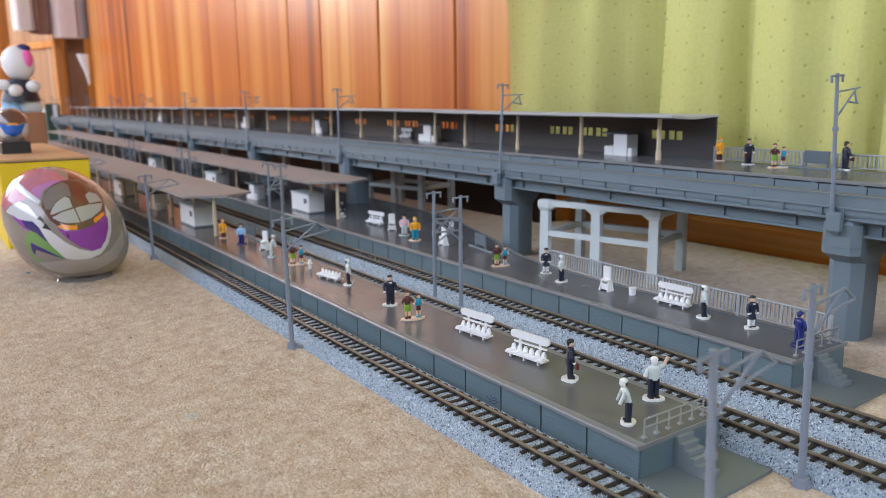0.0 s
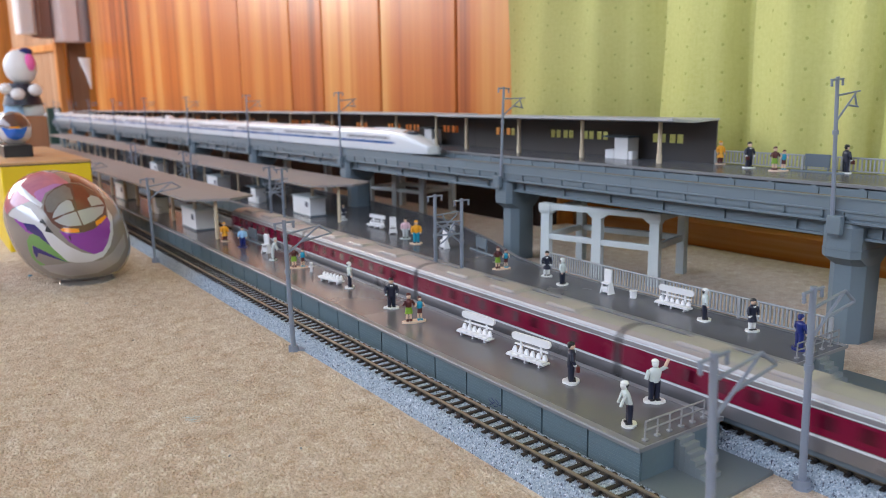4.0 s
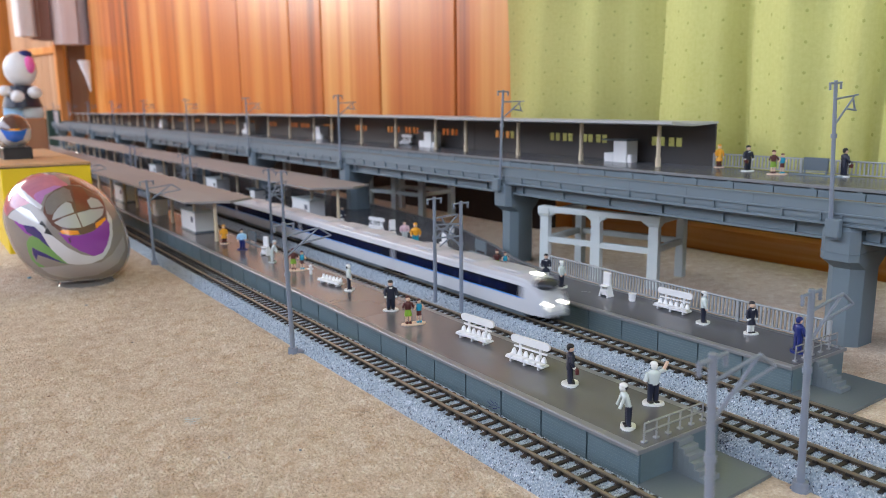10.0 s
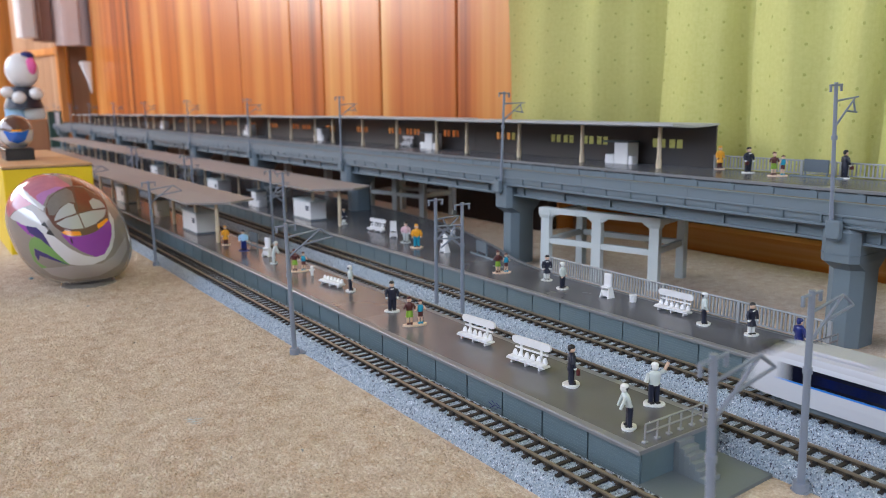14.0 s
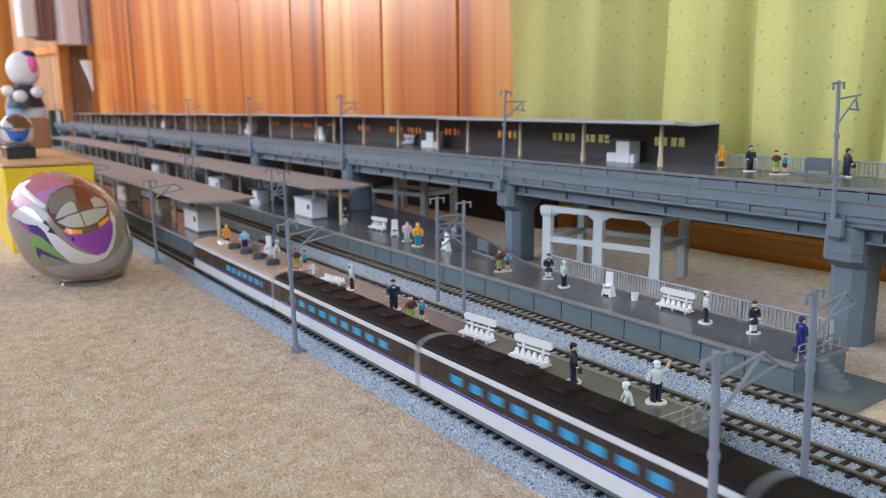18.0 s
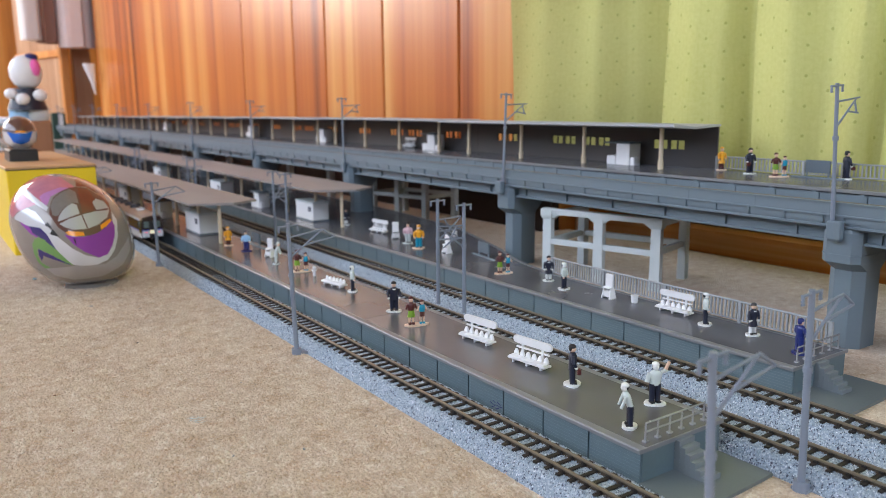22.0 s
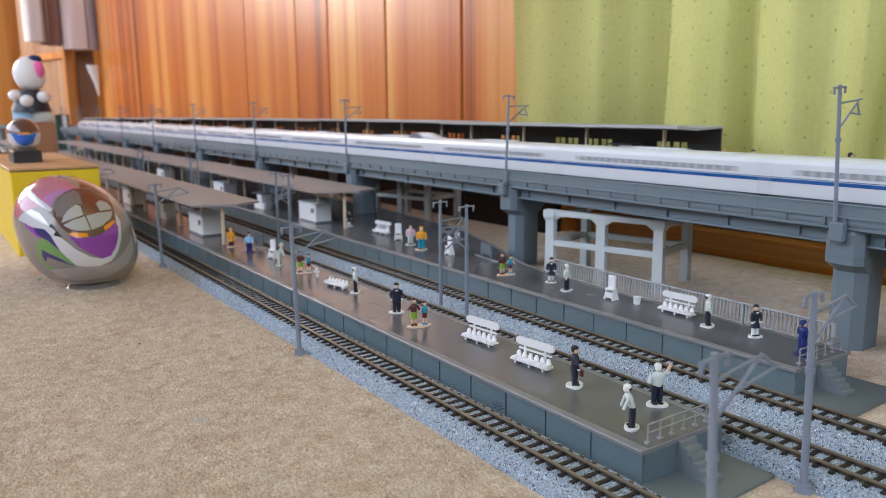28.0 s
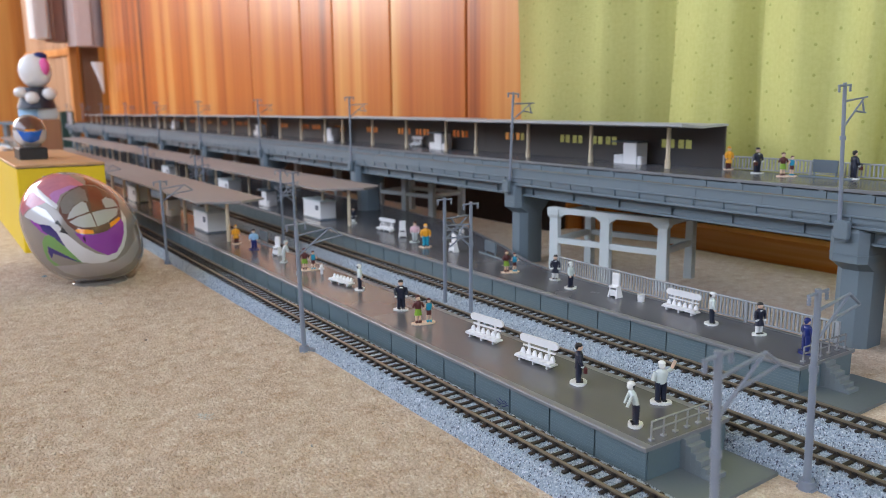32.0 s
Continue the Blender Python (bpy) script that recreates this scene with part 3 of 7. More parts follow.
for y0, y1, z0, z1 in ((-0.75, -0.71, 0.0985, 2.0), (0.493, 0.533, 0.0985, 2.0), (-0.71, 0.493, 0.0985, 0.130), (-0.71, 0.493, 1.96, 2.0), (-0.085, -0.045, 0.130, 1.96)):
    win.box(WX + 0.045, WX + 0.085, y0, y1, z0, z1, STEEL, 0.003)
window = solid("window_1", win, "aluminium window frame behind the curtain", "window", kind="structure")
pane = part("pane", Shape().box(WX + 0.063, WX + 0.067, -0.71, 0.493, 0.131, 1.96, glass_mat("window_glass")), window)
pane.visible_shadow = False

# other walls and the ceiling, out of view and darkened to cut bounce light
ws = Shape()
ws.box(-2.3, -2.2, -2.4, -0.3, -0.06, 2.4, PLASTER)
ws.box(-2.3, -2.2, 3.8, 4.0, -0.06, 2.4, PLASTER)
ws.box(-2.3, -2.2, -0.3, 3.8, -0.06, 0.65, PLASTER)
ws.box(-2.3, -2.2, -0.3, 3.8, 2.2, 2.4, PLASTER)
solid("wall_west", ws, "beige plaster wall with a window opening", "wall", kind="structure")
# South opening added only to house the light from behind the camera.
so = Shape().box(-2.3, -1.2, -2.5, -2.4, -0.06, 2.4, PLASTER)
so.box(0.4, 0.61, -2.5, -2.4, -0.06, 2.4, PLASTER)
so.box(-1.2, 0.4, -2.5, -2.4, -0.06, 0.9, PLASTER)
so.box(-1.2, 0.4, -2.5, -2.4, 2.2, 2.4, PLASTER)
solid("wall_south", so, "beige plaster wall with a window opening", "wall", kind="structure")
# Wall wood recoloured brighter to stand in for strong light at this end.
NORTHWOOD = wood_mat("strongly_lit_orange_panel", [(0.34, (0.34, 0.10, 0.015)), (0.55, (0.66, 0.24, 0.035)), (0.85, (0.80, 0.38, 0.08))], "z", 0.4, 0.03, 11)
wn_ = Shape().box(-2.3, -1.78, 4.0, 4.1, -0.06, 2.4, NORTHWOOD)
wn_.box(-0.62, 1.3, 4.0, 4.1, -0.06, 2.4, NORTHWOOD)
wn_.box(-1.78, -0.62, 4.0, 4.1, -0.06, 0.62, NORTHWOOD)
wn_.box(-1.78, -0.62, 4.0, 4.1, 1.98, 2.4, NORTHWOOD)
solid("wall_north", wn_, "orange brown wooden wall with a window at the far end", "wall", kind="structure")
solid("ceiling", Shape().box(-2.3, 1.3, -2.5, 4.1, 2.4, 2.5, PLASTER), "plaster ceiling darkened to cut bounce light", "ceiling", kind="structure")
nb = Shape().box(0.61, 1.3, 2.615, 4.0, -0.06, -0.0075, FLOORWOOD)
nb.box(1.2, 1.3, 2.615, 4.0, -0.0075, 2.4, DARKWOOD)
solid("wall_alcove", nb, "dim wooden alcove beyond the wall", "wall", kind="structure")

# curtain in deep folds
cu = Shape()
cols, rws = 420, 40
vs, uvs = [], []
FOLDS = [(0.60, 0.004), (0.571, 0.0), (0.52, -0.007), (0.47, 0.0), (0.44, 0.010), (0.405, 0.026), (0.393, 0.014), (0.384, -0.015), (0.36, -0.020), (0.335, -0.014), (0.318, 0.002), (0.311, -0.010), (0.28, -0.019), (0.262, -0.010), (0.235, -0.020), (0.226, -0.002), (0.220, -0.012)]


def fold(y, z):
    q = y + 0.0035 * math.sin(z * 6.0)
    ripple = 0.0015 * math.sin(y * 101 + 2.0 + 1.5 * z) + 0.003 * math.sin(y * 21 - z * 4.5) + 0.0025 * math.sin(y * 42 + z * 24)
    if q < 0.22:
        return ripple - 0.014 - 0.012 * math.sin((0.22 - q) * 44) * min(1.0, (0.22 - q) * 20)
    for (ya, a), (yb, b) in zip(FOLDS, FOLDS[1:]):
        if q >= yb:
            u = min(1.0, (ya - q) / (ya - yb))
            return ripple + 1.15 * (a + (b - a) * u * u * (3 - 2 * u))
    return ripple


run_u = [0.0]
for i in range(1, cols + 1):
    ya, yb = (-0.80 + (0.571 + 0.80) * (i - q) / cols for q in (1, 0))
    run_u.append(run_u[-1] + math.hypot(yb - ya, fold(yb, 0.15) - fold(ya, 0.15)))
for j in range(rws + 1):
    z = 0.060 + (2.02 - 0.060) * j / rws
    for i in range(cols + 1):
        yy = -0.80 + (0.571 + 0.80) * i / cols
        vs.append((0.477 + fold(yy, z), yy, z))
        uvs.append((run_u[i], z))
fs = [(j * (cols + 1) + i, j * (cols + 1) + i + 1, (j + 1) * (cols + 1) + i + 1, (j + 1) * (cols + 1) + i) for j in range(rws) for i in range(cols)]
cu.add(vs, fs, CURTAIN, True)
cme = cu.mesh("curtain")
ul = cme.uv_layers.new(name="UVMap")
for lp in cme.loops:
    ul.data[lp.index].uv = uvs[lp.vertex_index]
solid("curtain", cme, "lime green curtain with small darker dots, hanging in folds", "curtain")


# ---- tracks ----
def sweep(profile, X, z, m, shape, a, b, steps):
    """Sweeps an (offset, height) profile along the oval from s = a to b."""
    rings = []
    for i in range(steps + 1):
        x, y, h = oval(X, a + (b - a) * i / steps)
        c, s = math.cos(radians(h)), math.sin(radians(h))
        rings.append([(x + o * c, y + o * s, z + e) for o, e in profile])
    shape.loft(rings, m, True, False)


def full_sweep(profile, X, z, m, shape):
    """One closed sweep round the whole oval."""
    r = X - XC
    half, straight = math.pi * r, Y1 - Y0
    stops = [Y0] + [Y0 + straight + half * i / 28 for i in range(29)] + [Y0 + 2 * straight + half + half * i / 28 for i in range(29)]
    rings = []
    for s in stops:
        x, y, h = oval(X, min(s, Y0 + 2 * (straight + half) - 1e-7))
        c, sn = math.cos(radians(h)), math.sin(radians(h))
        rings.append([(x + o * c, y + o * sn, z + e) for o, e in profile])
    shape.loft(rings, m, False, False)


BED = [(-12.5 * mm, 0), (-8.6 * mm, 5.75 * mm), (8.6 * mm, 5.75 * mm), (12.5 * mm, 0)]
TIEGAP = 5.2 * mm
tie_me = Shape().box(-7.6 * mm, 7.6 * mm, -0.8 * mm, 0.8 * mm, 0, 0.85 * mm, TIE, 0.12 * mm)
for g in (-1, 1):
    for o in (-1.0, 1.0):
        tie_me.box(g * 4.5 * mm + o * mm - 0.35 * mm, g * 4.5 * mm + o * mm + 0.35 * mm, -0.55 * mm, 0.55 * mm, 0.84 * mm, 1.45 * mm, TIE)
tie_me = tie_me.mesh("sleeper")


def railprofile(c):
    return [(c + o * mm, z * mm) for o, z in ((-0.75, 0), (0.75, 0), (0.75, 0.3), (0.22, 0.5), (0.22, 1.55), (-0.22, 1.55), (-0.22, 0.5), (-0.75, 0.3))]


def stones(X, y0, y1, seed):
    """Angular grains strewn over the roadbed."""
    rg = np.random.default_rng(seed)
    gap = 0.56 * mm
    n = int(25.0 * mm * (y1 - y0) / gap ** 2)
    o, cy = rg.uniform(-12.5 * mm, 12.5 * mm, n), rg.uniform(y0, y1, n)
    z = np.clip((12.5 * mm - np.abs(o)) / (3.9 * mm), 0, 1) * 5.75 * mm
    r, h, turn = rg.uniform(0.18, 0.37, n) * mm, rg.uniform(0.10, 0.34, n) * mm, rg.uniform(0, 6.283, n)
    vs = np.empty((n, 8, 3))
    for i in range(4):
        a, st = turn + i * 1.5708, rg.uniform(0.7, 1.25, n)
        vs[:, i] = np.stack([X + o + r * st * np.cos(a), cy + r * st * np.sin(a), z - 0.2 * mm], 1)
        vs[:, i + 4] = np.stack([X + o + 0.62 * r * np.cos(a), cy + 0.62 * r * np.sin(a), z + h * rg.uniform(0.7, 1.1, n)], 1)
    fs = np.array([[0, 1, 5, 4], [1, 2, 6, 5], [2, 3, 7, 6], [3, 0, 4, 7], [4, 5, 6, 7]])
    loops = ((np.arange(n) * 8)[:, None, None] + fs[None]).ravel()
    me = bpy.data.meshes.new("ballast_grains")
    me.vertices.add(n * 8)
    me.vertices.foreach_set("co", vs.ravel())
    me.loops.add(len(loops))
    me.loops.foreach_set("vertex_index", loops.astype(np.int32))
    me.polygons.add(n * 5)
    me.polygons.foreach_set("loop_start", (np.arange(n * 5) * 4).astype(np.int32))
    me.materials.append(STONES)
    me.update(calc_edges=True)
    return me


def track(X, base, label, near0, near1, bed=True):
    t = thing("railway_track", label, "track", kind="structure")
    if bed:
        s = Shape()
        full_sweep(BED, X, base, BALLAST, s)
        part("roadbed", s, t, "speckled blue grey ballast bed")
    for side in (-1, 1):
        s = Shape()
        full_sweep(railprofile(side * 4.5 * mm), X, base + 5.5 * mm, WEB, s)
        c = side * 4.5 * mm
        full_sweep([(c - 0.48 * mm, 1.4 * mm), (c + 0.48 * mm, 1.4 * mm), (c + 0.48 * mm, 2.0 * mm), (c + 0.38 * mm, 2.1 * mm), (c - 0.38 * mm, 2.1 * mm), (c - 0.48 * mm, 2.0 * mm)], X, base + 5.5 * mm, RAIL, s)
        part("rail", s, t, "bronze coloured metal rail")
    total, far, s = oval_length(X), Shape(), Y0
    z = base + 5.55 * mm
    n = int(total / TIEGAP)
    for i in range(n):
        s = Y0 + total * i / n
        x, y, h = oval(X, s)
        if near0 < s < near1:
            part("sleeper", tie_me, t, at=pose(x, y, z))
        else:
            c, sn = math.cos(radians(h)), math.sin(radians(h))
            q = [(a * 7.6 * mm, b * 0.85 * mm) for a in (-1, 1) for b in (-1, 1)]
            p = [(x + a * c - b * sn, y + a * sn + b * c) for a, b in q]
            far.add([(a, b, z) for a, b in p] + [(a, b, z + 0.75 * mm) for a, b in p], [(4, 6, 7, 5), (0, 1, 5, 4), (2, 6, 7, 3), (0, 4, 6, 2), (1, 3, 7, 5)], TIE)
    tagged(part("sleepers", far, t), kind="stuff")
    if near1 < 5:
        tagged(part("ballast_grains", stones(X, 0.075, 0.50, int(X * 1000)), t, "loose blue grey ballast grains"), kind="stuff")
    return t


# ---- ground platforms ----
PTOP = 12.5 * mm
PG = 22.5 * mm
saw = [(0.0, 10.9 * mm), (0.0, 0.0)]
for i in range(9):
    saw += [(-0.54 * mm, (0.1 + 1.2 * i) * mm), (-0.38 * mm, (1.12 + 1.2 * i) * mm)]
panel_me = Shape().along(saw, 0.45 * mm, PG - 0.45 * mm, SIDING).mesh("wall_panel")


def handrail(name_parent, x0, x1, y, z, label):
    t = thing("handrail", label, "railing")
    n = 6
    for i in range(n):
        x = x0 + (x1 - x0) * i / (n - 1)
        s = Shape().tube((x, y, z), (x, y, z + 6.2 * mm), 0.36 * mm, CHROME, 6).box(x - 0.9 * mm, x + 0.9 * mm, y - 0.8 * mm, y + 0.8 * mm, z, z + 0.6 * mm, CHROME, 0.15 * mm)
        part("post", s, t)
    for h in (3.3, 6.2):
        part("rail", Shape().tube((x0, y, z + h * mm), (x1, y, z + h * mm), 0.36 * mm, CHROME, 6), t)


def end_steps(parent, x0, x1, y, z):
    """Small flight of steps going down from the platform's end."""
    n = 6
    base = 1.2 * mm
    for i in range(n):
        d = 2.05 * mm
        s = Shape().box(x0, x1, y - (i + 1) * d, y - i * d, base, base + (z - base) * (n - i) / n, STEPLIT, 0.1 * mm)
        part("step", s, parent)


def platform(x0, right, y_end, y_far, decks, label, panels=True):
    """x0: front wall; right(y): back wall; a lip runs along both."""
    t = thing("station_platform", label, "platform")
    ys = [y_end + (y_far - y_end) * i / 160 for i in range(161)]
    body = Shape()
    body.prism([(x0 + 0.6 * mm, y_end), (right(y_end) - 0.5 * mm, y_end)] + [(right(q) - 0.5 * mm, q) for q in ys[1:]] + [(x0 + 0.6 * mm, y_far)], 0.0, 11.0 * mm, SIDING)
    part("body", body, t, "grooved blue grey side walls")
    for (a, b), m in decks:
        zz = [a + (b - a) * i / 24 for i in range(25)]
        d = Shape()
        d.prism([(x0 + 2.2 * mm, a + 0.12 * mm), (right(a) - 2.2 * mm, a + 0.12 * mm)] + [(right(q) - 2.2 * mm, q - 0.12 * mm) for q in zz[1:]] + [(x0 + 2.2 * mm, b - 0.12 * mm)], 11.0 * mm, PTOP, m)
        part("deck", d, t)
        e = Shape()
        e.along([(x0 - 1.2 * mm, 11.1 * mm), (x0 + 2.19 * mm, 11.02 * mm), (x0 + 2.19 * mm, PTOP + 0.02 * mm), (x0 - 0.8 * mm, PTOP + 0.02 * mm), (x0 - 1.2 * mm, PTOP - 0.4 * mm)], a + 0.12 * mm, b - 0.12 * mm, LIP)
        part("edge_strip", e, t, "paler grey edge strip")
        e = Shape()
        e.loft([[(right(q) - 2.19 * mm, q, 11.02 * mm), (right(q) + 1.2 * mm, q, 11.1 * mm), (right(q) + 1.2 * mm, q, PTOP - 0.4 * mm), (right(q) + 0.8 * mm, q, PTOP + 0.02 * mm), (right(q) - 2.19 * mm, q, PTOP + 0.02 * mm)] for q in zz], LIP, True, False)
        part("edge_strip", e, t)
    if panels:
        q = y_end
        while q < y_far - PG:
            part("wall_panel", panel_me, t, at=pose(x0 + 0.6 * mm, q, 0.05 * mm))
            q += PG
    e = Shape().along([(x0 - 1.2 * mm, 11.1 * mm), (right(y_end) + 1.2 * mm, 11.1 * mm), (right(y_end) + 1.2 * mm, PTOP), (x0 - 1.2 * mm, PTOP)], y_end - 0.35 * mm, y_end + 0.1 * mm, LIP)
    part("end_strip", e, t)
    return t


p1_right = lambda y: 0.2124
P1X, P1Y = 0.1730, 0.1447
p1 = platform(P1X, p1_right, P1Y, 2.30, [((P1Y, 0.326), DECKNEAR)] + [((0.326 + 0.2475 * i, 0.326 + 0.2475 * (i + 1)), DECKBROWN) for i in range(8)], "long narrow grey island platform, deck browned for the wooden wall's reflection")
bp = Shape().prism([(0.1722, 0.1447), (0.1722, 0.1232), (0.2122, 0.1246), (0.2122, 0.1447)], 0.0, 1.3 * mm, PLATEGREY)
part("base_plate", bp, p1, "flat grey plate at the foot of the steps")
end_steps(p1, 0.1888, 0.1963, P1Y, 11.6 * mm)
handrail(p1, 0.1782, 0.2072, P1Y + 3.0 * mm, PTOP, "small silver handrail across the platform end")


P2_BACK = [(0.0, 0.3196), (0.28, 0.3196), (0.345, 0.3215), (0.39, 0.3310), (0.44, 0.3520), (0.54, 0.3850), (0.70, 0.3985), (3.0, 0.3985)]


def p2_right(y):
    for (ya, a), (yb, b) in zip(P2_BACK, P2_BACK[1:]):
        if y <= yb:
            return a + (b - a) * (y - ya) / (yb - ya)
    return P2_BACK[-1][1]


P2X, P2Y = 0.2803, 0.1592
p2 = platform(P2X, p2_right, P2Y, 2.30, [((P2Y, 0.395), DECKGREY)] + [((0.395 + 0.2475 * i, 0.395 + 0.2475 * (i + 1)), DECKGREY) for i in range(7)], "grey platform widening away from its stepped end")
bp = Shape().prism([(0.2795, 0.1592), (0.2795, 0.1351), (0.3205, 0.1362), (0.3205, 0.1592)], 0.0, 1.3 * mm, PLATEGREY)
part("base_plate", bp, p2, "flat grey plate at the foot of the steps")
end_steps(p2, 0.2955, 0.3030, P2Y, 11.6 * mm)
handrail(p2, 0.2872, 0.3190, P2Y + 3.2 * mm, PTOP, "small silver handrail across the platform end")


def fence(pts, z, height, bars, label):
    """Grey railing in straight bays along pts."""
    t = thing("fence", label, "fence")
    for (xa, ya), (xb, yb) in zip(pts, pts[1:]):
        d = math.hypot(xb - xa, yb - ya)
        ux, uy = (xb - xa) / d, (yb - ya) / d
        for zz, r in ((height, 0.55 * mm), (height * 0.12, 0.45 * mm)):
            part("rail", Shape().tube((xa, ya, z + zz), (xb, yb, z + zz), r, FENCEGREY, 6), t)
        for q in (0, d):
            s = Shape().box(-0.8 * mm, 0.8 * mm, -0.8 * mm, 0.8 * mm, 0, height + 0.4 * mm, FENCEGREY, 0.15 * mm)
            if q == 0 or (xb, yb) == pts[-1]:
                part("post", s, t, at=pose(xa + ux * q, ya + uy * q, z))
        n = int(d / bars)
        me = Shape().box(-0.32 * mm, 0.32 * mm, -0.42 * mm, 0.42 * mm, height * 0.12, height - 0.3 * mm, FENCEGREY).mesh("bar")
        for i in range(1, n):
            part("bar", me, t, at=pose(xa + ux * d * i / n, ya + uy * d * i / n, z, 0, 0, math.degrees(math.atan2(uy, ux)) + 90))
    return t


fence([(p2_right(y) - 0.4 * mm, y) for y in (0.1662, 0.2112, 0.2562, 0.3012, 0.3462)], PTOP, 10.4 * mm, 2.0 * mm, "pale grey plastic railing along the platform's back edge")


# ---- viaduct with the upper station ----
VF = 0.3535         # outer face of the parapet
VB = 0.3870         # platform edge
PIT = 0.248
PY = 0.188          # first pier


def mast(parent_label, arm, height=60.0, foot=True, group="", reach=17.5, short=False):
    """Catenary mast: tapered pole, cross-arm with insulators, braced bracket. arm: +1 or -1, the side of the bracket; reach: its length in mm."""
    t = thing("catenary_mast", parent_label, "mast", group=group)
    h = height * mm
    part("pole", Shape().tube((0, 0, 0), (0, 0, h), (1.0 if short else 1.2) * mm, MAST, 12, (0.85 if short else 0.95) * mm), t)
    if foot:
        part("foot", Shape().tube((0, 0, 0), (0, 0, 3.2 * mm), 2.6 * mm, MAST, 12, 2.3 * mm).box(-1.5 * mm, 6.5 * mm, -2.6 * mm, 2.6 * mm, 0, 1.0 * mm, MAST, 0.2 * mm), t)
    part("collar", Shape().tube((0, 0, h * 0.60), (0, 0, h * 0.63), 1.4 * mm, MAST, 12), t)
    s = Shape().tube((-5.2 * mm, 0, h - 1.2 * mm), (5.2 * mm, 0, h - 1.2 * mm), 0.5 * mm, MAST, 8)
    part("cross_arm", s, t)
    for x in (-4.6, 4.6):
        rings = []
        for i, r in enumerate((0.35, 0.72, 0.45, 0.72, 0.45, 0.72, 0.35)):
            rings.append([(x * mm + r * mm * math.cos(2 * math.pi * j / 8), r * mm * math.sin(2 * math.pi * j / 8), h - (1.5 + 0.45 * i) * mm) for j in range(8)])
        part("insulator", Shape().loft(rings, MAST), t)
    a = arm
    e = a * reach * mm
    if short:
        c = arm * mm
        B = [((0, 0, 0.87 * h), (20 * c, 0, 0.885 * h)), ((0, 0, 0.69 * h), (17 * c, 0, 0.88 * h)), ((10.0 * c, 0, 0.795 * h), (19.0 * c, 0, 0.775 * h)), ((17.5 * c, 0, 0.780 * h), (15.5 * c, 0, 0.87 * h)), ((0, 0, 0.90 * h), (0.1 * c, 0, 0.95 * h))]
    elif not foot:
        B = [((0, 0, 0.80 * h), (e * 1.5, 0, 0.815 * h)), ((0, 0, 0.69 * h), (e * 1.5, 0, 0.70 * h)), ((0, 0, 0.60 * h), (e * 1.45, 0, 0.80 * h)), ((e * 0.55, 0, 0.70 * h), (e * 1.3, 0, 0.62 * h)), ((e * 0.4, 0, 0.81 * h), (e * 0.8, 0, 0.70 * h))]
    else:
        B = [((0, 0, 0.895 * h), (e, 0, 0.925 * h)), ((0, 0, 0.745 * h), (e, 0, 0.925 * h)), ((e * 0.46, 0, 0.825 * h), (e * 1.36, 0, 0.855 * h)), ((e, 0, 0.925 * h), (e * 1.36, 0, 0.855 * h))]
    for p, q in B:
        part("bracket_strut", Shape().tube(p, q, 0.55 * mm, MAST, 7, 0.42 * mm), t)
    return t


def place(t, m):
    t.matrix_basis = m
    return t


m1 = mast("grey plastic catenary mast standing on the carpet beside the track", 1, 64)
place(m1, pose(0.1400, 0.3290, 0, 0, -1.5, 0))
for x, y, ry in ((0.1420, 0.5840, -1.0), (0.1400, 0.8320, 0), (0.1400, 1.0800, 0)):
    copy_thing(m1, pose(x, y, 0, 0, ry, 0))
copy_thing(m1, pose(0.1405, 0.0960, 0, 0, -3, 0))
copy_thing(m1, pose(0.2115, 0.1146, 0, 0, -2.5, 0))
m2 = mast("grey plastic catenary mast standing between two tracks", 1, 62, foot=False, reach=11)
place(m2, pose(0.2425, 0.3580, 3.0 * mm))
m3 = mast("grey plastic catenary mast standing between two tracks", -1, 62, foot=False, reach=11)
place(m3, pose(0.2430, 0.3330, 3.0 * mm))
for i in range(1, 4):
    copy_thing(m2, pose(0.2425 + 0.002 * i, 0.3580 + PIT * i, 3.0 * mm))
    copy_thing(m3, pose(0.2430 + 0.002 * i, 0.3330 + PIT * i, 3.0 * mm))

# deck, parapets, girders in sections
sect = thing("viaduct_section", "blue grey plastic viaduct deck section with ribbed parapet", "viaduct", group="viaduct sections")
L0, L1 = 0.3 * mm, PIT - 0.3 * mm
VD = VRAILZ - 6.4 * mm
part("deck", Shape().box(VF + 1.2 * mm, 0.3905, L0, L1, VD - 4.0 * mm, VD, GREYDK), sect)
s = Shape().along([(VF, 61.4 * mm), (VF + 1.3 * mm, 61.4 * mm), (VF + 1.3 * mm, 70.3 * mm), (VF + 1.7 * mm, 70.3 * mm), (VF + 1.7 * mm, 71.0 * mm), (VF - 0.5 * mm, 71.0 * mm), (VF - 0.5 * mm, 70.3 * mm), (VF, 70.3 * mm)], L0, L1, GREY)
part("parapet", s, sect)
part("ledge", Shape().box(VF - 0.9 * mm, VF + 1.0 * mm, L0, L1, 64.3 * mm, 65.1 * mm, GREY, 0.1 * mm), sect)
part("apron", Shape().box(VF + 0.6 * mm, VF + 1.25 * mm, L0, L1, 60.2 * mm, 64.3 * mm, GREY), sect)
part("ledge", Shape().box(VF - 0.8 * mm, VF + 1.25 * mm, L0, L1, 59.2 * mm, 60.2 * mm, GREY, 0.15 * mm), sect)
seam = Shape().box(VF - 0.10 * mm, VF, -0.12 * mm, 0.12 * mm, 65.1 * mm, 70.3 * mm, GREYDK).mesh("seam")
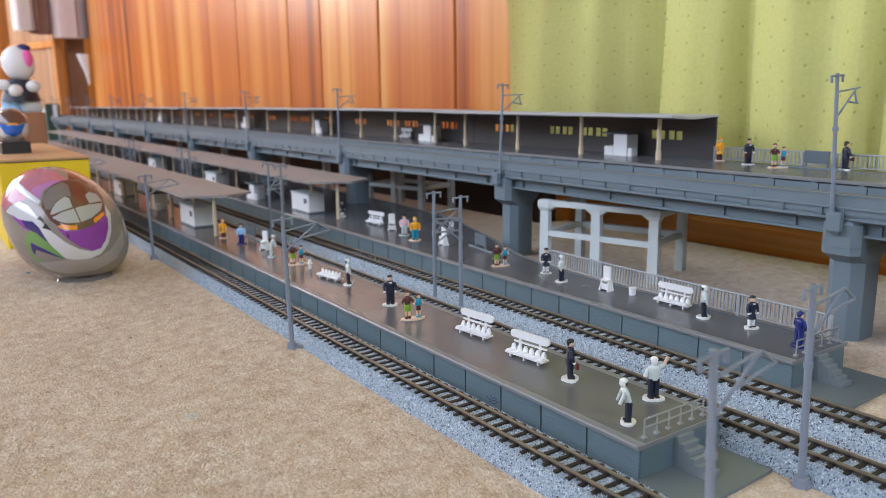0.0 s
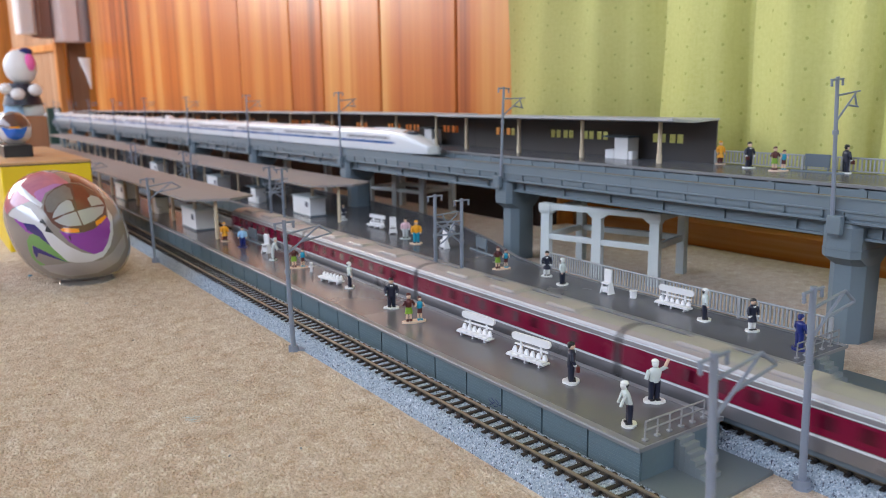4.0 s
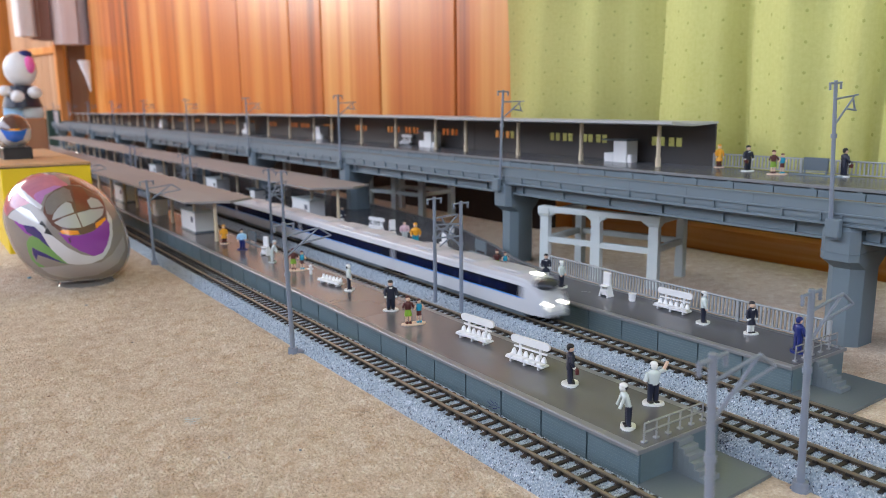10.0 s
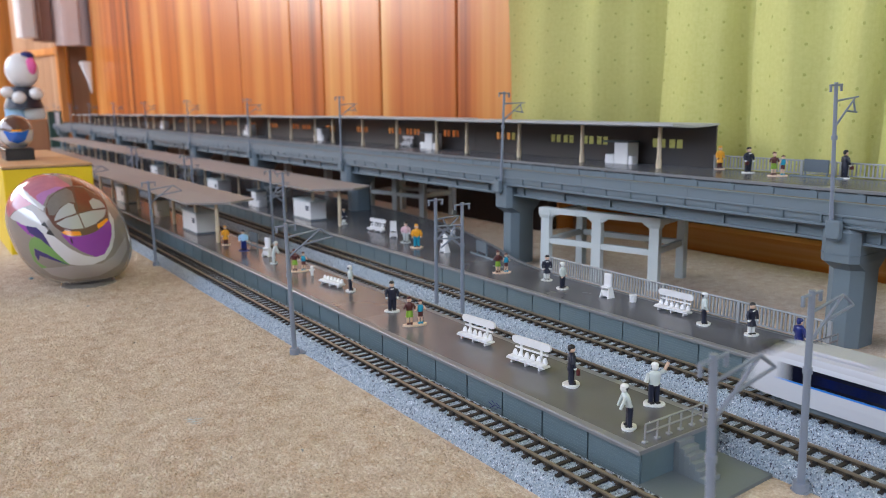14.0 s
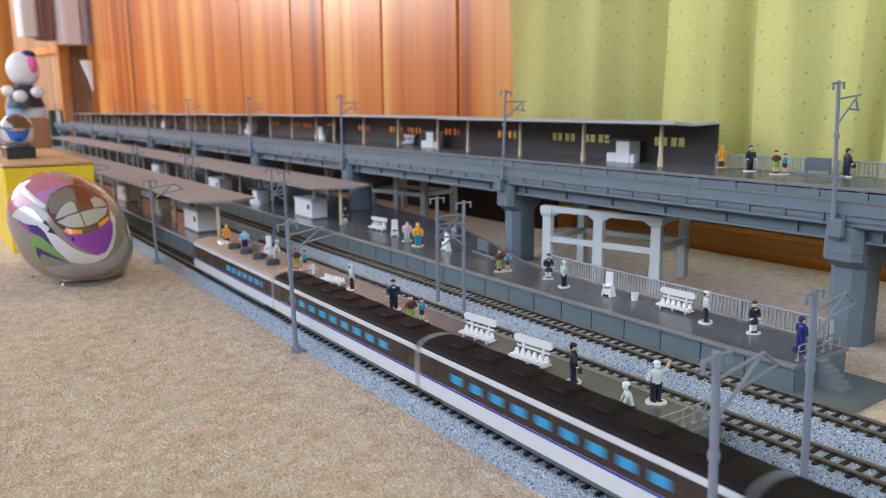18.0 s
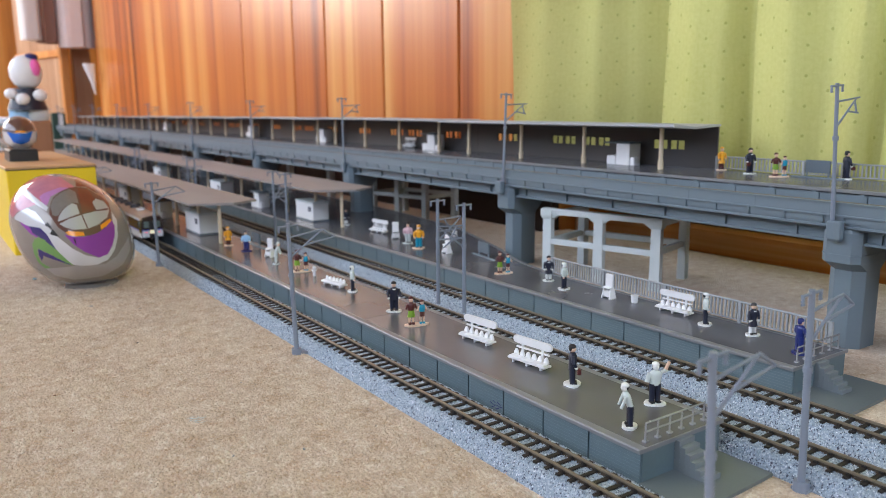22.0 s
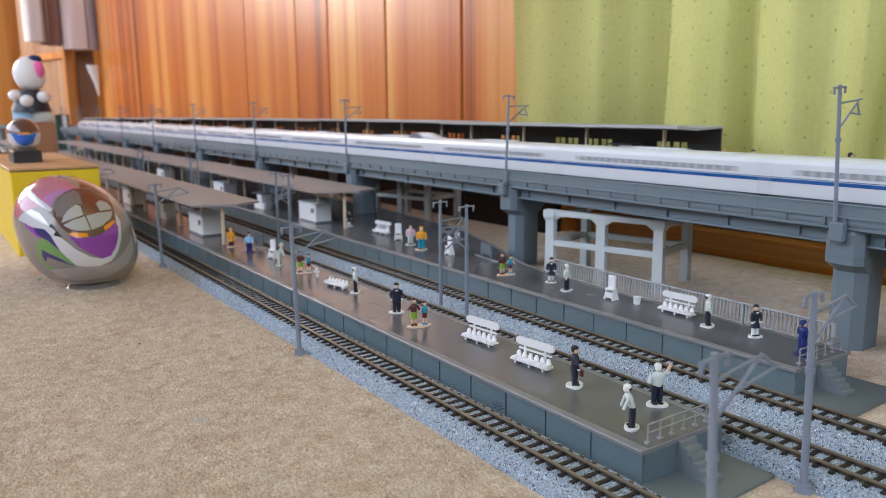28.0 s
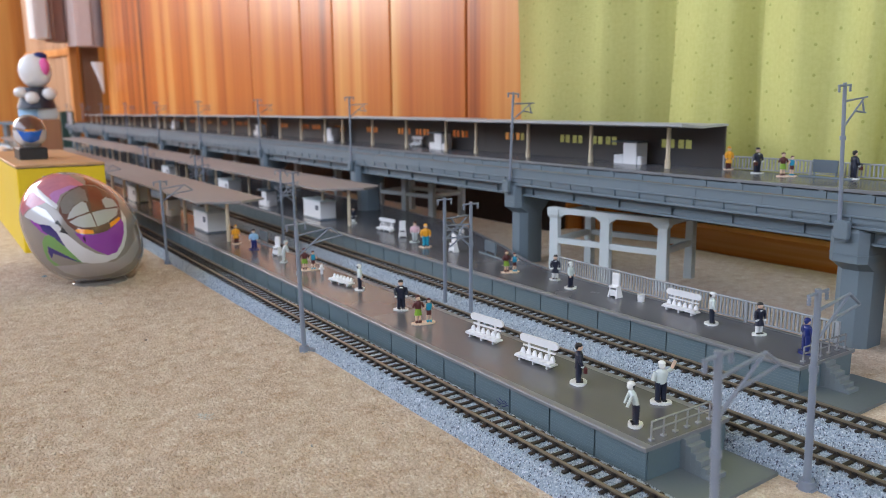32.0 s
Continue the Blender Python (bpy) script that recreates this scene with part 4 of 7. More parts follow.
rib = Shape().add([(VF - 0.9 * mm, -0.5 * mm, 64.3 * mm), (VF + 0.6 * mm, -0.5 * mm, 64.3 * mm), (VF + 0.6 * mm, -0.5 * mm, 60.2 * mm), (VF - 0.4 * mm, -0.5 * mm, 61.2 * mm), (VF - 0.9 * mm, 0.5 * mm, 64.3 * mm), (VF + 0.6 * mm, 0.5 * mm, 64.3 * mm), (VF + 0.6 * mm, 0.5 * mm, 60.2 * mm), (VF - 0.4 * mm, 0.5 * mm, 61.2 * mm)], [(0, 1, 2, 3), (7, 6, 5, 4), (0, 3, 7, 4), (3, 2, 6, 7), (2, 1, 5, 6), (1, 0, 4, 5)], GREY).mesh("rib")
for i in range(13):
    part("rib", rib, sect, at=pose(0, 5 * mm + (PIT - 10 * mm) * i / 12, 0))
for i in range(1, 6):
    part("seam", seam, sect, at=pose(0, PIT * i / 6, 0))
part("girder", Shape().box(VF + 6.0 * mm, VF + 8.0 * mm, L0, L1, 52.0 * mm, 59.2 * mm, GREY).box(VF + 3.6 * mm, VF + 9.2 * mm, L0, L1, 51.4 * mm, 52.6 * mm, GREY, 0.1 * mm), sect)
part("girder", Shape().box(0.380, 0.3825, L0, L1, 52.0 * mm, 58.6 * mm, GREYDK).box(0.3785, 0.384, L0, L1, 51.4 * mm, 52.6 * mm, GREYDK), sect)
brk = Shape().box(VF + 4.6 * mm, VF + 6.0 * mm, -0.4 * mm, 0.4 * mm, 52.6 * mm, 59.2 * mm, GREY).mesh("stiffener")
for i in range(6):
    part("stiffener", brk, sect, at=pose(0, PIT * (i + 0.5) / 6, 0))
# low wall between track and platform, in short panels
inner = Shape().along([(VB - 2.6 * mm, 61.4 * mm), (VB - 1.4 * mm, 61.4 * mm), (VB - 1.4 * mm, 71.2 * mm), (VB - 2.6 * mm, 71.2 * mm)], 0.3 * mm, PIT / 10 - 0.3 * mm, GREY).mesh("inner_panel")
tab = Shape().box(VB - 2.5 * mm, VB - 1.5 * mm, 0, 2.4 * mm, 71.2 * mm, 71.9 * mm, GREY).mesh("tab")
for i in range(10):
    pn = part("inner_panel", inner, sect, at=pose(0, PIT * i / 10, 0))
    part("tab", tab, pn, at=pose(0, 2.0 * mm, 0))
secs = [sect]
place(sect, pose(0, PY, 0))
for i in list(range(-4, 0)) + list(range(1, 10)):
    secs.append(copy_thing(sect, pose(0, PY + PIT * i, 0)))


def pier():
    """Hammerhead pier: chamfered shaft, tapering neck, cap that reaches out under the far girder."""
    t = thing("viaduct_pier", "blue grey plastic viaduct pier with chamfered capital", "pier", group="viaduct piers")
    ring = lambda xa, xb, y0, y1, c, z: [(xa + c, y0, z), (xb - c, y0, z), (xb, y0 + c, z), (xb, y1 - c, z), (xb - c, y1, z), (xa + c, y1, z), (xa, y1 - c, z), (xa, y0 + c, z)]
    y0, y1 = -13.2 * mm, 4.2 * mm
    part("column", Shape().loft([ring(0.3585, 0.3805, y0, y1, 4.6 * mm, z) for z in (0.0, 39.0 * mm)], GREY, True, False), t)
    part("capital", Shape().loft([ring(0.3586, 0.3806, y0, y1, 4.6 * mm, 38.2 * mm), ring(0.3523, 0.3835, y0 - 0.6 * mm, y1 + 0.6 * mm, 3.4 * mm, 42.6 * mm), ring(0.3523, 0.3862, y0 - 0.6 * mm, y1 + 0.6 * mm, 3.4 * mm, 46.4 * mm), ring(0.3523, 0.3905, y0 - 0.6 * mm, y1 + 0.6 * mm, 3.4 * mm, 51.6 * mm), ring(0.3523, 0.3905, y0 - 0.6 * mm, y1 + 0.6 * mm, 3.4 * mm, 57.0 * mm), ring(0.3532, 0.3900, y0 + 0.4 * mm, y1 - 0.4 * mm, 3.4 * mm, 58.8 * mm)], GREY, True, False), t)
    part("capital_band", Shape().loft([ring(0.35205, 0.3864, y0 - 0.85 * mm, y1 + 0.85 * mm, 3.4 * mm, z) for z in (46.2 * mm, 46.6 * mm)], GREY, True, False), t)
    part("mast_pocket", Shape().box(VF - 5.0 * mm, VF - 1.3 * mm, -6.6 * mm, 0.4 * mm, 54.2 * mm, 62.6 * mm, GREY, 0.5 * mm).box(VF - 4.2 * mm, VF - 1.3 * mm, -5.8 * mm, -0.4 * mm, 53.0 * mm, 54.2 * mm, GREYDK), t)
    return t


pr = place(pier(), pose(0, PY, 0))
vm = mast("grey plastic catenary mast on the viaduct pier", 1, 65, foot=False, group="viaduct masts", short=True)
VM = {1: (-3.0, 1.0, 1.5)}
place(vm, pose(VF - 2.0 * mm, PY - 1.0 * mm, 61.0 * mm, -1.2, -3.0, 0))
for i in list(range(-4, 0)) + list(range(1, 11)):
    copy_thing(pr, pose(0, PY + PIT * i + (2.5 * mm if i > 0 else 0), 0))
    dy, rx, ry = VM.get(i, (0.0, 0, 0))
    copy_thing(vm, pose(VF - 2.0 * mm, PY + PIT * i + dy * mm, 61.0 * mm, rx, ry, 0))
# curved ends and return of the viaduct
vs_ = Shape()
prof = [(-18 * mm, -8.2 * mm), (15 * mm, -8.2 * mm), (15 * mm, 2.4 * mm), (14 * mm, 2.4 * mm), (14 * mm, -6.4 * mm), (-16.7 * mm, -6.4 * mm), (-16.7 * mm, 2.4 * mm), (-18 * mm, 2.4 * mm)]
rr = TV - XC
sweep(prof, TV, VRAILZ, GREY, vs_, Y1 - 0.03, Y1 + math.pi * rr + Y1 - Y0 + math.pi * rr, 80)
solid("viaduct_curve", vs_, "blue grey viaduct curving round the room", "viaduct")
for i in range(26):
    x, y, h = oval(TV, Y1 + 0.1 + (2 * math.pi * rr + Y1 - Y0 - 0.2) * i / 25)
    solid("viaduct_post", Shape().box(-9 * mm, 9 * mm, -8 * mm, 8 * mm, 0, VRAILZ - 8.3 * mm, GREY, 1 * mm), "blue grey support under the curved viaduct", "pier", pose(x, y, 0, 0, 0, h), "viaduct supports")

# upper platform
UZ = 73.4 * mm
UB = 0.4455
ULEN = 9
for i in range(-3, ULEN):
    a, b = 0.3225 + PIT * i, 0.3225 + PIT * (i + 1)
    t = thing("upper_platform_section", "dark grey elevated platform slab", "platform", group="upper platform sections")
    part("deck", Shape().box(VB + 1.8 * mm, UB, a + 0.15 * mm, b - 0.15 * mm, UZ - 2.2 * mm, UZ, DECKGREY), t)
    part("edge_strip", Shape().box(VB, VB + 1.79 * mm, a + 0.15 * mm, b - 0.15 * mm, UZ - 1.6 * mm, UZ + 0.02 * mm, LIP, 0.2 * mm), t)
    part("side_wall", Shape().box(VB + 2.2 * mm, VB + 3.2 * mm, a + 0.2 * mm, b - 0.2 * mm, UZ - 13 * mm, UZ - 2.3 * mm, GREY), t)
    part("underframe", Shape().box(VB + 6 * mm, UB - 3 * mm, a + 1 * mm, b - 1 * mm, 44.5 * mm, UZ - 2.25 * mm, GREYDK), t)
    for q in (0.2, 0.7) if i > 1 or i < -1 else ():
        part("leg", Shape().box(0.425, 0.433, a + PIT * q, a + PIT * q + 8 * mm, 0, 44.6 * mm, PALE, 0.6 * mm), t)
fence([(UB - 1.2 * mm, -0.05 + 0.0615 * i) for i in range(7)], UZ, 8.6 * mm, 2.3 * mm, "pale grey railing behind the upper platform")

# canopies with windowed back wall
CY = 0.3190
CP = 0.2666
CZ = 101.4 * mm
for i in range(ULEN - 1):
    a, b = CY + CP * i, CY + CP * (i + 1)
    t = thing("canopy", "pale grey station canopy on cream columns over the upper platform", "canopy", group="upper canopies")
    dz = (0.4 * mm, 1.2 * mm, 0.2 * mm, -1.0 * mm, -2.4 * mm, -4.0 * mm, -5.5 * mm, -7.0 * mm)[i]
    part("roof", Shape().along([(0.3990, CZ + dz + 0.6 * mm), (0.4200, CZ + dz - 1.0 * mm), (0.4470, CZ + dz + 0.2 * mm), (0.4470, CZ + dz + 1.6 * mm), (0.4200, CZ + dz + 0.6 * mm), (0.3990, CZ + dz + 2.4 * mm)], a + 0.2 * mm, b - 0.2 * mm, ROOFEL), t)
    for k in range(4):
        yc = a + 0.0240 + 0.0728 * k
        if yc < b - 0.006:
            c = Shape().tube((0.4160, yc, UZ), (0.4160, yc, UZ + 6 * mm), 1.9 * mm, CREAM, 8).tube((0.4160, yc, UZ + 6 * mm), (0.4160, yc, CZ + dz - 0.6 * mm), 1.45 * mm, CREAM, 8)
            part("column", c, t, "cream column")
    # back wall pieces round four pairs of small windows
    bw_ = Shape()
    z0, z1, zt = UZ + 12.0 * mm, UZ + 18.2 * mm, CZ + dz + 0.2 * mm
    bw_.box(UB - 1.2 * mm, UB, a + 0.2 * mm, b - 0.2 * mm, UZ, z0, WALLSHADE)
    bw_.box(UB - 1.2 * mm, UB, a + 0.2 * mm, b - 0.2 * mm, z1, zt, WALLSHADE)
    holes = []
    for c in (0.041, 0.1115, 0.149, 0.2225):
        for q in (-13.8, -7.3, 1.2, 7.7):
            holes.append((a + c + q * mm, a + c + (q + 5.9) * mm))
    prev = a + 0.2 * mm
    for h0, h1 in holes:
        bw_.box(UB - 1.2 * mm, UB, prev, h0, z0, z1, WALLSHADE)
        prev = h1
    bw_.box(UB - 1.2 * mm, UB, prev, b - 0.2 * mm, z0, z1, WALLSHADE)
    part("back_wall", bw_, t, "grey wall pierced by small square windows")

# ground canopies
def low_canopy(x0, x1, y0, n, z, label, sag):
    for i in range(n):
        a, b = y0 + PIT * i, y0 + PIT * (i + 1)
        t = thing("canopy", label, "canopy", group="ground canopies")
        xm = (x0 + x1) / 2
        zz = z - sag * i
        s = Shape()
        pr_ = [(x0, zz), (xm, zz + 1.0 * mm), (x1, zz), (x1, zz + 1.6 * mm), (xm, zz + 3.0 * mm), (x0, zz + 1.6 * mm)]
        r0 = [(x, a + ((0.026, 0.0, 0.022, 0.022, 0.0, 0.026)[k] if i == 0 else 0.0), q) for k, (x, q) in enumerate(pr_)]
        s.loft([r0, [(x, b - 0.3 * mm, q) for x, q in pr_]], ROOF, True, False)
        part("roof", s, t, "flat warm grey roof")
        for k in range(4):
            yc = a + (0.017, 0.070, 0.136, 0.204)[k]
            part("column", Shape().tube((xm - 6 * mm, yc, PTOP), (xm - 6 * mm, yc, zz + 0.6 * mm), 1.6 * mm, CREAM, 8, 1.4 * mm), t, "cream column")


low_canopy(0.1700, 0.2230, 0.5680, 7, 42.6 * mm, "long flat grey canopy over the island platform", 0.35 * mm)
low_canopy(0.2820, 0.3380, 0.5815, 6, 44.0 * mm, "long flat grey canopy over the far platform", 0.35 * mm)


# ---- trains ----
def section(half, h, z0, lean=0.06, top=0.55, n=7):
    """Half-rounded car outline: (x, z) from the sill over the roof and back."""
    pts = [(-half * (1 - 0.02), z0), (-half, z0 + h * 0.22), (-half * (1 - lean * 0.3), z0 + h * 0.55), (-half * (1 - lean), z0 + h * 0.80)]
    for i in range(1, n):
        a = math.pi * (1 - i / n)
        pts.append((half * (1 - lean) * math.cos(a), z0 + h * 0.80 + h * 0.20 * math.sin(a) ** 0.75))
    return pts + [(-x, z) for x, z in reversed(pts[:4])]


def bogie_parts(t, length, z=0.0):
    for y in (-length * 0.335, length * 0.335):
        s = Shape().box(-6.0 * mm, 6.0 * mm, y - 9 * mm, y + 9 * mm, 1.6 * mm, 4.0 * mm, BLACK, 0.4 * mm)
        bg = part("bogie", s, t)
        for d in (-7, 7):
            for x in (-4.5, 4.5):
                w = Shape().tube((x * mm - 0.9 * mm, y + d * mm, 2.7 * mm), (x * mm + 0.9 * mm, y + d * mm, 2.7 * mm), 2.7 * mm, BLACK, 12)
                part("wheel", w, bg)


def hull(length, half, h, z0, mats, nose=0.0, nose_low=0.45, tail=True, tip=0.25):
    """Lofted body. mats(j, z): material by station and height. The front is at +y."""
    L = length / 2 - 0.6 * mm
    s = Shape()
    base = section(half, h, z0)
    stations = [(-L, 1.0, 1.0)]
    if nose > 0:
        stations.append((L - nose, 1.0, 1.0))
        for i in range(1, 9):
            u = i / 8
            stations.append((L - nose + nose * u, math.sqrt(max(0.0, 1 - (1 - tip) * u ** 2.2)), 1 - (1 - nose_low) * u ** 1.6))
    else:
        stations.append((L, 1.0, 1.0))
    rings = []
    for y, wx, hz in stations:
        rings.append([(x * wx, y, z0 + (z - z0) * hz) for x, z in base])
    n = len(base)
    for j in range(len(rings) - 1):
        for i in range(n - 1):
            xm, zm = (base[i][0] + base[i + 1][0]) / 2, (base[i][1] + base[i + 1][1]) / 2
            s.add([rings[j][i], rings[j][i + 1], rings[j + 1][i + 1], rings[j + 1][i]], [(0, 1, 2, 3)], mats(j, (zm - z0) / h), True)
        s.add([rings[j][n - 1], rings[j][0], rings[j + 1][0], rings[j + 1][n - 1]], [(0, 1, 2, 3)], BLACK)
    s.add(rings[0], [tuple(range(n))], mats(0, 0.5))
    s.add(rings[-1], [tuple(reversed(range(n)))], mats(9, 0.5))
    me = s.mesh("body")
    bm = bmesh.new()
    bm.from_mesh(me)
    bmesh.ops.remove_doubles(bm, verts=bm.verts, dist=1e-6)
    bm.to_mesh(me)
    bm.free()
    me.set_sharp_from_angle(angle=radians(38))
    return me


SHWHITE = mat("glossy_white_car_paint", (0.64, 0.68, 0.72), 0.22, 0, 0.03, 30, 900)
EXPSIDE = mat("cool_white_car_paint", (0.55, 0.575, 0.62), 0.22, 0, 0.03, 30, 900)
SHBLUE = mat("royal_blue_stripe", (0.010, 0.095, 0.31), 0.25, 0, 0.05, 60, 900)
SHGLASS = mat("dark_car_window", (0.03, 0.035, 0.045), 0.1, 0, 0.1, 60, 900)
GREYWIN = mat("grey_car_window", (0.20, 0.21, 0.24), 0.15, 0, 0.1, 60, 900)
SILVER = mat("silver_car_paint", (0.23, 0.225, 0.24), 0.3, 0.55, 0.06, 60, 900)
FRONTGREY = mat("grey_cab_front", (0.20, 0.195, 0.21), 0.35, 0.2, 0.08, 60, 900)
SILVERLT = mat("pale_silver_roof", (0.36, 0.35, 0.355), 0.35, 0.25, 0.06, 60, 900)
CRIMSON = mat("crimson_band", (0.17, 0.004, 0.030), 0.25, 0, 0.08, 60, 900, spec=0.3)
BROWNBAND = mat("dark_brown_band", (0.040, 0.028, 0.025), 0.25, 0, 0.1, 60, 900)
# Blue tinted panes glow to imitate reflected window light; no lamp inside.
BLUEGLASS = glow("blue_window_reflection_glow", (0.02, 0.26, 0.50), 0.16)
ROOFBLK = mat("black_brown_roof", (0.014, 0.011, 0.013), 0.6, 0, 0.2, 60, 900, spec=0.10)
UNITGREY = mat("warm_grey_roof_unit", (0.36, 0.335, 0.325), 0.4, 0.1, 0.1, 60, 900)
TANROOF = mat("tan_grey_roof", (0.36, 0.29, 0.25), 0.35, 0.2, 0.08, 60, 900)
BLUEBAND = mat("dark_blue_window_band", (0.005, 0.006, 0.018), 0.12, 0, 0.1, 60, 900)
LINEBLUE = mat("light_blue_line", (0.03, 0.22, 0.70), 0.3, 0, 0.05, 60, 900)
EXPWHITE = mat("pale_grey_car_roof", (0.44, 0.45, 0.49), 0.35, 0, 0.05, 60, 900)
NAVYWIN = mat("navy_car_window", (0.004, 0.009, 0.055), 0.12, 0, 0.1, 60, 900)
COOLER = mat("dark_blue_grey_cooler", (0.045, 0.050, 0.065), 0.45, 0, 0.15, 60, 900)
REDWIN = mat("dark_red_window", (0.075, 0.004, 0.016), 0.12, 0, 0.1, 60, 900)
CABGLASS = mat("green_tinted_cab_glass", (0.13, 0.175, 0.17), 0.08, 0, 0.1, 60, 900)
VIOLET = mat("violet_blue_line", (0.02, 0.045, 0.36), 0.3, 0, 0.05, 60, 900)
HEADLIGHT = glow("headlight", (1.0, 0.95, 0.82), 9.0)
TAILLIGHT = glow("tail_light", (1.0, 0.10, 0.16), 0.9)
SIGNLIGHT = glow("lit_sign", (0.9, 0.8, 0.55), 0.45)


def sides(name, t, x, y0, y1, z0, z1, m, proud=0.12 * mm, label=""):
    """A thin band on each side of a car."""
    for sd in (-1, 1):
        s = Shape().box(min(sd * x, sd * (x + proud)), max(sd * x, sd * (x + proud)), y0, y1, z0, z1, m)
        part(name, s, t, label)


def windows(t, x, w, z0, z1, m, proud, a, b, n):
    """A row of n + 1 panes on each side."""
    for sd in (-1, 1):
        me = Shape().box(min(sd * x, sd * (x + proud)), max(sd * x, sd * (x + proud)), -w, w, z0, z1, m).mesh("window")
        for i in range(n + 1):
            part("window", me, t, at=pose(0, a + (b - a) * i / n, 0))


def bullet_car(kind, label, cover=False):
    ln = 156 * mm
    t = thing("train_car", label, "train car", group="bullet train cars")
    half, h, z0 = 10.4 * mm, 20.2 * mm, 2.6 * mm
    m = lambda x, z: SHWHITE
    part("body", hull(ln, half, h, z0, m, 58 * mm if kind else 0, 0.34, tip=0.30), t, "glossy white body")
    y0, y1 = -ln / 2 + 1 * mm, ln / 2 - (1 * mm if not kind else 50 * mm)
    sides("stripe", t, half - 0.02 * mm, y0, y1, z0 + h * 0.345, z0 + h * 0.435, SHBLUE, label="royal blue stripe")
    sides("stripe", t, half - 0.04 * mm, y0, y1, z0 + h * 0.452, z0 + h * 0.468, SHBLUE, label="thin blue stripe")
    wspec = (half - 0.34 * mm, 1.8 * mm, z0 + h * 0.53, z0 + h * 0.67, GREYWIN, 0.22 * mm)
    a, b = -ln / 2 + 20 * mm, ln / 2 - (20 * mm if not kind else 62 * mm)
    n = int((b - a) / (5.6 * mm))
    windows(t, *wspec, a, b, n)
    for yy in ((-ln / 2 + 11 * mm), (ln / 2 - 11 * mm)):
        if kind and yy > 0:
            continue
        sides("door", t, half - 0.12 * mm, yy - 2.6 * mm, yy + 2.6 * mm, z0 + h * 0.14, z0 + h * 0.70, SHWHITE, 0.10 * mm)
    part("skirt", Shape().box(-half * 0.9, half * 0.9, -ln / 2 + 4 * mm, ln / 2 - (4 * mm if not kind else 20 * mm), 0.9 * mm, z0 + 0.2 * mm, GREYDK, 0.3 * mm), t)
    s = Shape().box(-4 * mm, 4 * mm, -18 * mm, 18 * mm, z0 + h - 0.3 * mm, z0 + h + 0.8 * mm, SHWHITE, 0.4 * mm)
    part("roof_equipment", s, t)
    if cover:
        zr, rings = z0 + h - 1.6 * mm, []
        for y, e, w in ((-58, 0.2, 5.6), (-50, 2.4, 6.2), (-42, 4.6, 6.4), (-30, 5.6, 6.4), (-20, 5.2, 6.2), (-10, 3.4, 5.8), (-2, 0.4, 5.2)):
            q = ln / 2 + y * mm
            rings.append([(-w * mm, q, zr), (-w * 0.9 * mm, q, zr + e * 0.8 * mm), (-w * 0.6 * mm, q, zr + e * mm), (w * 0.6 * mm, q, zr + e * mm), (w * 0.9 * mm, q, zr + e * 0.8 * mm), (w * mm, q, zr)])
        cv = part("pantograph_cover", Shape().loft(rings, SHWHITE), t, "white humped roof fairing")
        for sd in (-1, 1):
            arch = [(ln / 2 + (-34 + 12 * math.cos(radians(a))) * mm, zr + (0.2 + 5.0 * math.sin(radians(a))) * mm) for a in range(0, 181, 20)]
            part("recess", Shape().loft([[(sd * x * mm, y, z) for y, z in arch] for x in (6.3, 6.6)], GREYWIN, True, False), cv, "grey arched recess")
    if kind:
        L = ln / 2
        c = Shape().ball((0, L - 37 * mm, z0 + h * 0.845), 5.6 * mm, 11 * mm, 2.6 * mm, SHGLASS, 14, 8)
        part("cab_window", c, t, "dark wraparound cab window")
        for x in (-5.4, 5.4):
            part("headlight", Shape().ball((x * mm, L - 14 * mm, z0 + h * 0.405), 1.5 * mm, 3.4 * mm, 1.0 * mm, HEADLIGHT if kind == 1 else SHGLASS, 10, 6), t)
    bogie_parts(t, ln)
    return t


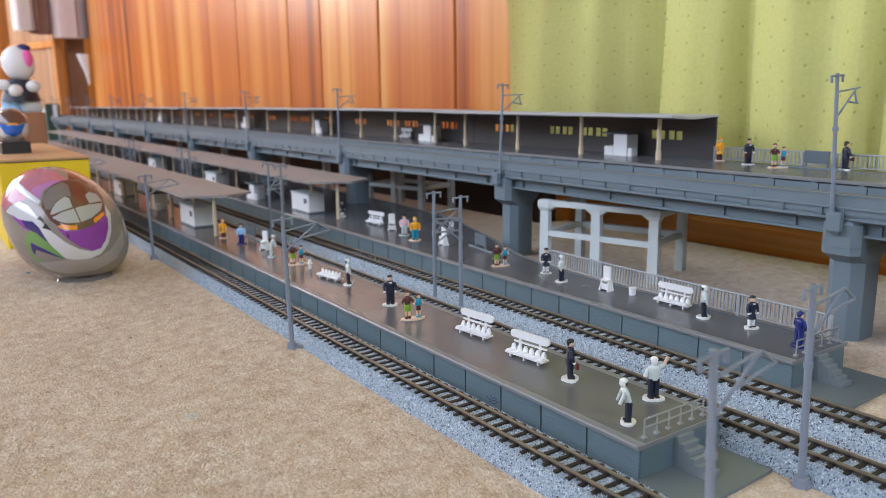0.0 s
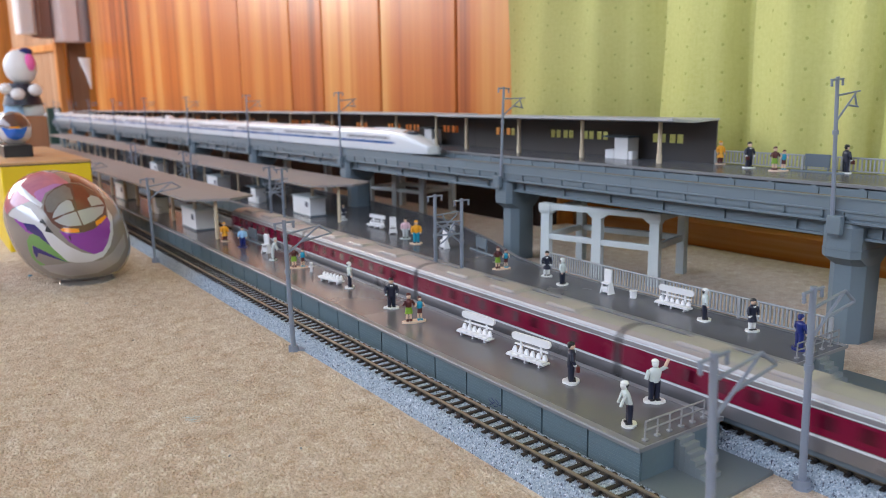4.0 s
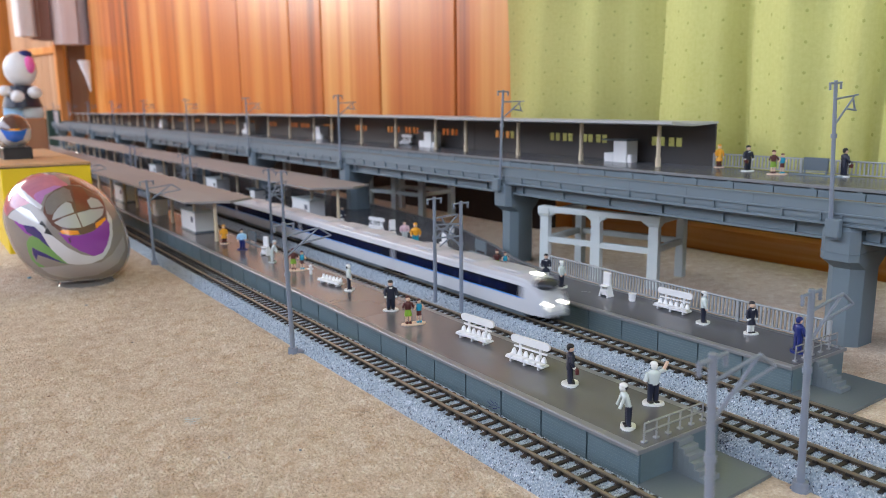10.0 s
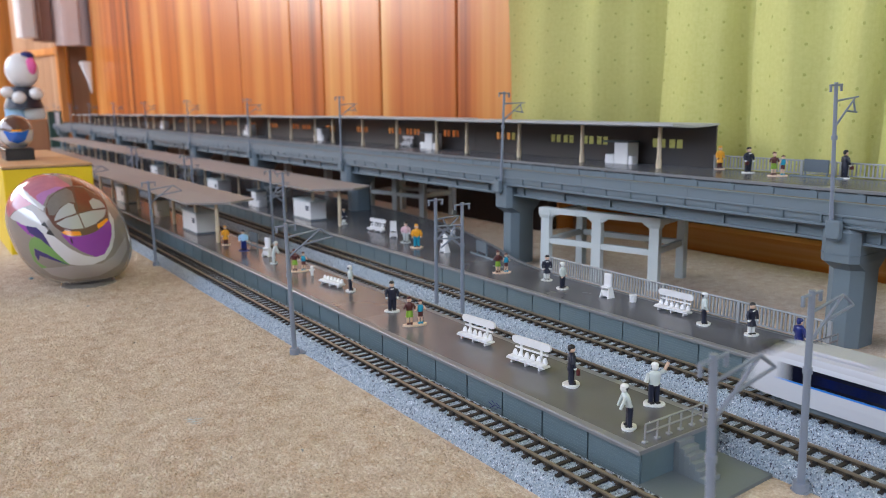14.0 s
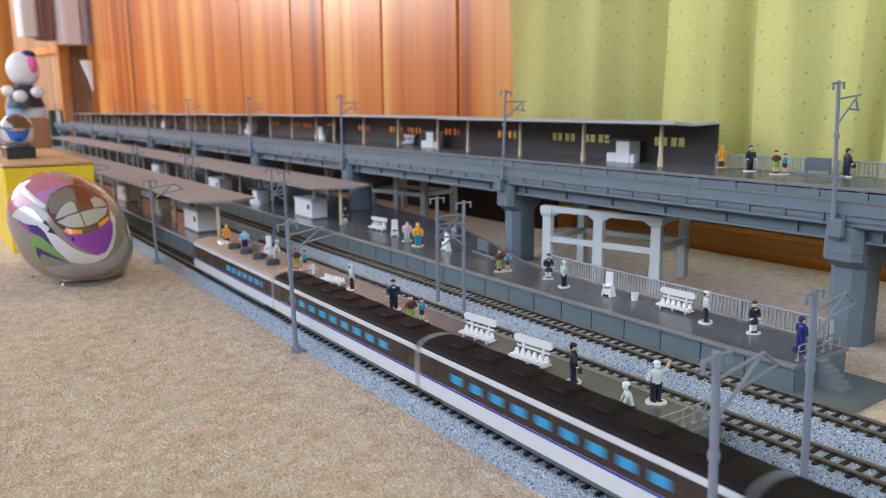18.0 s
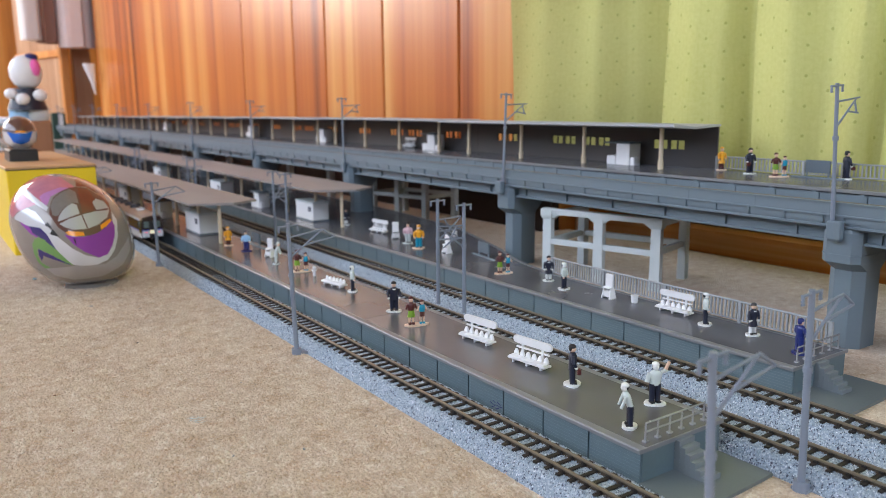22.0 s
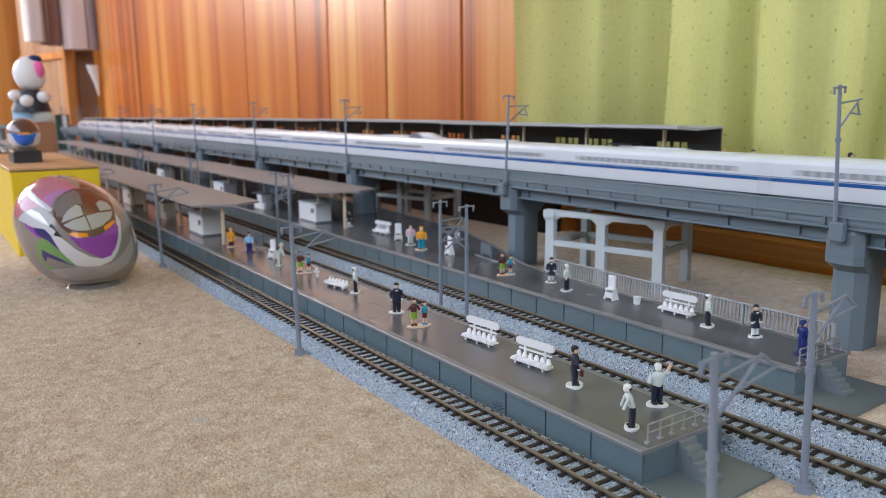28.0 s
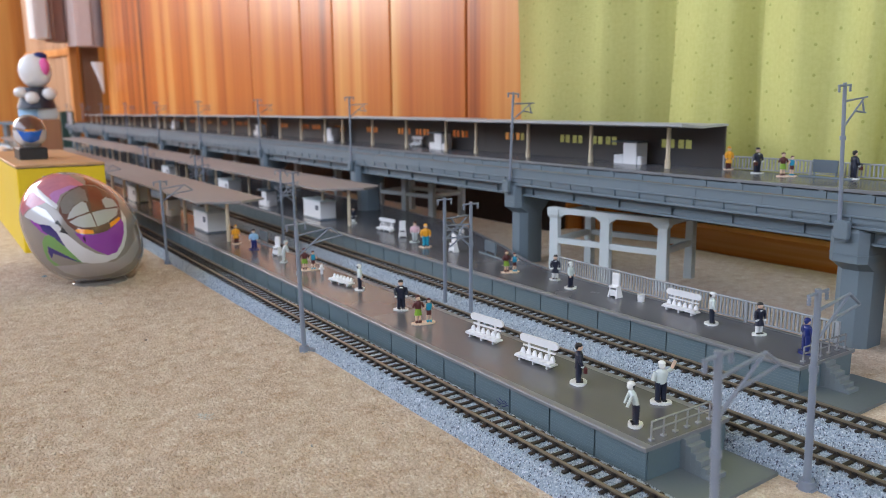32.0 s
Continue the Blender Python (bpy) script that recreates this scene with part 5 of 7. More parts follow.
def local_car(style, kind, label):
    """style: 'crimson', 'brown' or 'white'. kind: 0 middle, 1 leading end, 2 trailing end at -y turned by its pose."""
    ln = {"crimson": 143 * mm, "brown": 139.8 * mm, "white": 142 * mm}[style]
    t = thing("train_car", label, "train car", group={"crimson": "crimson train cars", "brown": "brown banded train cars", "white": "white express cars"}[style])
    half, h, z0 = 9.7 * mm, 19.3 * mm, 3.6 * mm
    roofm = {"crimson": SILVERLT, "brown": TANROOF if kind else ROOFBLK, "white": EXPWHITE}[style]
    side = {"crimson": SILVER, "brown": SHWHITE, "white": EXPSIDE}[style]
    front = {"crimson": FRONTGREY, "brown": BROWNBAND, "white": EXPSIDE}[style]
    mats = lambda j, z: (BROWNBAND if style == "brown" and j >= 7 else roofm) if z > 0.84 else front if j >= 4 and z > 0.45 else CRIMSON if j >= 4 and z > 0.30 and style == "crimson" else BROWNBAND if j >= 4 and z > 0.36 and style == "brown" else side
    nose = {"crimson": 6, "brown": 7, "white": 15}[style] * mm if kind else 0
    part("body", hull(ln, half, h, z0, mats, nose, {"crimson": 0.91, "brown": 0.88, "white": 0.56}[style], tip=0.60 if style == "white" else 0.84), t)
    L = ln / 2
    y0, y1 = -L + 1.2 * mm, L - max(1.2 * mm, nose)
    if style == "crimson":
        sides("band", t, half - 0.24 * mm, y0, y1 + nose * 0.4, z0 + h * 0.30, z0 + h * 0.70, CRIMSON, 0.3 * mm, label="crimson window band")
        sides("stripe", t, half - 0.08 * mm, y0, y1, z0 + h * 0.245, z0 + h * 0.285, SHWHITE, 0.14 * mm, label="white line")
        sides("stripe", t, half - 0.20 * mm, y0, y1, z0 + h * 0.715, z0 + h * 0.735, SHWHITE, 0.14 * mm, label="thin white line")
        wspec = (half - 0.18 * mm, 2.6 * mm, z0 + h * 0.42, z0 + h * 0.65, REDWIN, 0.3 * mm)
        a, b, n = y0 + 22 * mm, y1 - 20 * mm, 8
        for y in (-36, 4, 40):
            part("roof_unit", Shape().box(-6 * mm, 6 * mm, y * mm - 9 * mm, y * mm + 9 * mm, z0 + h - 1.4 * mm, z0 + h + 0.8 * mm, UNITGREY, 0.9 * mm), t, "pale grey air conditioner")
        sides("gutter", t, half * 0.93, y0, y1, z0 + h * 0.815, z0 + h * 0.84, SHWHITE, 0.3 * mm)
    elif style == "brown":
        sides("band", t, half - 0.22 * mm, y0, y1 + nose * 0.45, z0 + h * 0.335, z0 + h * 0.74, BROWNBAND, 0.3 * mm, label="dark brown window band")
        sides("stripe", t, half - 0.08 * mm, y0, y1, z0 + h * 0.285, z0 + h * 0.325, VIOLET, 0.14 * mm, label="violet blue line")
        wspec = (half - 0.18 * mm, 3.2 * mm, z0 + h * 0.46, z0 + h * 0.62, BLUEGLASS, 0.3 * mm)
        a, b, n = (y0 + 12 * mm, y0 + 66 * mm, 6) if kind else (y0 + 24 * mm, y1 - 24 * mm, 8)
        if kind:
            for y in (-48, -28, -8, 12):
                c = Shape().tube((0, y * mm, z0 + h - 1.2 * mm), (0, y * mm, z0 + h + 2.6 * mm), 4.1 * mm, COOLER, 18, 3.6 * mm).ball((0, y * mm, z0 + h + 2.55 * mm), 3.6 * mm, 3.6 * mm, 0.6 * mm, COOLER, 16, 6)
                part("cooler", c, t, "round dark roof cooler")
            part("roof_unit", Shape().box(-3 * mm, 3 * mm, 28 * mm, 36 * mm, z0 + h - 1.0 * mm, z0 + h + 1.3 * mm, SHWHITE, 0.6 * mm), t)
        else:
            for y in range(-54, 60, 18):
                part("vent", Shape().box(-4.5 * mm, 4.5 * mm, y * mm - 4 * mm, y * mm + 4 * mm, z0 + h - 0.8 * mm, z0 + h + 0.7 * mm, ROOFBLK, 0.5 * mm), t)
        sides("gutter", t, half * 0.945, y0, y1, z0 + h * 0.755, z0 + h * 0.845, SHWHITE, 0.3 * mm)
    else:
        sides("band", t, half - 0.22 * mm, y0 + 0.5 * mm, y1 - 1 * mm, z0 + h * 0.41, z0 + h * 0.71, BLUEBAND, 0.3 * mm, label="dark blue window band")
        sides("stripe", t, half - 0.08 * mm, y0, y1, z0 + h * 0.375, z0 + h * 0.405, LINEBLUE, 0.14 * mm, label="light blue line")
        wspec = (half - 0.18 * mm, 3.4 * mm, z0 + h * 0.47, z0 + h * 0.64, NAVYWIN, 0.3 * mm)
        a, b, n = y0 + 20 * mm, y1 - 18 * mm, 9
        for y in (-40, 0, 38):
            part("roof_unit", Shape().box(-6.5 * mm, 6.5 * mm, y * mm - 12 * mm, y * mm + 12 * mm, z0 + h - 1.4 * mm, z0 + h + 0.45 * mm, EXPWHITE, 0.7 * mm), t)
    windows(t, *wspec, a, b, n)
    for yy in (y0 + 10 * mm, y1 - 8 * mm):
        sides("door", t, half - 0.15 * mm, yy - 2.8 * mm, yy + 2.8 * mm, *{"white": (z0 + h * 0.06, z0 + h * 0.36, side), "brown": (z0 + h * 0.36, z0 + h * 0.74, BROWNBAND), "crimson": (z0 + h * 0.30, z0 + h * 0.72, CRIMSON)}[style], 0.38 * mm if style != "white" else 0.22 * mm)
    part("underframe", Shape().box(-half * 0.86, half * 0.86, -L + 14 * mm, L - 14 * mm, 1.4 * mm, z0 + 0.2 * mm, GREYDK, 0.4 * mm), t)
    part("gangway", Shape().box(-4 * mm, 4 * mm, -L - 0.4 * mm, -L + 1.5 * mm, z0 + 0.5 * mm, z0 + h * 0.78, BLACK, 0.3 * mm), t)
    if kind:
        zl = z0 + h * 0.22
        lead = TAILLIGHT if style != "white" else HEADLIGHT if kind == 1 else SHWHITE
        if style == "white":
            c = Shape().ball((0, L - 7.2 * mm, z0 + h * 0.77), 7.6 * mm, 6.4 * mm, 3.3 * mm, SHGLASS, 18, 12)
            part("cab_window", c, t, "dark sloping cab window")
            part("headlight", Shape().ball((0, L - 14.2 * mm, z0 + h * 1.0), 3.0 * mm, 1.4 * mm, 0.7 * mm, lead, 10, 6), t)
            for x in (-6.2, 6.2):
                part("headlight", Shape().ball((x * 0.85 * mm, L - 0.5 * mm, z0 + h * 0.33), 2.1 * mm, 1.1 * mm, 0.75 * mm, lead, 12, 6), t)
            part("nose_step", Shape().box(-7.0 * mm, 7.0 * mm, L - 4 * mm, L + 1.2 * mm, z0 + 0.2 * mm, z0 + h * 0.2, EXPSIDE, 0.7 * mm), t, "white lower nose apron")
        else:
            for x in (-1, 1):
                pane_ = Shape().loft([[(x * a * mm, L + b * mm, z0 + h * z) for a, b in ((2.9, 0.12), (8.3, -0.9), (9.9, -5.2), (8.0, -5.0), (6.5, -2.5), (2.9, -1.5))] for z in (0.42, 0.70)], CABGLASS, True, False)
                part("cab_window", pane_, t, "green tinted wraparound cab window")
            part("front_door", Shape().box(-2.6 * mm, 2.6 * mm, L - 3 * mm, L + 0.5 * mm, z0 - 0.5 * mm, z0 + h * 0.70, BLACK if style == "brown" else BROWNBAND, 0.3 * mm), t)
            if style == "brown":
                part("front_apron", Shape().box(-8.2 * mm, 8.2 * mm, L - 1.4 * mm, L + 0.12 * mm, z0 + 0.3 * mm, z0 + h * 0.30, SHWHITE, 0.5 * mm), t, "white lower front")
                part("front_stripe", Shape().box(-8.25 * mm, 8.25 * mm, L - 1.3 * mm, L + 0.14 * mm, z0 + h * 0.305, z0 + h * 0.34, VIOLET, 0.05 * mm), t, "violet blue line")
                sides("cab_side_window", t, half - 0.1 * mm, L - nose - 7 * mm, L - nose - 1.5 * mm, z0 + h * 0.44, z0 + h * 0.66, SHGLASS, 0.3 * mm)
                part("lit_sign", Shape().box(-2.3 * mm, 2.3 * mm, L - 1 * mm, L + 0.75 * mm, zl - 1.0 * mm, zl + 1.8 * mm, SIGNLIGHT, 0.2 * mm), t)
            for x in (-5.3, 5.3):
                part("tail_light", Shape().box(x * mm - 0.8 * mm, x * mm + 0.8 * mm, L - 2.2 * mm, L + 0.2 * mm, zl - 0.5 * mm, zl + 0.5 * mm, lead, 0.2 * mm), t)
        part("coupler", Shape().box(-1.6 * mm, 1.6 * mm, L - 3 * mm, L + 2.2 * mm, 1.6 * mm, 3.4 * mm, BLACK, 0.3 * mm), t)
    bogie_parts(t, ln)
    return t


def make_train(first, middle, last, count, flips=()):
    cars = []
    for i in range(count):
        src = first if i == 0 else last if i == count - 1 else middle
        src = flips.get(i, src) if flips else src
        cars.append(copy_thing(src, Matrix.Identity(4)))
    return cars


LB = "white bullet train car with blue stripes, running on the viaduct"
b1, b0, b2 = bullet_car(1, "white bullet train nose car with lit headlights"), bullet_car(0, LB), bullet_car(2, "white bullet train rear nose car")
b3 = bullet_car(0, "white bullet train car with a humped roof fairing", True)
bullet = make_train(b1, b0, b2, 16, {5: b3, 11: b3})
c1, c0 = local_car("crimson", 1, "silver and crimson express end car with red lights"), local_car("crimson", 0, "silver express car with a crimson band")
crimson = make_train(c1, c0, c1, 6)
w1, w0 = local_car("white", 1, "white express nose car with lit headlights"), local_car("white", 0, "white express car with a dark blue window band")
w2 = local_car("white", 2, "white express rear nose car with unlit lamps")
white = make_train(w1, w0, w2, 12, {8: w2, 9: w1})
r1, r0 = local_car("brown", 1, "tan roofed express end car with red lights"), local_car("brown", 0, "black roofed express car with blue windows glowing as if reflecting daylight")
brown = make_train(r1, r0, r1, 6)
for src in (b1, b0, b2, b3, c1, c0, w1, w0, w2, r1, r0):
    for o in (*src.children_recursive, src):
        bpy.data.objects.remove(o)


def between(t, knots):
    for (ta, a), (tb, b) in zip(knots, knots[1:]):
        if t <= tb:
            return a + (b - a) * (t - ta) / (tb - ta)
    return knots[-1][1]


def run(cars, X, z, pitch, knots, way, reverse=()):
    """Drives a train along its oval. knots: seconds and the nose's place; way: +1 away from the camera, -1 towards it."""
    for i, car in enumerate(cars):
        turned = i in reverse
        rows = []
        for k in range(0, 129):
            t = 0.25 * k
            s = between(t, knots) - way * pitch * (i + 0.5)
            x, y, h = oval(X, s)
            rows.append((t, pose(x, y, z, 0, 0, h + (0 if (way > 0) != turned else 180))))
        walk(car, rows)


def motions():
    LV = oval_length(TV)
    run(bullet, TV, VRAILZ, 0.156, [(0, 2.62), (1.0, 2.135), (2.0, 1.633), (3.0, 1.107), (3.5, 0.834), (9.0, -2.306), (9.6, -2.65), (22.4, 2.70 - LV), (23.0, 2.42 - LV), (24.0, 1.95 - LV), (25.5, 1.160 - LV), (29.6, -1.130 - LV), (32.0, -2.52 - LV)], -1, reverse=(15,))
    run(crimson, T2, RAILZ, 0.1440, [(0, -0.478), (2.5, 0.215), (7.0, 1.448), (12.5, 2.95), (32.0, 6.2)], 1, reverse=(5,))
    run(white, T3, RAILZ, 0.1422, [(0, 4.875), (10.0, 0.274), (13.0, -1.090), (14.8, -1.91), (32.0, -5.2)], -1, reverse=(8, 11))
    run(brown, T1, RAILZ, 0.1402, [(0, -3.90), (16.5, 0.143), (21.5, 1.374), (32.0, 3.95)], 1, reverse=(5,))

# ---- figures and platform furniture ----
def figure(style, height=15.2):
    """A small painted figure on a thin foot plate; one mesh."""
    legs, torso, hat, base, arms, pose_ = style
    k = height / 15.2 * mm
    s = Shape()
    out = [(k * (2.9 + 0.45 * math.sin(3 * a + height) + 0.25 * math.sin(5 * a)) * math.cos(a), k * (2.3 + 0.3 * math.sin(2 * a + height)) * math.sin(a)) for a in [2 * math.pi * i / 18 for i in range(18)]]
    s.prism(out, 0, 0.7 * k, base)
    for x in (-0.85, 0.85):
        s.tube((x * k, 0, 0.6 * k), (x * 0.85 * k, 0, 7.4 * k), 0.72 * k, (WHITEP if hat is BLACK else MAROON) if pose_ == "skirt" else legs, 8, 0.95 * k)
        s.box(x * k - 0.6 * k, x * k + 0.6 * k, -1.3 * k, 0.7 * k, 0.6 * k, 1.3 * k, BLACK, 0.15 * k)
    lean = 1.6 if pose_ == "bend" else 0.0
    rings = []
    for z, rx, ry in ((7.0, 1.55, 1.05), (8.2, 1.5, 1.0), (9.6, 1.75, 1.15), (11.0, 1.95, 1.15), (11.8, 1.2, 0.85), (12.1, 0.55, 0.55)):
        o = -lean * (z - 7) / 5
        rings.append([(rx * k * math.cos(2 * math.pi * i / 12), (o + ry * math.sin(2 * math.pi * i / 12)) * k, z * k) for i in range(12)])
    s.loft(rings, torso)
    hy = -lean * 1.25
    s.ball((0, hy * k, 13.4 * k), 1.15 * k, 1.25 * k, 1.4 * k, SKIN if hat is not WHITEP or pose_ == "plain" else WHITEP, 10, 7)
    s.ball((0, (hy + 0.15) * k, 14.15 * k), 1.28 * k, 1.35 * k, 0.95 * k, hat, 10, 6)
    if pose_ == "arm":
        s.tube((1.7 * k, hy * k, 11.2 * k), (3.2 * k, -0.4 * k, 12.2 * k), 0.6 * k, arms, 8)
        s.tube((3.2 * k, -0.4 * k, 12.2 * k), (4.2 * k, -0.8 * k, 15.0 * k), 0.55 * k, SKIN if arms is not WHITEP else WHITEP, 8)
        s.tube((-1.7 * k, 0, 11.2 * k), (-2.4 * k, 0, 8.2 * k), 0.6 * k, arms, 8)
    elif pose_ == "bend":
        for x in (-1.6, 1.6):
            s.tube((x * k, hy * 0.8 * k, 11.0 * k), (x * 0.95 * k, (hy - 0.9) * k, 7.0 * k), 0.5 * k, arms, 8)
    else:
        for x in (-1, 1):
            s.tube((x * 1.7 * k, 0, 11.2 * k), (x * 2.3 * k, -0.2 * k, 8.8 * k), 0.6 * k, arms, 8)
            s.tube((x * 2.3 * k, -0.2 * k, 8.8 * k), (x * 2.05 * k, -0.8 * k, 7.4 * k), 0.5 * k, arms, 8)
            s.ball((x * 2.05 * k, -0.9 * k, 7.0 * k), 0.5 * k, 0.5 * k, 0.6 * k, WHITEP if hat is BLACK else SKIN, 8, 5)
    if hat is BLACK and pose_ != "stand":
        s.loft([[(w * k * a, (-1.02 - 0.1 * w) * k, z * k) for a in (-1, 1)] + [(w * k * a, -0.7 * k, z * k) for a in (1, -1)] for z, w in ((9.8, 0.12), (11.6, 0.62))], WHITEP, True, False)
    if pose_ == "bag":
        s.box(-3.0 * k, -1.0 * k, -2.2 * k, -1.2 * k, 4.9 * k, 6.9 * k, MAROON, 0.25 * k)
    if pose_ == "skirt":
        s.loft([[(r * k * math.cos(2 * math.pi * i / 12), 0.75 * r * k * math.sin(2 * math.pi * i / 12), z * k) for i in range(12)] for z, r in ((4.4, 2.1), (7.4, 1.4))], legs)
    # coat hem, collar and hair at the nape
    if pose_ in ("plain", "bag"):
        s.loft([[(r * k * math.cos(2 * math.pi * i / 12), 0.72 * r * k * math.sin(2 * math.pi * i / 12), z * k) for i in range(12)] for z, r in ((5.9, 1.75), (7.6, 1.6), (8.6, 1.5))], torso)
    s.ball((0, (hy + 0.55) * k, 13.5 * k), 1.08 * k, 0.95 * k, 1.15 * k, BLACK if hat in (BLACK, WHITEP) else hat, 10, 6)
    wide = lambda z: (1.12 if pose_ in ("bend", "skirt") else 1.28) if z < 11.9 * k else 1.04
    s.v = [(x * wide(z), hy * k * (1 if z > 11.9 * k else 0) + (y - hy * k * (1 if z > 11.9 * k else 0)) * wide(z), z) for x, y, z in s.v]
    return s


def pair_figure():
    s = Shape()
    out = [(6.2 * math.cos(2 * math.pi * i / 20) * mm, 2.6 * math.sin(2 * math.pi * i / 20) * mm) for i in range(20)]
    s.prism(out, 0, 0.8 * mm, PEACH)
    for cx, k, legs, low, torso in ((-2.6, 1.0, SKIN, GREENP, MAROON), (2.9, 0.86, TEAL, MAROON, TEAL)):
        kk = k * mm
        for x in (-0.85, 0.85):
            s.tube(((cx + x * k) * mm, 0, 0.6 * mm), ((cx + x * k) * mm, 0, 6.6 * kk), 0.62 * kk, legs if k == 1 else SKIN, 8)
            s.box((cx + x * k) * mm - 0.6 * kk, (cx + x * k) * mm + 0.6 * kk, -1.2 * kk, 0.7 * kk, 0.6 * mm, 2.0 * kk, MAROON if k == 1 else TEAL, 0.15 * kk)
        ring = lambda z, r: [((cx * mm) + r * kk * math.cos(2 * math.pi * i / 12), 0.7 * r * kk * math.sin(2 * math.pi * i / 12), z * kk) for i in range(12)]
        s.loft([ring(4.6 if k == 1 else 5.0, 2.0 if k == 1 else 1.5), ring(8.0, 1.45)], low)
        s.loft([ring(7.8, 1.5), ring(9.4, 1.7), ring(10.9, 1.9), ring(11.8, 0.7)], torso)
        s.ball((cx * mm, 0, 13.1 * kk), 1.15 * kk, 1.2 * kk, 1.35 * kk, SKIN, 10, 7)
        s.ball((cx * mm, 0.25 * kk, 13.7 * kk), 1.3 * kk, 1.3 * kk, 1.0 * kk, MAROON, 10, 6)
        for x in (-1, 1):
            s.tube(((cx + x * 1.7 * k) * mm, 0, 11.0 * kk), ((cx + x * 2.8 * k) * mm, -0.2 * kk, 8.6 * kk), 0.55 * kk, torso if k == 1 else SKIN, 8)
    return s


SUIT = (NAVYDK, NAVYDK, BLACK, WHITEP, NAVYDK, "plain")
BAG = (NAVYDK, NAVYDK, BLACK, WHITEP, NAVYDK, "bag")
SHIRT = (NAVYDK, SHIRTP, WHITEP, WHITEP, SHIRTP, "stand")
ARM = (NAVYDK, SHIRTP, WHITEP, WHITEP, SHIRTP, "arm")
BEND = (NAVYDK, SHIRTP, WHITEP, WHITEP, SHIRTP, "bend")
YEL = (ORANGE, ORANGE, ORANGE, PEACH, ORANGE, "skirt")
ORT = (TEAL, ORANGE, ORANGE, PEACH, ORANGE, "stand")
BLU = (NAVY, SKYBLUE, NAVYDK, NAVY, SKYBLUE, "stand")
ALLB = (NAVY, NAVY, NAVY, NAVY, NAVY, "stand")
GIRL = (NAVYDK, NAVYDK, BLACK, WHITEP, NAVYDK, "skirt")
PNK = (PALE, PINK, BLACK, PALE, PINK, "stand")
GRY = (PALE, PALE, PALE, PALE, PALE, "bend")
FIGS = [
    (BEND, 0.1828, 0.1595, PTOP, -125, 15.6, "white shirted figure leaning forward on a white foot"),
    (ARM, 0.2051, 0.1680, PTOP, -25, 15.8, "white capped station figure with one arm raised"),
    (BAG, 0.1949, 0.1989, PTOP, 50, 16.2, "black suited figure holding a brown bag"),
    (SUIT, 0.1949, 0.3289, PTOP, -25, 16.2, "black suited figure with a peaked cap"),
    (SHIRT, 0.1982, 0.3807, PTOP, 60, 15.4, "white shirted figure with dark trousers"),
    (GRY, 0.1934, 0.4813, PTOP, 60, 15.5, "plain pale figure leaning over"),
    (BLU, 0.1941, 0.5392, PTOP, -30, 15.6, "blue shirted figure on a navy foot"),
    (YEL, 0.1913, 0.5703, PTOP, -20, 15.2, "orange dressed figure on a peach foot"),
    (ALLB, 0.2987, 0.1694, PTOP, 70, 15.6, "glossy all blue figure with folded arms"),
    (GIRL, 0.3057, 0.1963, PTOP, -20, 15.6, "dark uniformed figure with white socks"),
    (SHIRT, 0.3030, 0.2199, PTOP, 40, 16.2, "white capped figure with dark trousers"),
    (SHIRT, 0.2990, 0.3133, PTOP, 20, 16.0, "white shirted figure with dark trousers"),
    (GIRL, 0.3061, 0.3330, PTOP, -40, 15.8, "dark uniformed figure with white socks"),
    (ORT, 0.3019, 0.4708, PTOP, -30, 18.0, "orange topped figure with teal trousers"),
    (PNK, 0.3068, 0.4937, PTOP, -30, 16.4, "pale pink figure with dark hair"),
    (GIRL, 0.3125, 0.6074, PTOP, 0, 14.8, "dark uniformed figure with white socks"),
    (YEL, 0.4395, 0.3120, UZ, -30, 15.6, "orange dressed figure on a peach foot"),
    (BAG, 0.4300, 0.2845, UZ, -20, 16.4, "black suited figure holding a red bag"),
    (BAG, 0.4400, 0.2290, UZ, 60, 16.6, "black suited figure holding a red bag"),
]
for st, x, y, z, turn, hgt, lab in FIGS:
    solid("figurine", figure(st, hgt), lab, "figurine", pose(x, y - (0.0011 if y < 0.32 and z == PTOP else 0.0), z, 0, 0, turn), "platform figures")
pf = pair_figure().mesh("figurine")
for x, y, z, turn in ((0.1904, 0.3004, PTOP, -15), (0.1967, 0.4477, PTOP, -22), (0.2974, 0.3652, PTOP, -18), (0.4240, 0.2605, UZ, -32)):
    solid("figurine", pf, "adult figure in green skirt with a child in blue", "figurine", pose(x, y, z, 0, 0, turn), "platform figures")


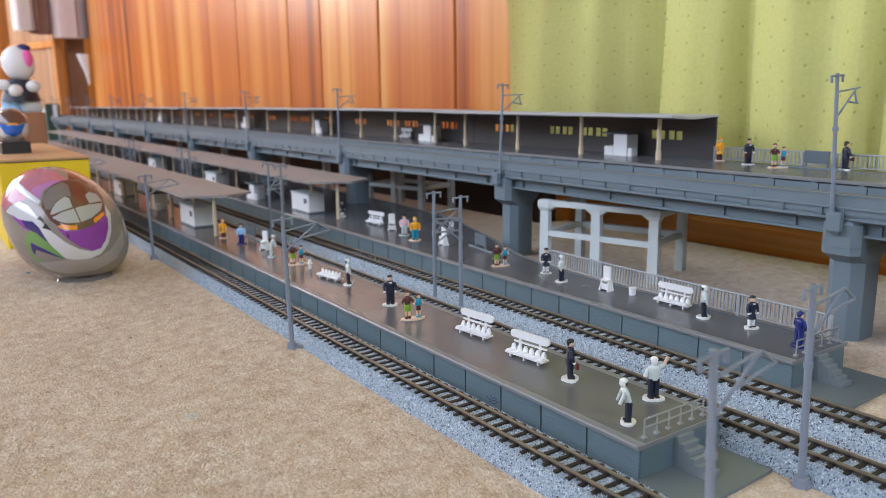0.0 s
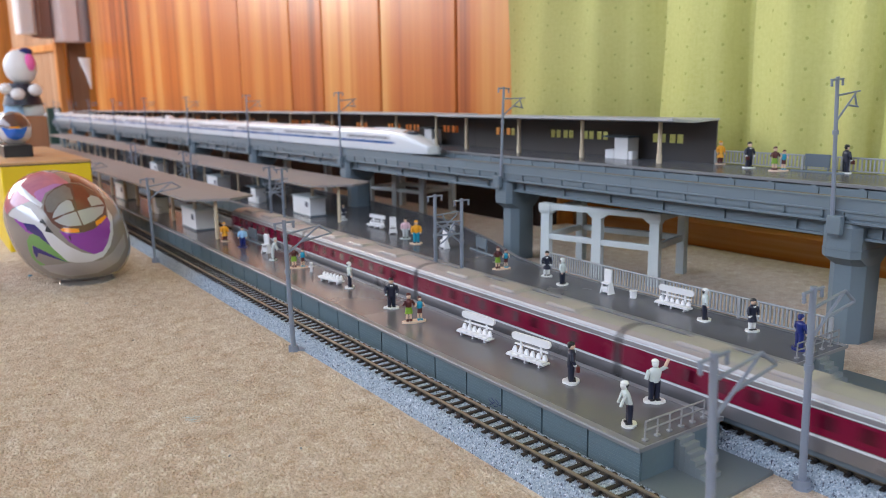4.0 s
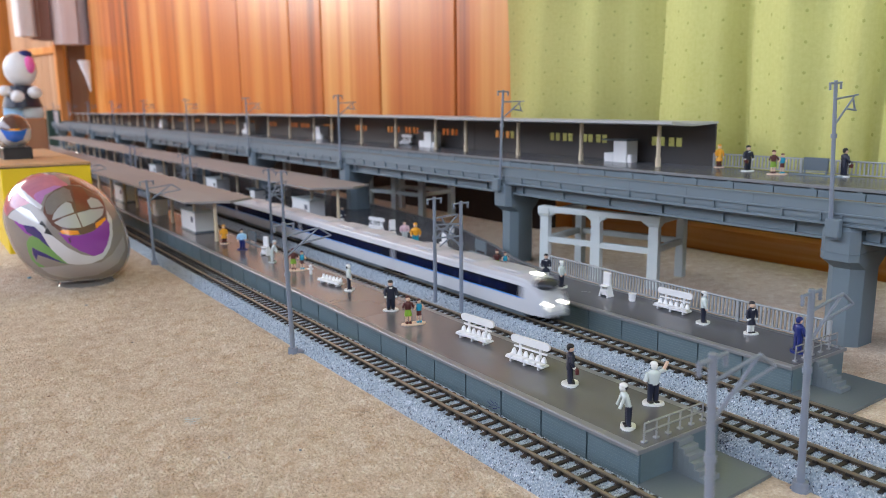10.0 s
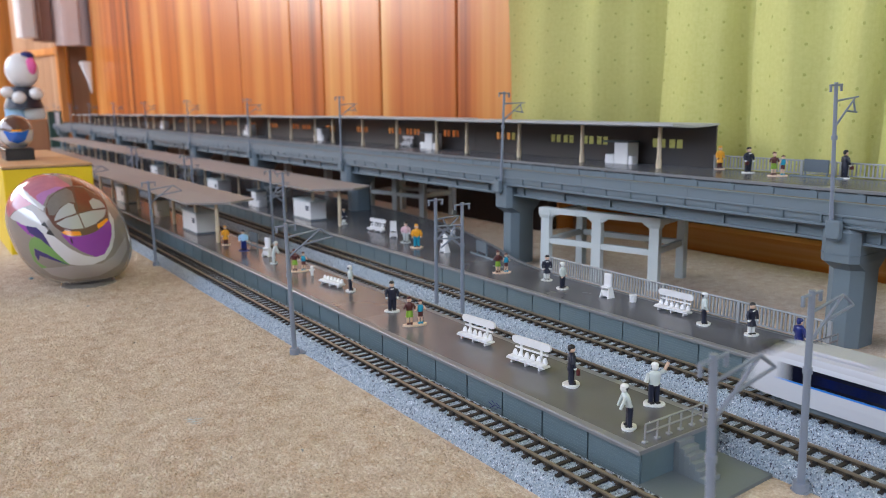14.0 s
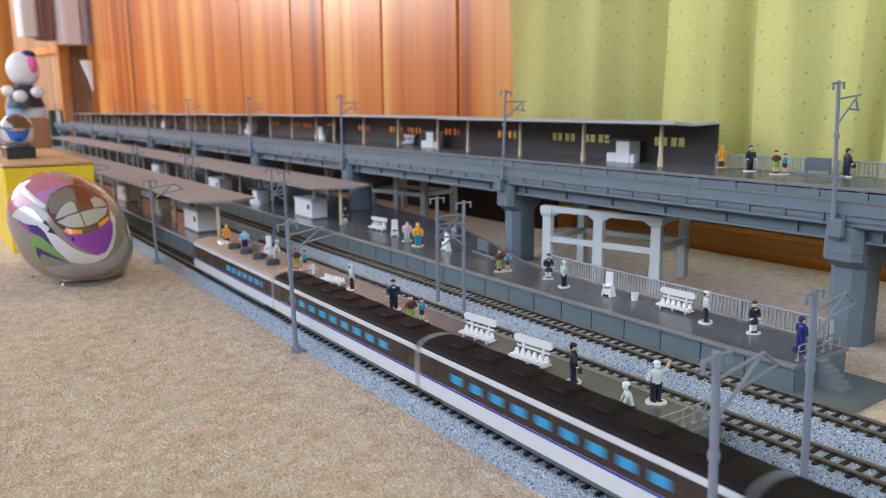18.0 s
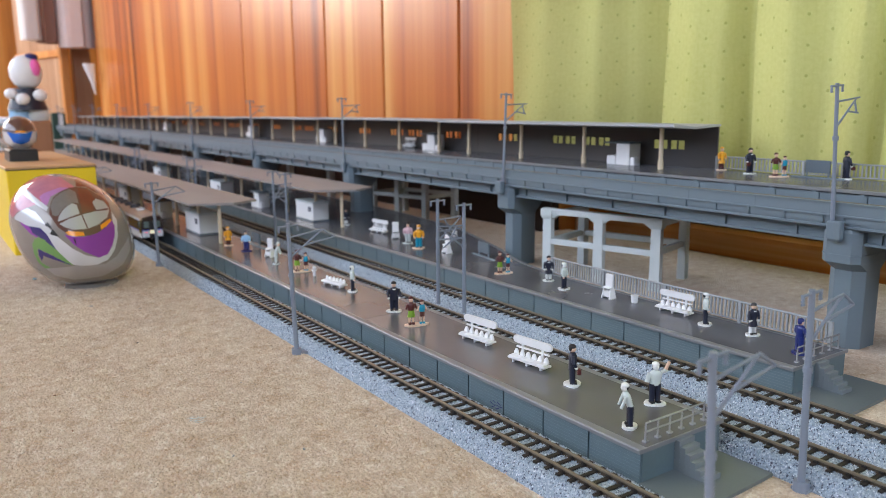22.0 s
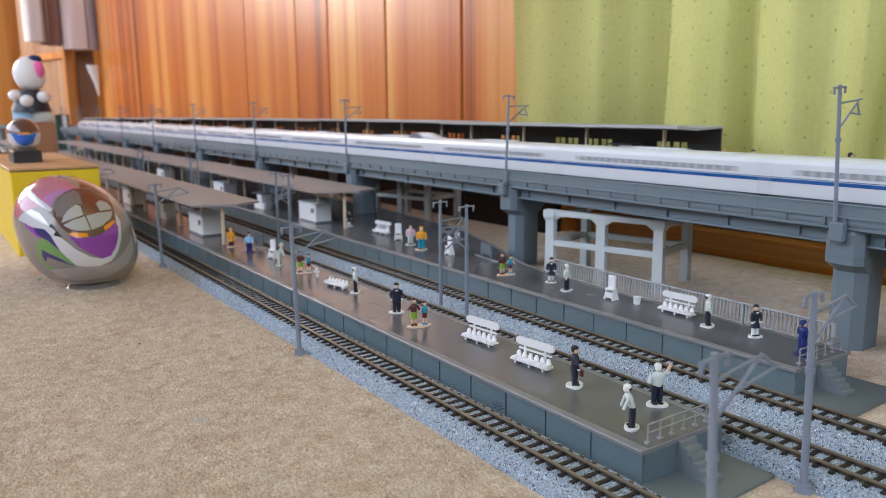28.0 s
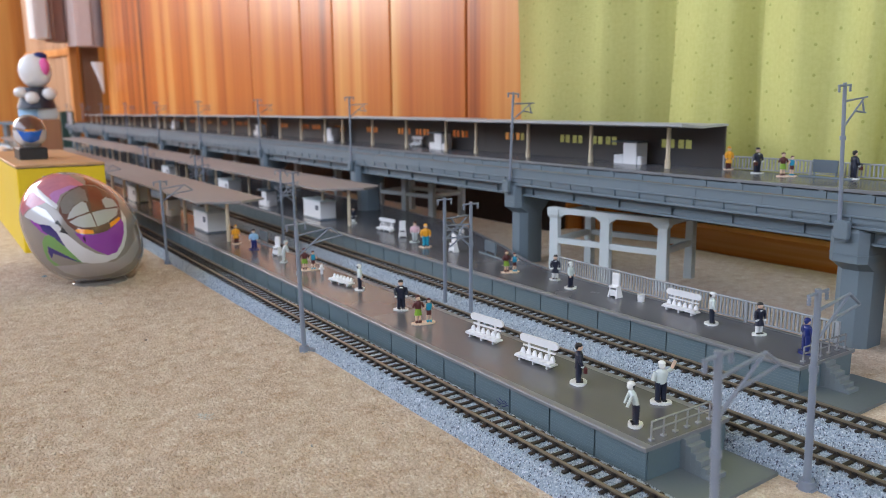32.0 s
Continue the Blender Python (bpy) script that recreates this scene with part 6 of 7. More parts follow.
def bench(sign=True):
    t = thing("bench", "white plastic platform bench with six seats" + (" and a signboard back" if sign else ""), "bench", group="platform benches")
    part("beam", Shape().box(-2.2 * mm, 2.2 * mm, -10.4 * mm, 10.4 * mm, 1.4 * mm, 2.1 * mm, WHITE, 0.2 * mm), t)
    for i in range(6):
        y = (-8.25 + 3.3 * i) * mm
        s = Shape()
        s.box(-2.3 * mm, 1.4 * mm, y - 1.5 * mm, y + 1.5 * mm, 2.1 * mm, 2.8 * mm, WHITE, 0.3 * mm)
        s.loft([[(a * mm, y + w * b * mm, z * mm) for a, w in ((0.9, -1), (1.7, -1), (1.7, 1), (0.9, 1))] for z, b in ((2.7, 1.3), (3.8, 1.0), (4.9, 0.35))], WHITE, True, True)
        part("seat", s, t)
    for y in (-7.6, 0, 7.6):
        part("leg", Shape().box(-1.8 * mm, 1.8 * mm, y * mm - 0.45 * mm, y * mm + 0.45 * mm, 0, 1.4 * mm, WHITE, 0.1 * mm), t)
    if sign:
        for y in (-5.5, 5.5):
            part("post", Shape().box(1.8 * mm, 2.5 * mm, y * mm - 0.5 * mm, y * mm + 0.5 * mm, 1.6 * mm, 8.0 * mm, WHITE), t)
        part("rail", Shape().box(1.9 * mm, 2.4 * mm, -9 * mm, 9 * mm, 5.4 * mm, 6.1 * mm, WHITE), t)
        ends = [(c, a) for c, a in [(1, q) for q in range(-90, 91, 30)] + [(-1, q) for q in range(90, 271, 30)]]
        out = [(c * 8.9 * mm + 1.7 * mm * math.cos(radians(a)), 9.0 * mm + 1.6 * mm * math.sin(radians(a))) for c, a in ends]
        s = Shape().loft([[(x, y, z) for y, z in out] for x in (1.6 * mm, 2.6 * mm)], WHITE, True, False)
        part("signboard", s, t)
    return t


bs, bn = bench(True), bench(False)
place(bs, pose(0.1985, 0.2625, PTOP, 0, 0, 6))
for x, y, a in ((0.1962, 0.2242, 6), (0.3086, 0.2416, 2), (0.3150, 0.5540, 8)):
    copy_thing(bs, pose(x, y, PTOP, 0, 0, a))
copy_thing(bs, pose(0.4385, 0.7000, UZ))
place(bn, pose(0.1960, 0.4000, PTOP, 0, 0, 10))


def vending():
    t = thing("drinking_fountain", "white plastic stand with a square opening", "stand", group="white stands")
    for sg in (-1, 1):
        leg_ = Shape().loft([[(x * mm, sg * y * mm, z * mm) for x, y in ((-a, w), (a, w), (a, w - 0.8), (-a, w - 0.8))] for z, a, w in ((0, 2.6, 3.3), (0.8, 2.4, 3.2), (6.4, 1.2, 2.6))], WHITE, True, False)
        part("side_leg", leg_, t)
    part("box", Shape().box(-2.0 * mm, 1.6 * mm, -2.3 * mm, 2.3 * mm, 0.9 * mm, 4.0 * mm, WHITE, 0.4 * mm), t)
    part("tray", Shape().box(-2.6 * mm, 1.0 * mm, -2.5 * mm, 2.5 * mm, 5.6 * mm, 6.4 * mm, WHITE, 0.3 * mm), t)
    part("back_panel", Shape().box(-0.2 * mm, 1.2 * mm, -2.6 * mm, 2.6 * mm, 6.2 * mm, 13.4 * mm, WHITE, 0.4 * mm), t)
    return t


vd = place(vending(), pose(0.3047, 0.2828, PTOP))
for x, y, z, a in ((0.3084, 0.4435, PTOP, 0), (0.1998, 0.5080, PTOP, 20), (0.3110, 0.5192, PTOP, 60)):
    copy_thing(vd, pose(x, y, z, 0, 0, a))


def bin_():
    t = thing("litter_bin", "small round white plastic litter bin", "bin", group="litter bins")
    part("drum", Shape().tube((0, 0, 0), (0, 0, 3.6 * mm), 1.75 * mm, WHITE, 16, 1.95 * mm), t)
    part("rim", Shape().tube((0, 0, 3.5 * mm), (0, 0, 4.0 * mm), 2.1 * mm, WHITE, 16), t)
    return t


bb = place(bin_(), pose(0.3085, 0.2677, PTOP))
copy_thing(bb, pose(0.3563, 0.5006, PTOP))


def signframe():
    t = thing("platform_sign", "dark grey flat sign on a long low rail", "sign", group="platform signs")
    part("rail", Shape().box(-0.7 * mm, 0.7 * mm, -16 * mm, 16 * mm, 0, 0.9 * mm, GREY, 0.2 * mm), t)
    for y in (-6.5, 6.5):
        part("post", Shape().box(-0.4 * mm, 0.4 * mm, y * mm - 0.4 * mm, y * mm + 0.4 * mm, 0.5 * mm, 10 * mm, GREY), t)
    part("board", Shape().box(-0.6 * mm, 0.6 * mm, -7.5 * mm, 7.5 * mm, 3.2 * mm, 10.6 * mm, GREYDK, 0.2 * mm), t)
    return t


sf = place(signframe(), pose(0.4330, 0.2420, UZ))
copy_thing(sf, pose(0.3200, 0.4150, PTOP, 0, 0, -8))
copy_thing(sf, pose(0.2080, 0.5550, PTOP))


def kiosk():
    t = thing("kiosk", "white plastic stair head and counter block", "kiosk", group="platform kiosks")
    part("body", Shape().box(-6 * mm, 6 * mm, 0, 13 * mm, 0, 15.4 * mm, WHITE, 0.4 * mm), t)
    part("counter", Shape().box(-6 * mm, 6 * mm, 13.05 * mm, 22 * mm, 0, 6.4 * mm, WHITE, 0.4 * mm), t)
    part("shelf", Shape().box(-3 * mm, 3 * mm, 13.05 * mm, 15.5 * mm, 6.4 * mm, 10.5 * mm, PALE, 0.3 * mm), t)
    part("roof", Shape().box(-6.6 * mm, 6.6 * mm, -0.6 * mm, 25 * mm, 15.45 * mm, 16.4 * mm, GREYDK, 0.3 * mm), t, "dark grey flat roof")
    part("box", Shape().box(-5.5 * mm, -1 * mm, -4.2 * mm, -0.1 * mm, 0, 6.0 * mm, WHITE, 0.6 * mm), t)
    return t


kk_ = place(kiosk(), pose(0.4320, 0.3800, UZ))
for x, y, z in ((0.4320, 0.6330, UZ), (0.4320, 1.1300, UZ), (0.4320, 0.8810, UZ), (0.4320, 1.6, UZ), (0.1960, 0.7600, PTOP), (0.3000, 0.7700, PTOP)):
    copy_thing(kk_, pose(x, y, z))

def stair_house():
    t = thing("stair_house", "white plastic stair head under the canopy", "stair head", group="stair heads")
    part("body", Shape().box(-8 * mm, 8 * mm, -19 * mm, 19 * mm, 0.6 * mm, 17 * mm, WHITE, 0.5 * mm), t)
    part("plinth", Shape().box(-8.6 * mm, 8.6 * mm, -19.6 * mm, 19.6 * mm, 0, 1.4 * mm, GREYDK, 0.2 * mm), t)
    part("window", Shape().box(-8.3 * mm, -7.9 * mm, -15 * mm, -9 * mm, 9 * mm, 13.5 * mm, GREYWIN), t)
    part("roof", Shape().box(-8.8 * mm, 8.8 * mm, -20 * mm, 20 * mm, 17 * mm, 18 * mm, PALE, 0.3 * mm), t)
    return t


sh_ = place(stair_house(), pose(0.1960, 0.6500, PTOP))
for x, y in ((0.3040, 0.6600), (0.1960, 0.9050), (0.3040, 0.9150), (0.1960, 1.1700), (0.3040, 1.1800)):
    copy_thing(sh_, pose(x, y, PTOP))

# spare lattice pier under the viaduct, turned a little from the line
lt = thing("lattice_pier", "pale grey plastic open frame pier standing spare", "pier", pose(0.3665, 0.3495, 0, 0, 0, 15.6))
LW, LD = 43.0 * mm, 46.0 * mm


def lattice_leg(y, w, front):
    """Upright of an H section: two flanges and a web between them."""
    x = 0.0 if front else LD
    d = 2.3 * mm if front else 3.2 * mm
    q = Shape().loft([[(x + a * d, y + b * w * e * mm, z * mm) for a, b in ((-1, -1), (1, -1), (1, 1), (-1, 1))] for z, e in ((0, 1.06), (43.4, 0.94))], PALE, True, False)
    part("leg", q, lt)


for y, w in ((-LW + 3.2 * mm, 3.3), (0.5 * mm, 3.4), (LW - 3.2 * mm, 3.3)):
    lattice_leg(y, w, True)
for y in (-LW + 4.5 * mm, LW - 4.5 * mm):
    lattice_leg(y, 2.6, False)
    part("side_beam", Shape().box(2.4 * mm, LD - 3.3 * mm, y - 1.6 * mm, y + 1.6 * mm, 22.6 * mm, 26.6 * mm, PALE, 0.3 * mm), lt)
    part("side_beam", Shape().box(2.4 * mm, LD - 3.3 * mm, y - 1.6 * mm, y + 1.6 * mm, 40.6 * mm, 44.4 * mm, PALE, 0.3 * mm), lt)
part("top_beam", Shape().box(-2.9 * mm, 2.9 * mm, -LW + 4 * mm, LW - 4 * mm, 43.3 * mm, 47.0 * mm, PALE, 0.4 * mm), lt)
part("top_beam", Shape().box(LD - 3 * mm, LD + 3 * mm, -LW + 4 * mm, LW - 4 * mm, 43.5 * mm, 47.0 * mm, PALE, 0.4 * mm), lt)
part("cross_beam", Shape().box(-1.7 * mm, 1.7 * mm, -LW + 6 * mm, LW - 6 * mm, 22.4 * mm, 26.2 * mm, PALE, 0.3 * mm), lt)
part("cross_beam", Shape().box(LD - 2 * mm, LD + 2 * mm, -LW + 7 * mm, LW - 7 * mm, 22.4 * mm, 26.2 * mm, PALE, 0.3 * mm), lt)
for sg in (-1, 1):
    cap_ = Shape().loft([[(a * 3.5 * mm * e, sg * (LW - 3.0 * mm) + b * 4.3 * mm * e, z * mm) for a, b in ((-1, -1), (1, -1), (1, 1), (-1, 1))] for z, e in ((40.2, 0.78), (42.4, 1.0), (46.6, 1.0), (47.2, 0.9))], PALE, True, False)
    part("leg_cap", cap_, lt)
for yc, sg in ((-LW + 7.2 * mm, 1), (-2.8 * mm, -1), (3.8 * mm, 1), (LW - 7.2 * mm, -1)):
    q = [(yc, 43.5 * mm), (yc + sg * 5.0 * mm, 43.5 * mm), (yc, 40.0 * mm)]
    part("gusset", Shape().loft([[(x, y, z) for y, z in q] for x in (-2.0 * mm, 2.0 * mm)], PALE, True, False), lt)

copy_thing(lt, pose(0.4180, 0.6900, 0, 0, 0, 12))

# ---- toys and box ----
PURPLE = mat("violet_toy_paint", (0.28, 0.06, 0.36), 0.18, 0, 0.05, 40, 900, coat=0.5)
# Grey of the reflection painted on the toy's windscreen.
TOYGLARE = mat("painted_window_glare", (0.20, 0.18, 0.165), 0.1, 0, 0.2, 60, 400, coat=0.5)
TOYRUST = mat("rust_brown_toy_window", (0.17, 0.055, 0.035), 0.1, 0, 0.2, 60, 400, coat=0.5)
TOYSILVER = mat("dull_silver_toy_plastic", (0.40, 0.38, 0.38), 0.2, 0.15, 0.08, 40, 400, coat=0.5)
TOYGREY = mat("warm_grey_toy_plastic", (0.25, 0.225, 0.205), 0.15, 0, 0.06, 40, 900, coat=0.6)
TOYRED = mat("rosy_toy_print", (0.50, 0.17, 0.20), 0.15, 0, 0.3, 70, 300, tone=(0.24, 0.09, 0.17), coat=0.6)
TOYLILAC = mat("lilac_toy_print", (0.46, 0.20, 0.44), 0.15, 0, 0.2, 60, 300, coat=0.6)
TOYBROWN = mat("brown_toy_window", (0.13, 0.065, 0.05), 0.1, 0, 0.1, 40, 900, coat=0.6)
TOYGREEN = mat("leaf_green_toy_paint", (0.16, 0.33, 0.10), 0.2, 0, 0.05, 40, 900, coat=0.5)
TOYNAVY = mat("indigo_toy_paint", (0.04, 0.03, 0.16), 0.2, 0, 0.05, 40, 900, coat=0.5)
TOYWHITE = mat("silver_white_toy_plastic", (0.66, 0.67, 0.70), 0.15, 0.1, 0.05, 40, 900, coat=0.6)
TOYORANGE = mat("orange_toy_lamp", (0.85, 0.30, 0.02), 0.25, 0, 0.05, 40, 900)
TOYPANE = mat("grey_toy_pane", (0.42, 0.42, 0.42), 0.2, 0, 0.05, 40, 900)
YELLOW = mat("yellow_box_card", (0.78, 0.56, 0.01), 0.4, 0, 0.06, 12, 400)
BOXTOP = mat("printed_box_lid", (0.58, 0.30, 0.12), 0.45, 0, 0.3, 60, 300, tone=(0.30, 0.22, 0.13))


def in_poly(x, y, poly):
    hit, j = False, len(poly) - 1
    for i in range(len(poly)):
        (xi, yi), (xj, yj) = poly[i], poly[j]
        if (yi > y) != (yj > y) and x < (xj - xi) * (y - yi) / (yj - yi) + xi:
            hit = not hit
        j = i
    return hit


def nose_toy(name, label, k, prints, at, slant=0.0):
    """Rounded bullet-nose container facing -y, its paintwork laid on by outlines in the front view (-1 to 1)."""
    t = thing(name, label, "toy", at)
    R, H, D = 36 * k * mm, 37.5 * k * mm, 66 * k * mm
    w_of = lambda u: math.sin(math.pi * u) ** 0.62 if 0 < u < 1 else 0.012
    boxes_ = [(p, q, min(a for a, b in p), max(a for a, b in p), min(b for a, b in p), max(b for a, b in p)) for p, q in prints]
    s = Shape()
    n, m = (180, 320) if k > 0.8 else (100, 160)
    nf = n - 25
    rings, flat = [], []
    for j in range(n + 1):
        # even steps across the front, coarser behind
        u = math.asin(max(0.012, j / nf) ** (1 / 0.62)) / math.pi if j <= nf else 0.5 + 0.5 * (j - nf) / 25
        w = w_of(u)
        c = [(w * math.cos(2 * math.pi * i / m), w * math.sin(2 * math.pi * i / m)) for i in range(m)]
        rings.append([(slant * (H * (b if b > 0 else -abs(b / w) ** 0.80 * w ** 0.6)) + R * (a if b > 0 else math.copysign(abs(a / w) ** 0.72 * w, a)), -D * 0.55 + D * 1.5 * u, H + H * (b if b > 0 else -abs(b / w) ** 0.80 * w ** 0.6)) for a, b in c])
        flat.append((u, [(p[0] / R, (p[2] - H) / H) for p in rings[-1]]))
    for j in range(n):
        groups = {}
        for i in range(m):
            i2 = (i + 1) % m
            fx = (flat[j][1][i][0] + flat[j][1][i2][0] + flat[j + 1][1][i][0] + flat[j + 1][1][i2][0]) / 4
            fz = (flat[j][1][i][1] + flat[j][1][i2][1] + flat[j + 1][1][i][1] + flat[j + 1][1][i2][1]) / 4
            mt = TOYGREY
            if flat[j][0] < 0.5:
                for poly, pm, bx0, bx1, bz0, bz1 in boxes_:
                    if bx0 < fx < bx1 and bz0 < fz < bz1 and in_poly(fx, fz, poly):
                        mt = pm
            groups.setdefault(mt, []).append((i, i2))
        for mt, lst in groups.items():
            s.add(rings[j] + rings[j + 1], [(a, b, m + b, m + a) for a, b in lst], mt, True)
    me = s.mesh("shell")
    bm = bmesh.new()
    bm.from_mesh(me)
    bmesh.ops.remove_doubles(bm, verts=bm.verts, dist=1e-7)
    loose = [v for v in bm.verts if not v.link_faces]
    bmesh.ops.delete(bm, geom=loose, context="VERTS")
    bmesh.ops.recalc_face_normals(bm, faces=bm.faces)
    bm.to_mesh(me)
    bm.free()
    part("shell", me, t, "glossy printed plastic shell")
    part("foot", Shape().tube((-slant * H, D * 0.1, 0), (-slant * H, D * 0.1, 3 * mm * k), R * 0.5, TOYGREY, 24, R * 0.42), t)
    return t


GV = lambda *q: [((232 + (a - 232) * 0.95 - 342) / 312, (358 - 85 - (b - 85) * 0.93) / 297) for a, b in q]
RUST = GV((385, 85), (450, 95), (520, 150), (555, 220), (562, 265), (500, 170), (440, 128), (385, 118))
PV = lambda *q: GV(*[((a - 88) * 3.01 + 232, (b - 333) * 2.93 + 120) for a, b in q])
HOOD = PV((26, 386), (36, 374), (52, 366), (66, 372), (76, 386), (86, 400), (101, 417), (122, 437), (146, 453), (166, 460), (181, 456), (192, 440), (198, 410), (199, 384), (207, 400), (205, 430), (197, 452), (182, 468), (162, 473), (135, 472), (112, 466), (98, 448), (82, 427), (66, 405), (48, 396))
ROSE = PV((16, 372), (22, 352), (38, 332), (58, 318), (85, 312), (112, 316), (133, 330), (140, 338), (112, 337), (94, 345), (84, 362), (70, 358), (50, 366), (34, 374), (24, 386))
LILAC = PV((74, 346), (84, 340), (110, 332), (132, 334), (112, 338), (94, 346), (85, 362), (78, 356))
CREST = PV((28, 330), (36, 324), (48, 330), (66, 346), (88, 364), (84, 370), (60, 354), (42, 340))
BELLY = GV((185, 548), (260, 535), (330, 524), (430, 527), (500, 535), (570, 505), (650, 425), (655, 500), (600, 570), (480, 612), (330, 620), (230, 590))
FLANK = GV((60, 258), (100, 275), (130, 305), (150, 335), (168, 372), (130, 352), (85, 305))
INDIGO = GV((122, 308), (180, 314), (210, 346), (238, 405), (258, 442), (215, 402), (170, 364), (140, 346))
LEAF = GV((130, 405), (145, 378), (162, 364), (190, 374), (250, 430), (330, 520), (290, 512), (225, 462), (155, 428), (152, 470), (165, 510), (212, 542), (180, 548), (145, 505), (132, 455))
DASH = GV((156, 430), (225, 464), (325, 520), (240, 490), (182, 470), (170, 502), (158, 470))
MARK1, MARK2 = GV((203, 300), (222, 283), (243, 318)), GV((225, 347), (243, 318), (271, 360))
CHIN = GV((298, 346), (340, 360), (400, 367), (480, 356), (530, 330), (557, 308), (572, 340), (568, 390), (550, 440), (518, 484), (470, 492), (400, 452), (340, 402))
SCREEN = GV((232, 245), (240, 200), (258, 168), (300, 137), (345, 122), (385, 120), (440, 132), (500, 172), (540, 220), (560, 270), (558, 310), (520, 338), (480, 357), (430, 366), (370, 362), (310, 342), (270, 308))
# GLARE and FLARE paint reflections onto the toy's windscreen.
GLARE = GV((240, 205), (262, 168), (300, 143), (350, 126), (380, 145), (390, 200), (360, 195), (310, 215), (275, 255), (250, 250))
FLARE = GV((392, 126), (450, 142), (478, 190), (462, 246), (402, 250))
PANE1, PANE2 = GV((272, 282), (283, 252), (310, 220), (355, 197), (378, 206), (388, 250), (330, 264)), GV((281, 294), (330, 270), (396, 258), (418, 329), (350, 326), (308, 312))
PANE3, PANE4 = GV((402, 256), (470, 249), (552, 255), (538, 288), (485, 316), (426, 329)), GV((463, 202), (488, 190), (528, 210), (552, 245), (480, 243))
LAMP1, LAMP2 = GV((305, 337), (322, 331), (398, 343), (403, 362), (350, 360), (318, 350)), GV((492, 322), (550, 298), (557, 312), (525, 334), (494, 346))
PRINTS = [(ROSE, TOYRED), (LILAC, TOYLILAC), (RUST, TOYRUST), (BELLY, TOYSILVER), (FLANK, PURPLE), (HOOD, TOYWHITE), (CREST, TOYWHITE), (INDIGO, TOYNAVY), (LEAF, TOYGREEN), (DASH, TOYNAVY), (MARK1, BLACK), (MARK2, BLACK), (CHIN, PURPLE), (SCREEN, TOYBROWN), (GLARE, TOYGLARE), (FLARE, TOYRUST), (PANE1, TOYPANE), (PANE2, TOYPANE), (PANE3, TOYPANE), (PANE4, TOYPANE), (LAMP1, TOYORANGE), (LAMP2, TOYORANGE)]
TOYBLUE = mat("bright_blue_toy_paint", (0.02, 0.14, 0.60), 0.15, 0, 0.05, 40, 900, coat=0.5)
LOWER = [(-0.98, 0.1), (-0.5, 0.0), (0.5, 0.0), (0.98, 0.1), (0.9, -0.5), (0.4, -0.95), (-0.4, -0.95), (-0.9, -0.5)]
WEDGE = [(-0.75, 0.10), (-0.35, -0.02), (0.35, -0.02), (0.75, 0.10), (0.45, -0.55), (0.0, -0.72), (-0.45, -0.55)]
VISOR = [(-0.80, 0.15), (-0.70, 0.70), (0.0, 0.92), (0.70, 0.70), (0.80, 0.15), (0.0, 0.02)]
GLINT = [(-0.3, 0.12), (0.3, 0.12), (0.25, 0.02), (-0.25, 0.02)]
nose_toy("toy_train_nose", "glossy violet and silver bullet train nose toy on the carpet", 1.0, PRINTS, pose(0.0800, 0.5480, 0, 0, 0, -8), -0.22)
bx = thing("cardboard_box", "yellow cardboard box lying on the carpet", "box", pose(0.0, 0, 0))
part("carton", Shape().box(0.0585, 0.1250, 0.700, 0.95, 0, 69.5 * mm, YELLOW, 0.8 * mm), bx)
part("lid", Shape().box(0.0580, 0.1255, 0.7010, 0.9505, 69.55 * mm, 71.5 * mm, BOXTOP, 0.5 * mm), bx, "printed lid")
part("seam", Shape().box(0.0580, 0.1258, 0.6996, 0.9510, 69.0 * mm, 69.5 * mm, BLACK), bx)
nose_toy("toy_train_nose", "glossy blue and silver bullet train nose toy on the box", 0.39, [(LOWER, TOYWHITE), (WEDGE, TOYBLUE), (VISOR, TOYBROWN), (GLINT, TOYORANGE)], pose(0.0805, 0.7900, 82.0 * mm, 0, 0, -4))
st_ = Shape().box(0.0690, 0.0920, 0.7760, 0.8200, 71.5 * mm, 82.0 * mm, BLACK, 1 * mm)
solid("display_base", st_, "black plastic block on the yellow box", "stand")
dl = Shape()
PLUSHPINK = mat("pink_plush", (0.85, 0.16, 0.45), 0.8)
dl.tube((-12 * mm, 0, 0), (-12 * mm, 0, 21 * mm), 17 * mm, SKYBLUE, 20, 16 * mm)
dl.ball((10 * mm, -14 * mm, 8 * mm), 15 * mm, 6 * mm, 13 * mm, PALE, 16, 10)
dl.tube((-2 * mm, 0, 16 * mm), (-2 * mm, 0, 48 * mm), 28 * mm, NAVYDK, 20, 18 * mm)
dl.ball((-10 * mm, -22 * mm, 32 * mm), 10 * mm, 9 * mm, 9 * mm, WHITE, 14, 8)
dl.ball((-24 * mm, -12 * mm, 40 * mm), 9 * mm, 9 * mm, 8 * mm, WHITE, 12, 8)
dl.ball((14 * mm, -20 * mm, 38 * mm), 10 * mm, 9 * mm, 9 * mm, WHITE, 12, 8)
dl.ball((0, 0, 72 * mm), 23 * mm, 21 * mm, 26 * mm, WHITE, 18, 12)
dl.ball((11 * mm, -14 * mm, 78 * mm), 8 * mm, 9 * mm, 13 * mm, PLUSHPINK, 12, 8)
dl.ball((8 * mm, -6 * mm, 94 * mm), 10 * mm, 8 * mm, 6 * mm, NAVY, 12, 8)
solid("plush_doll", dl, "plain white doll with a pink patch in dark clothes", "doll", pose(0.1535, 1.3300, 0.100))
solid("crate", Shape().box(0.122, 0.178, 1.30, 1.36, 0, 0.100, DARKWOOD, 2 * mm), "brown wooden block carrying the doll", "crate")

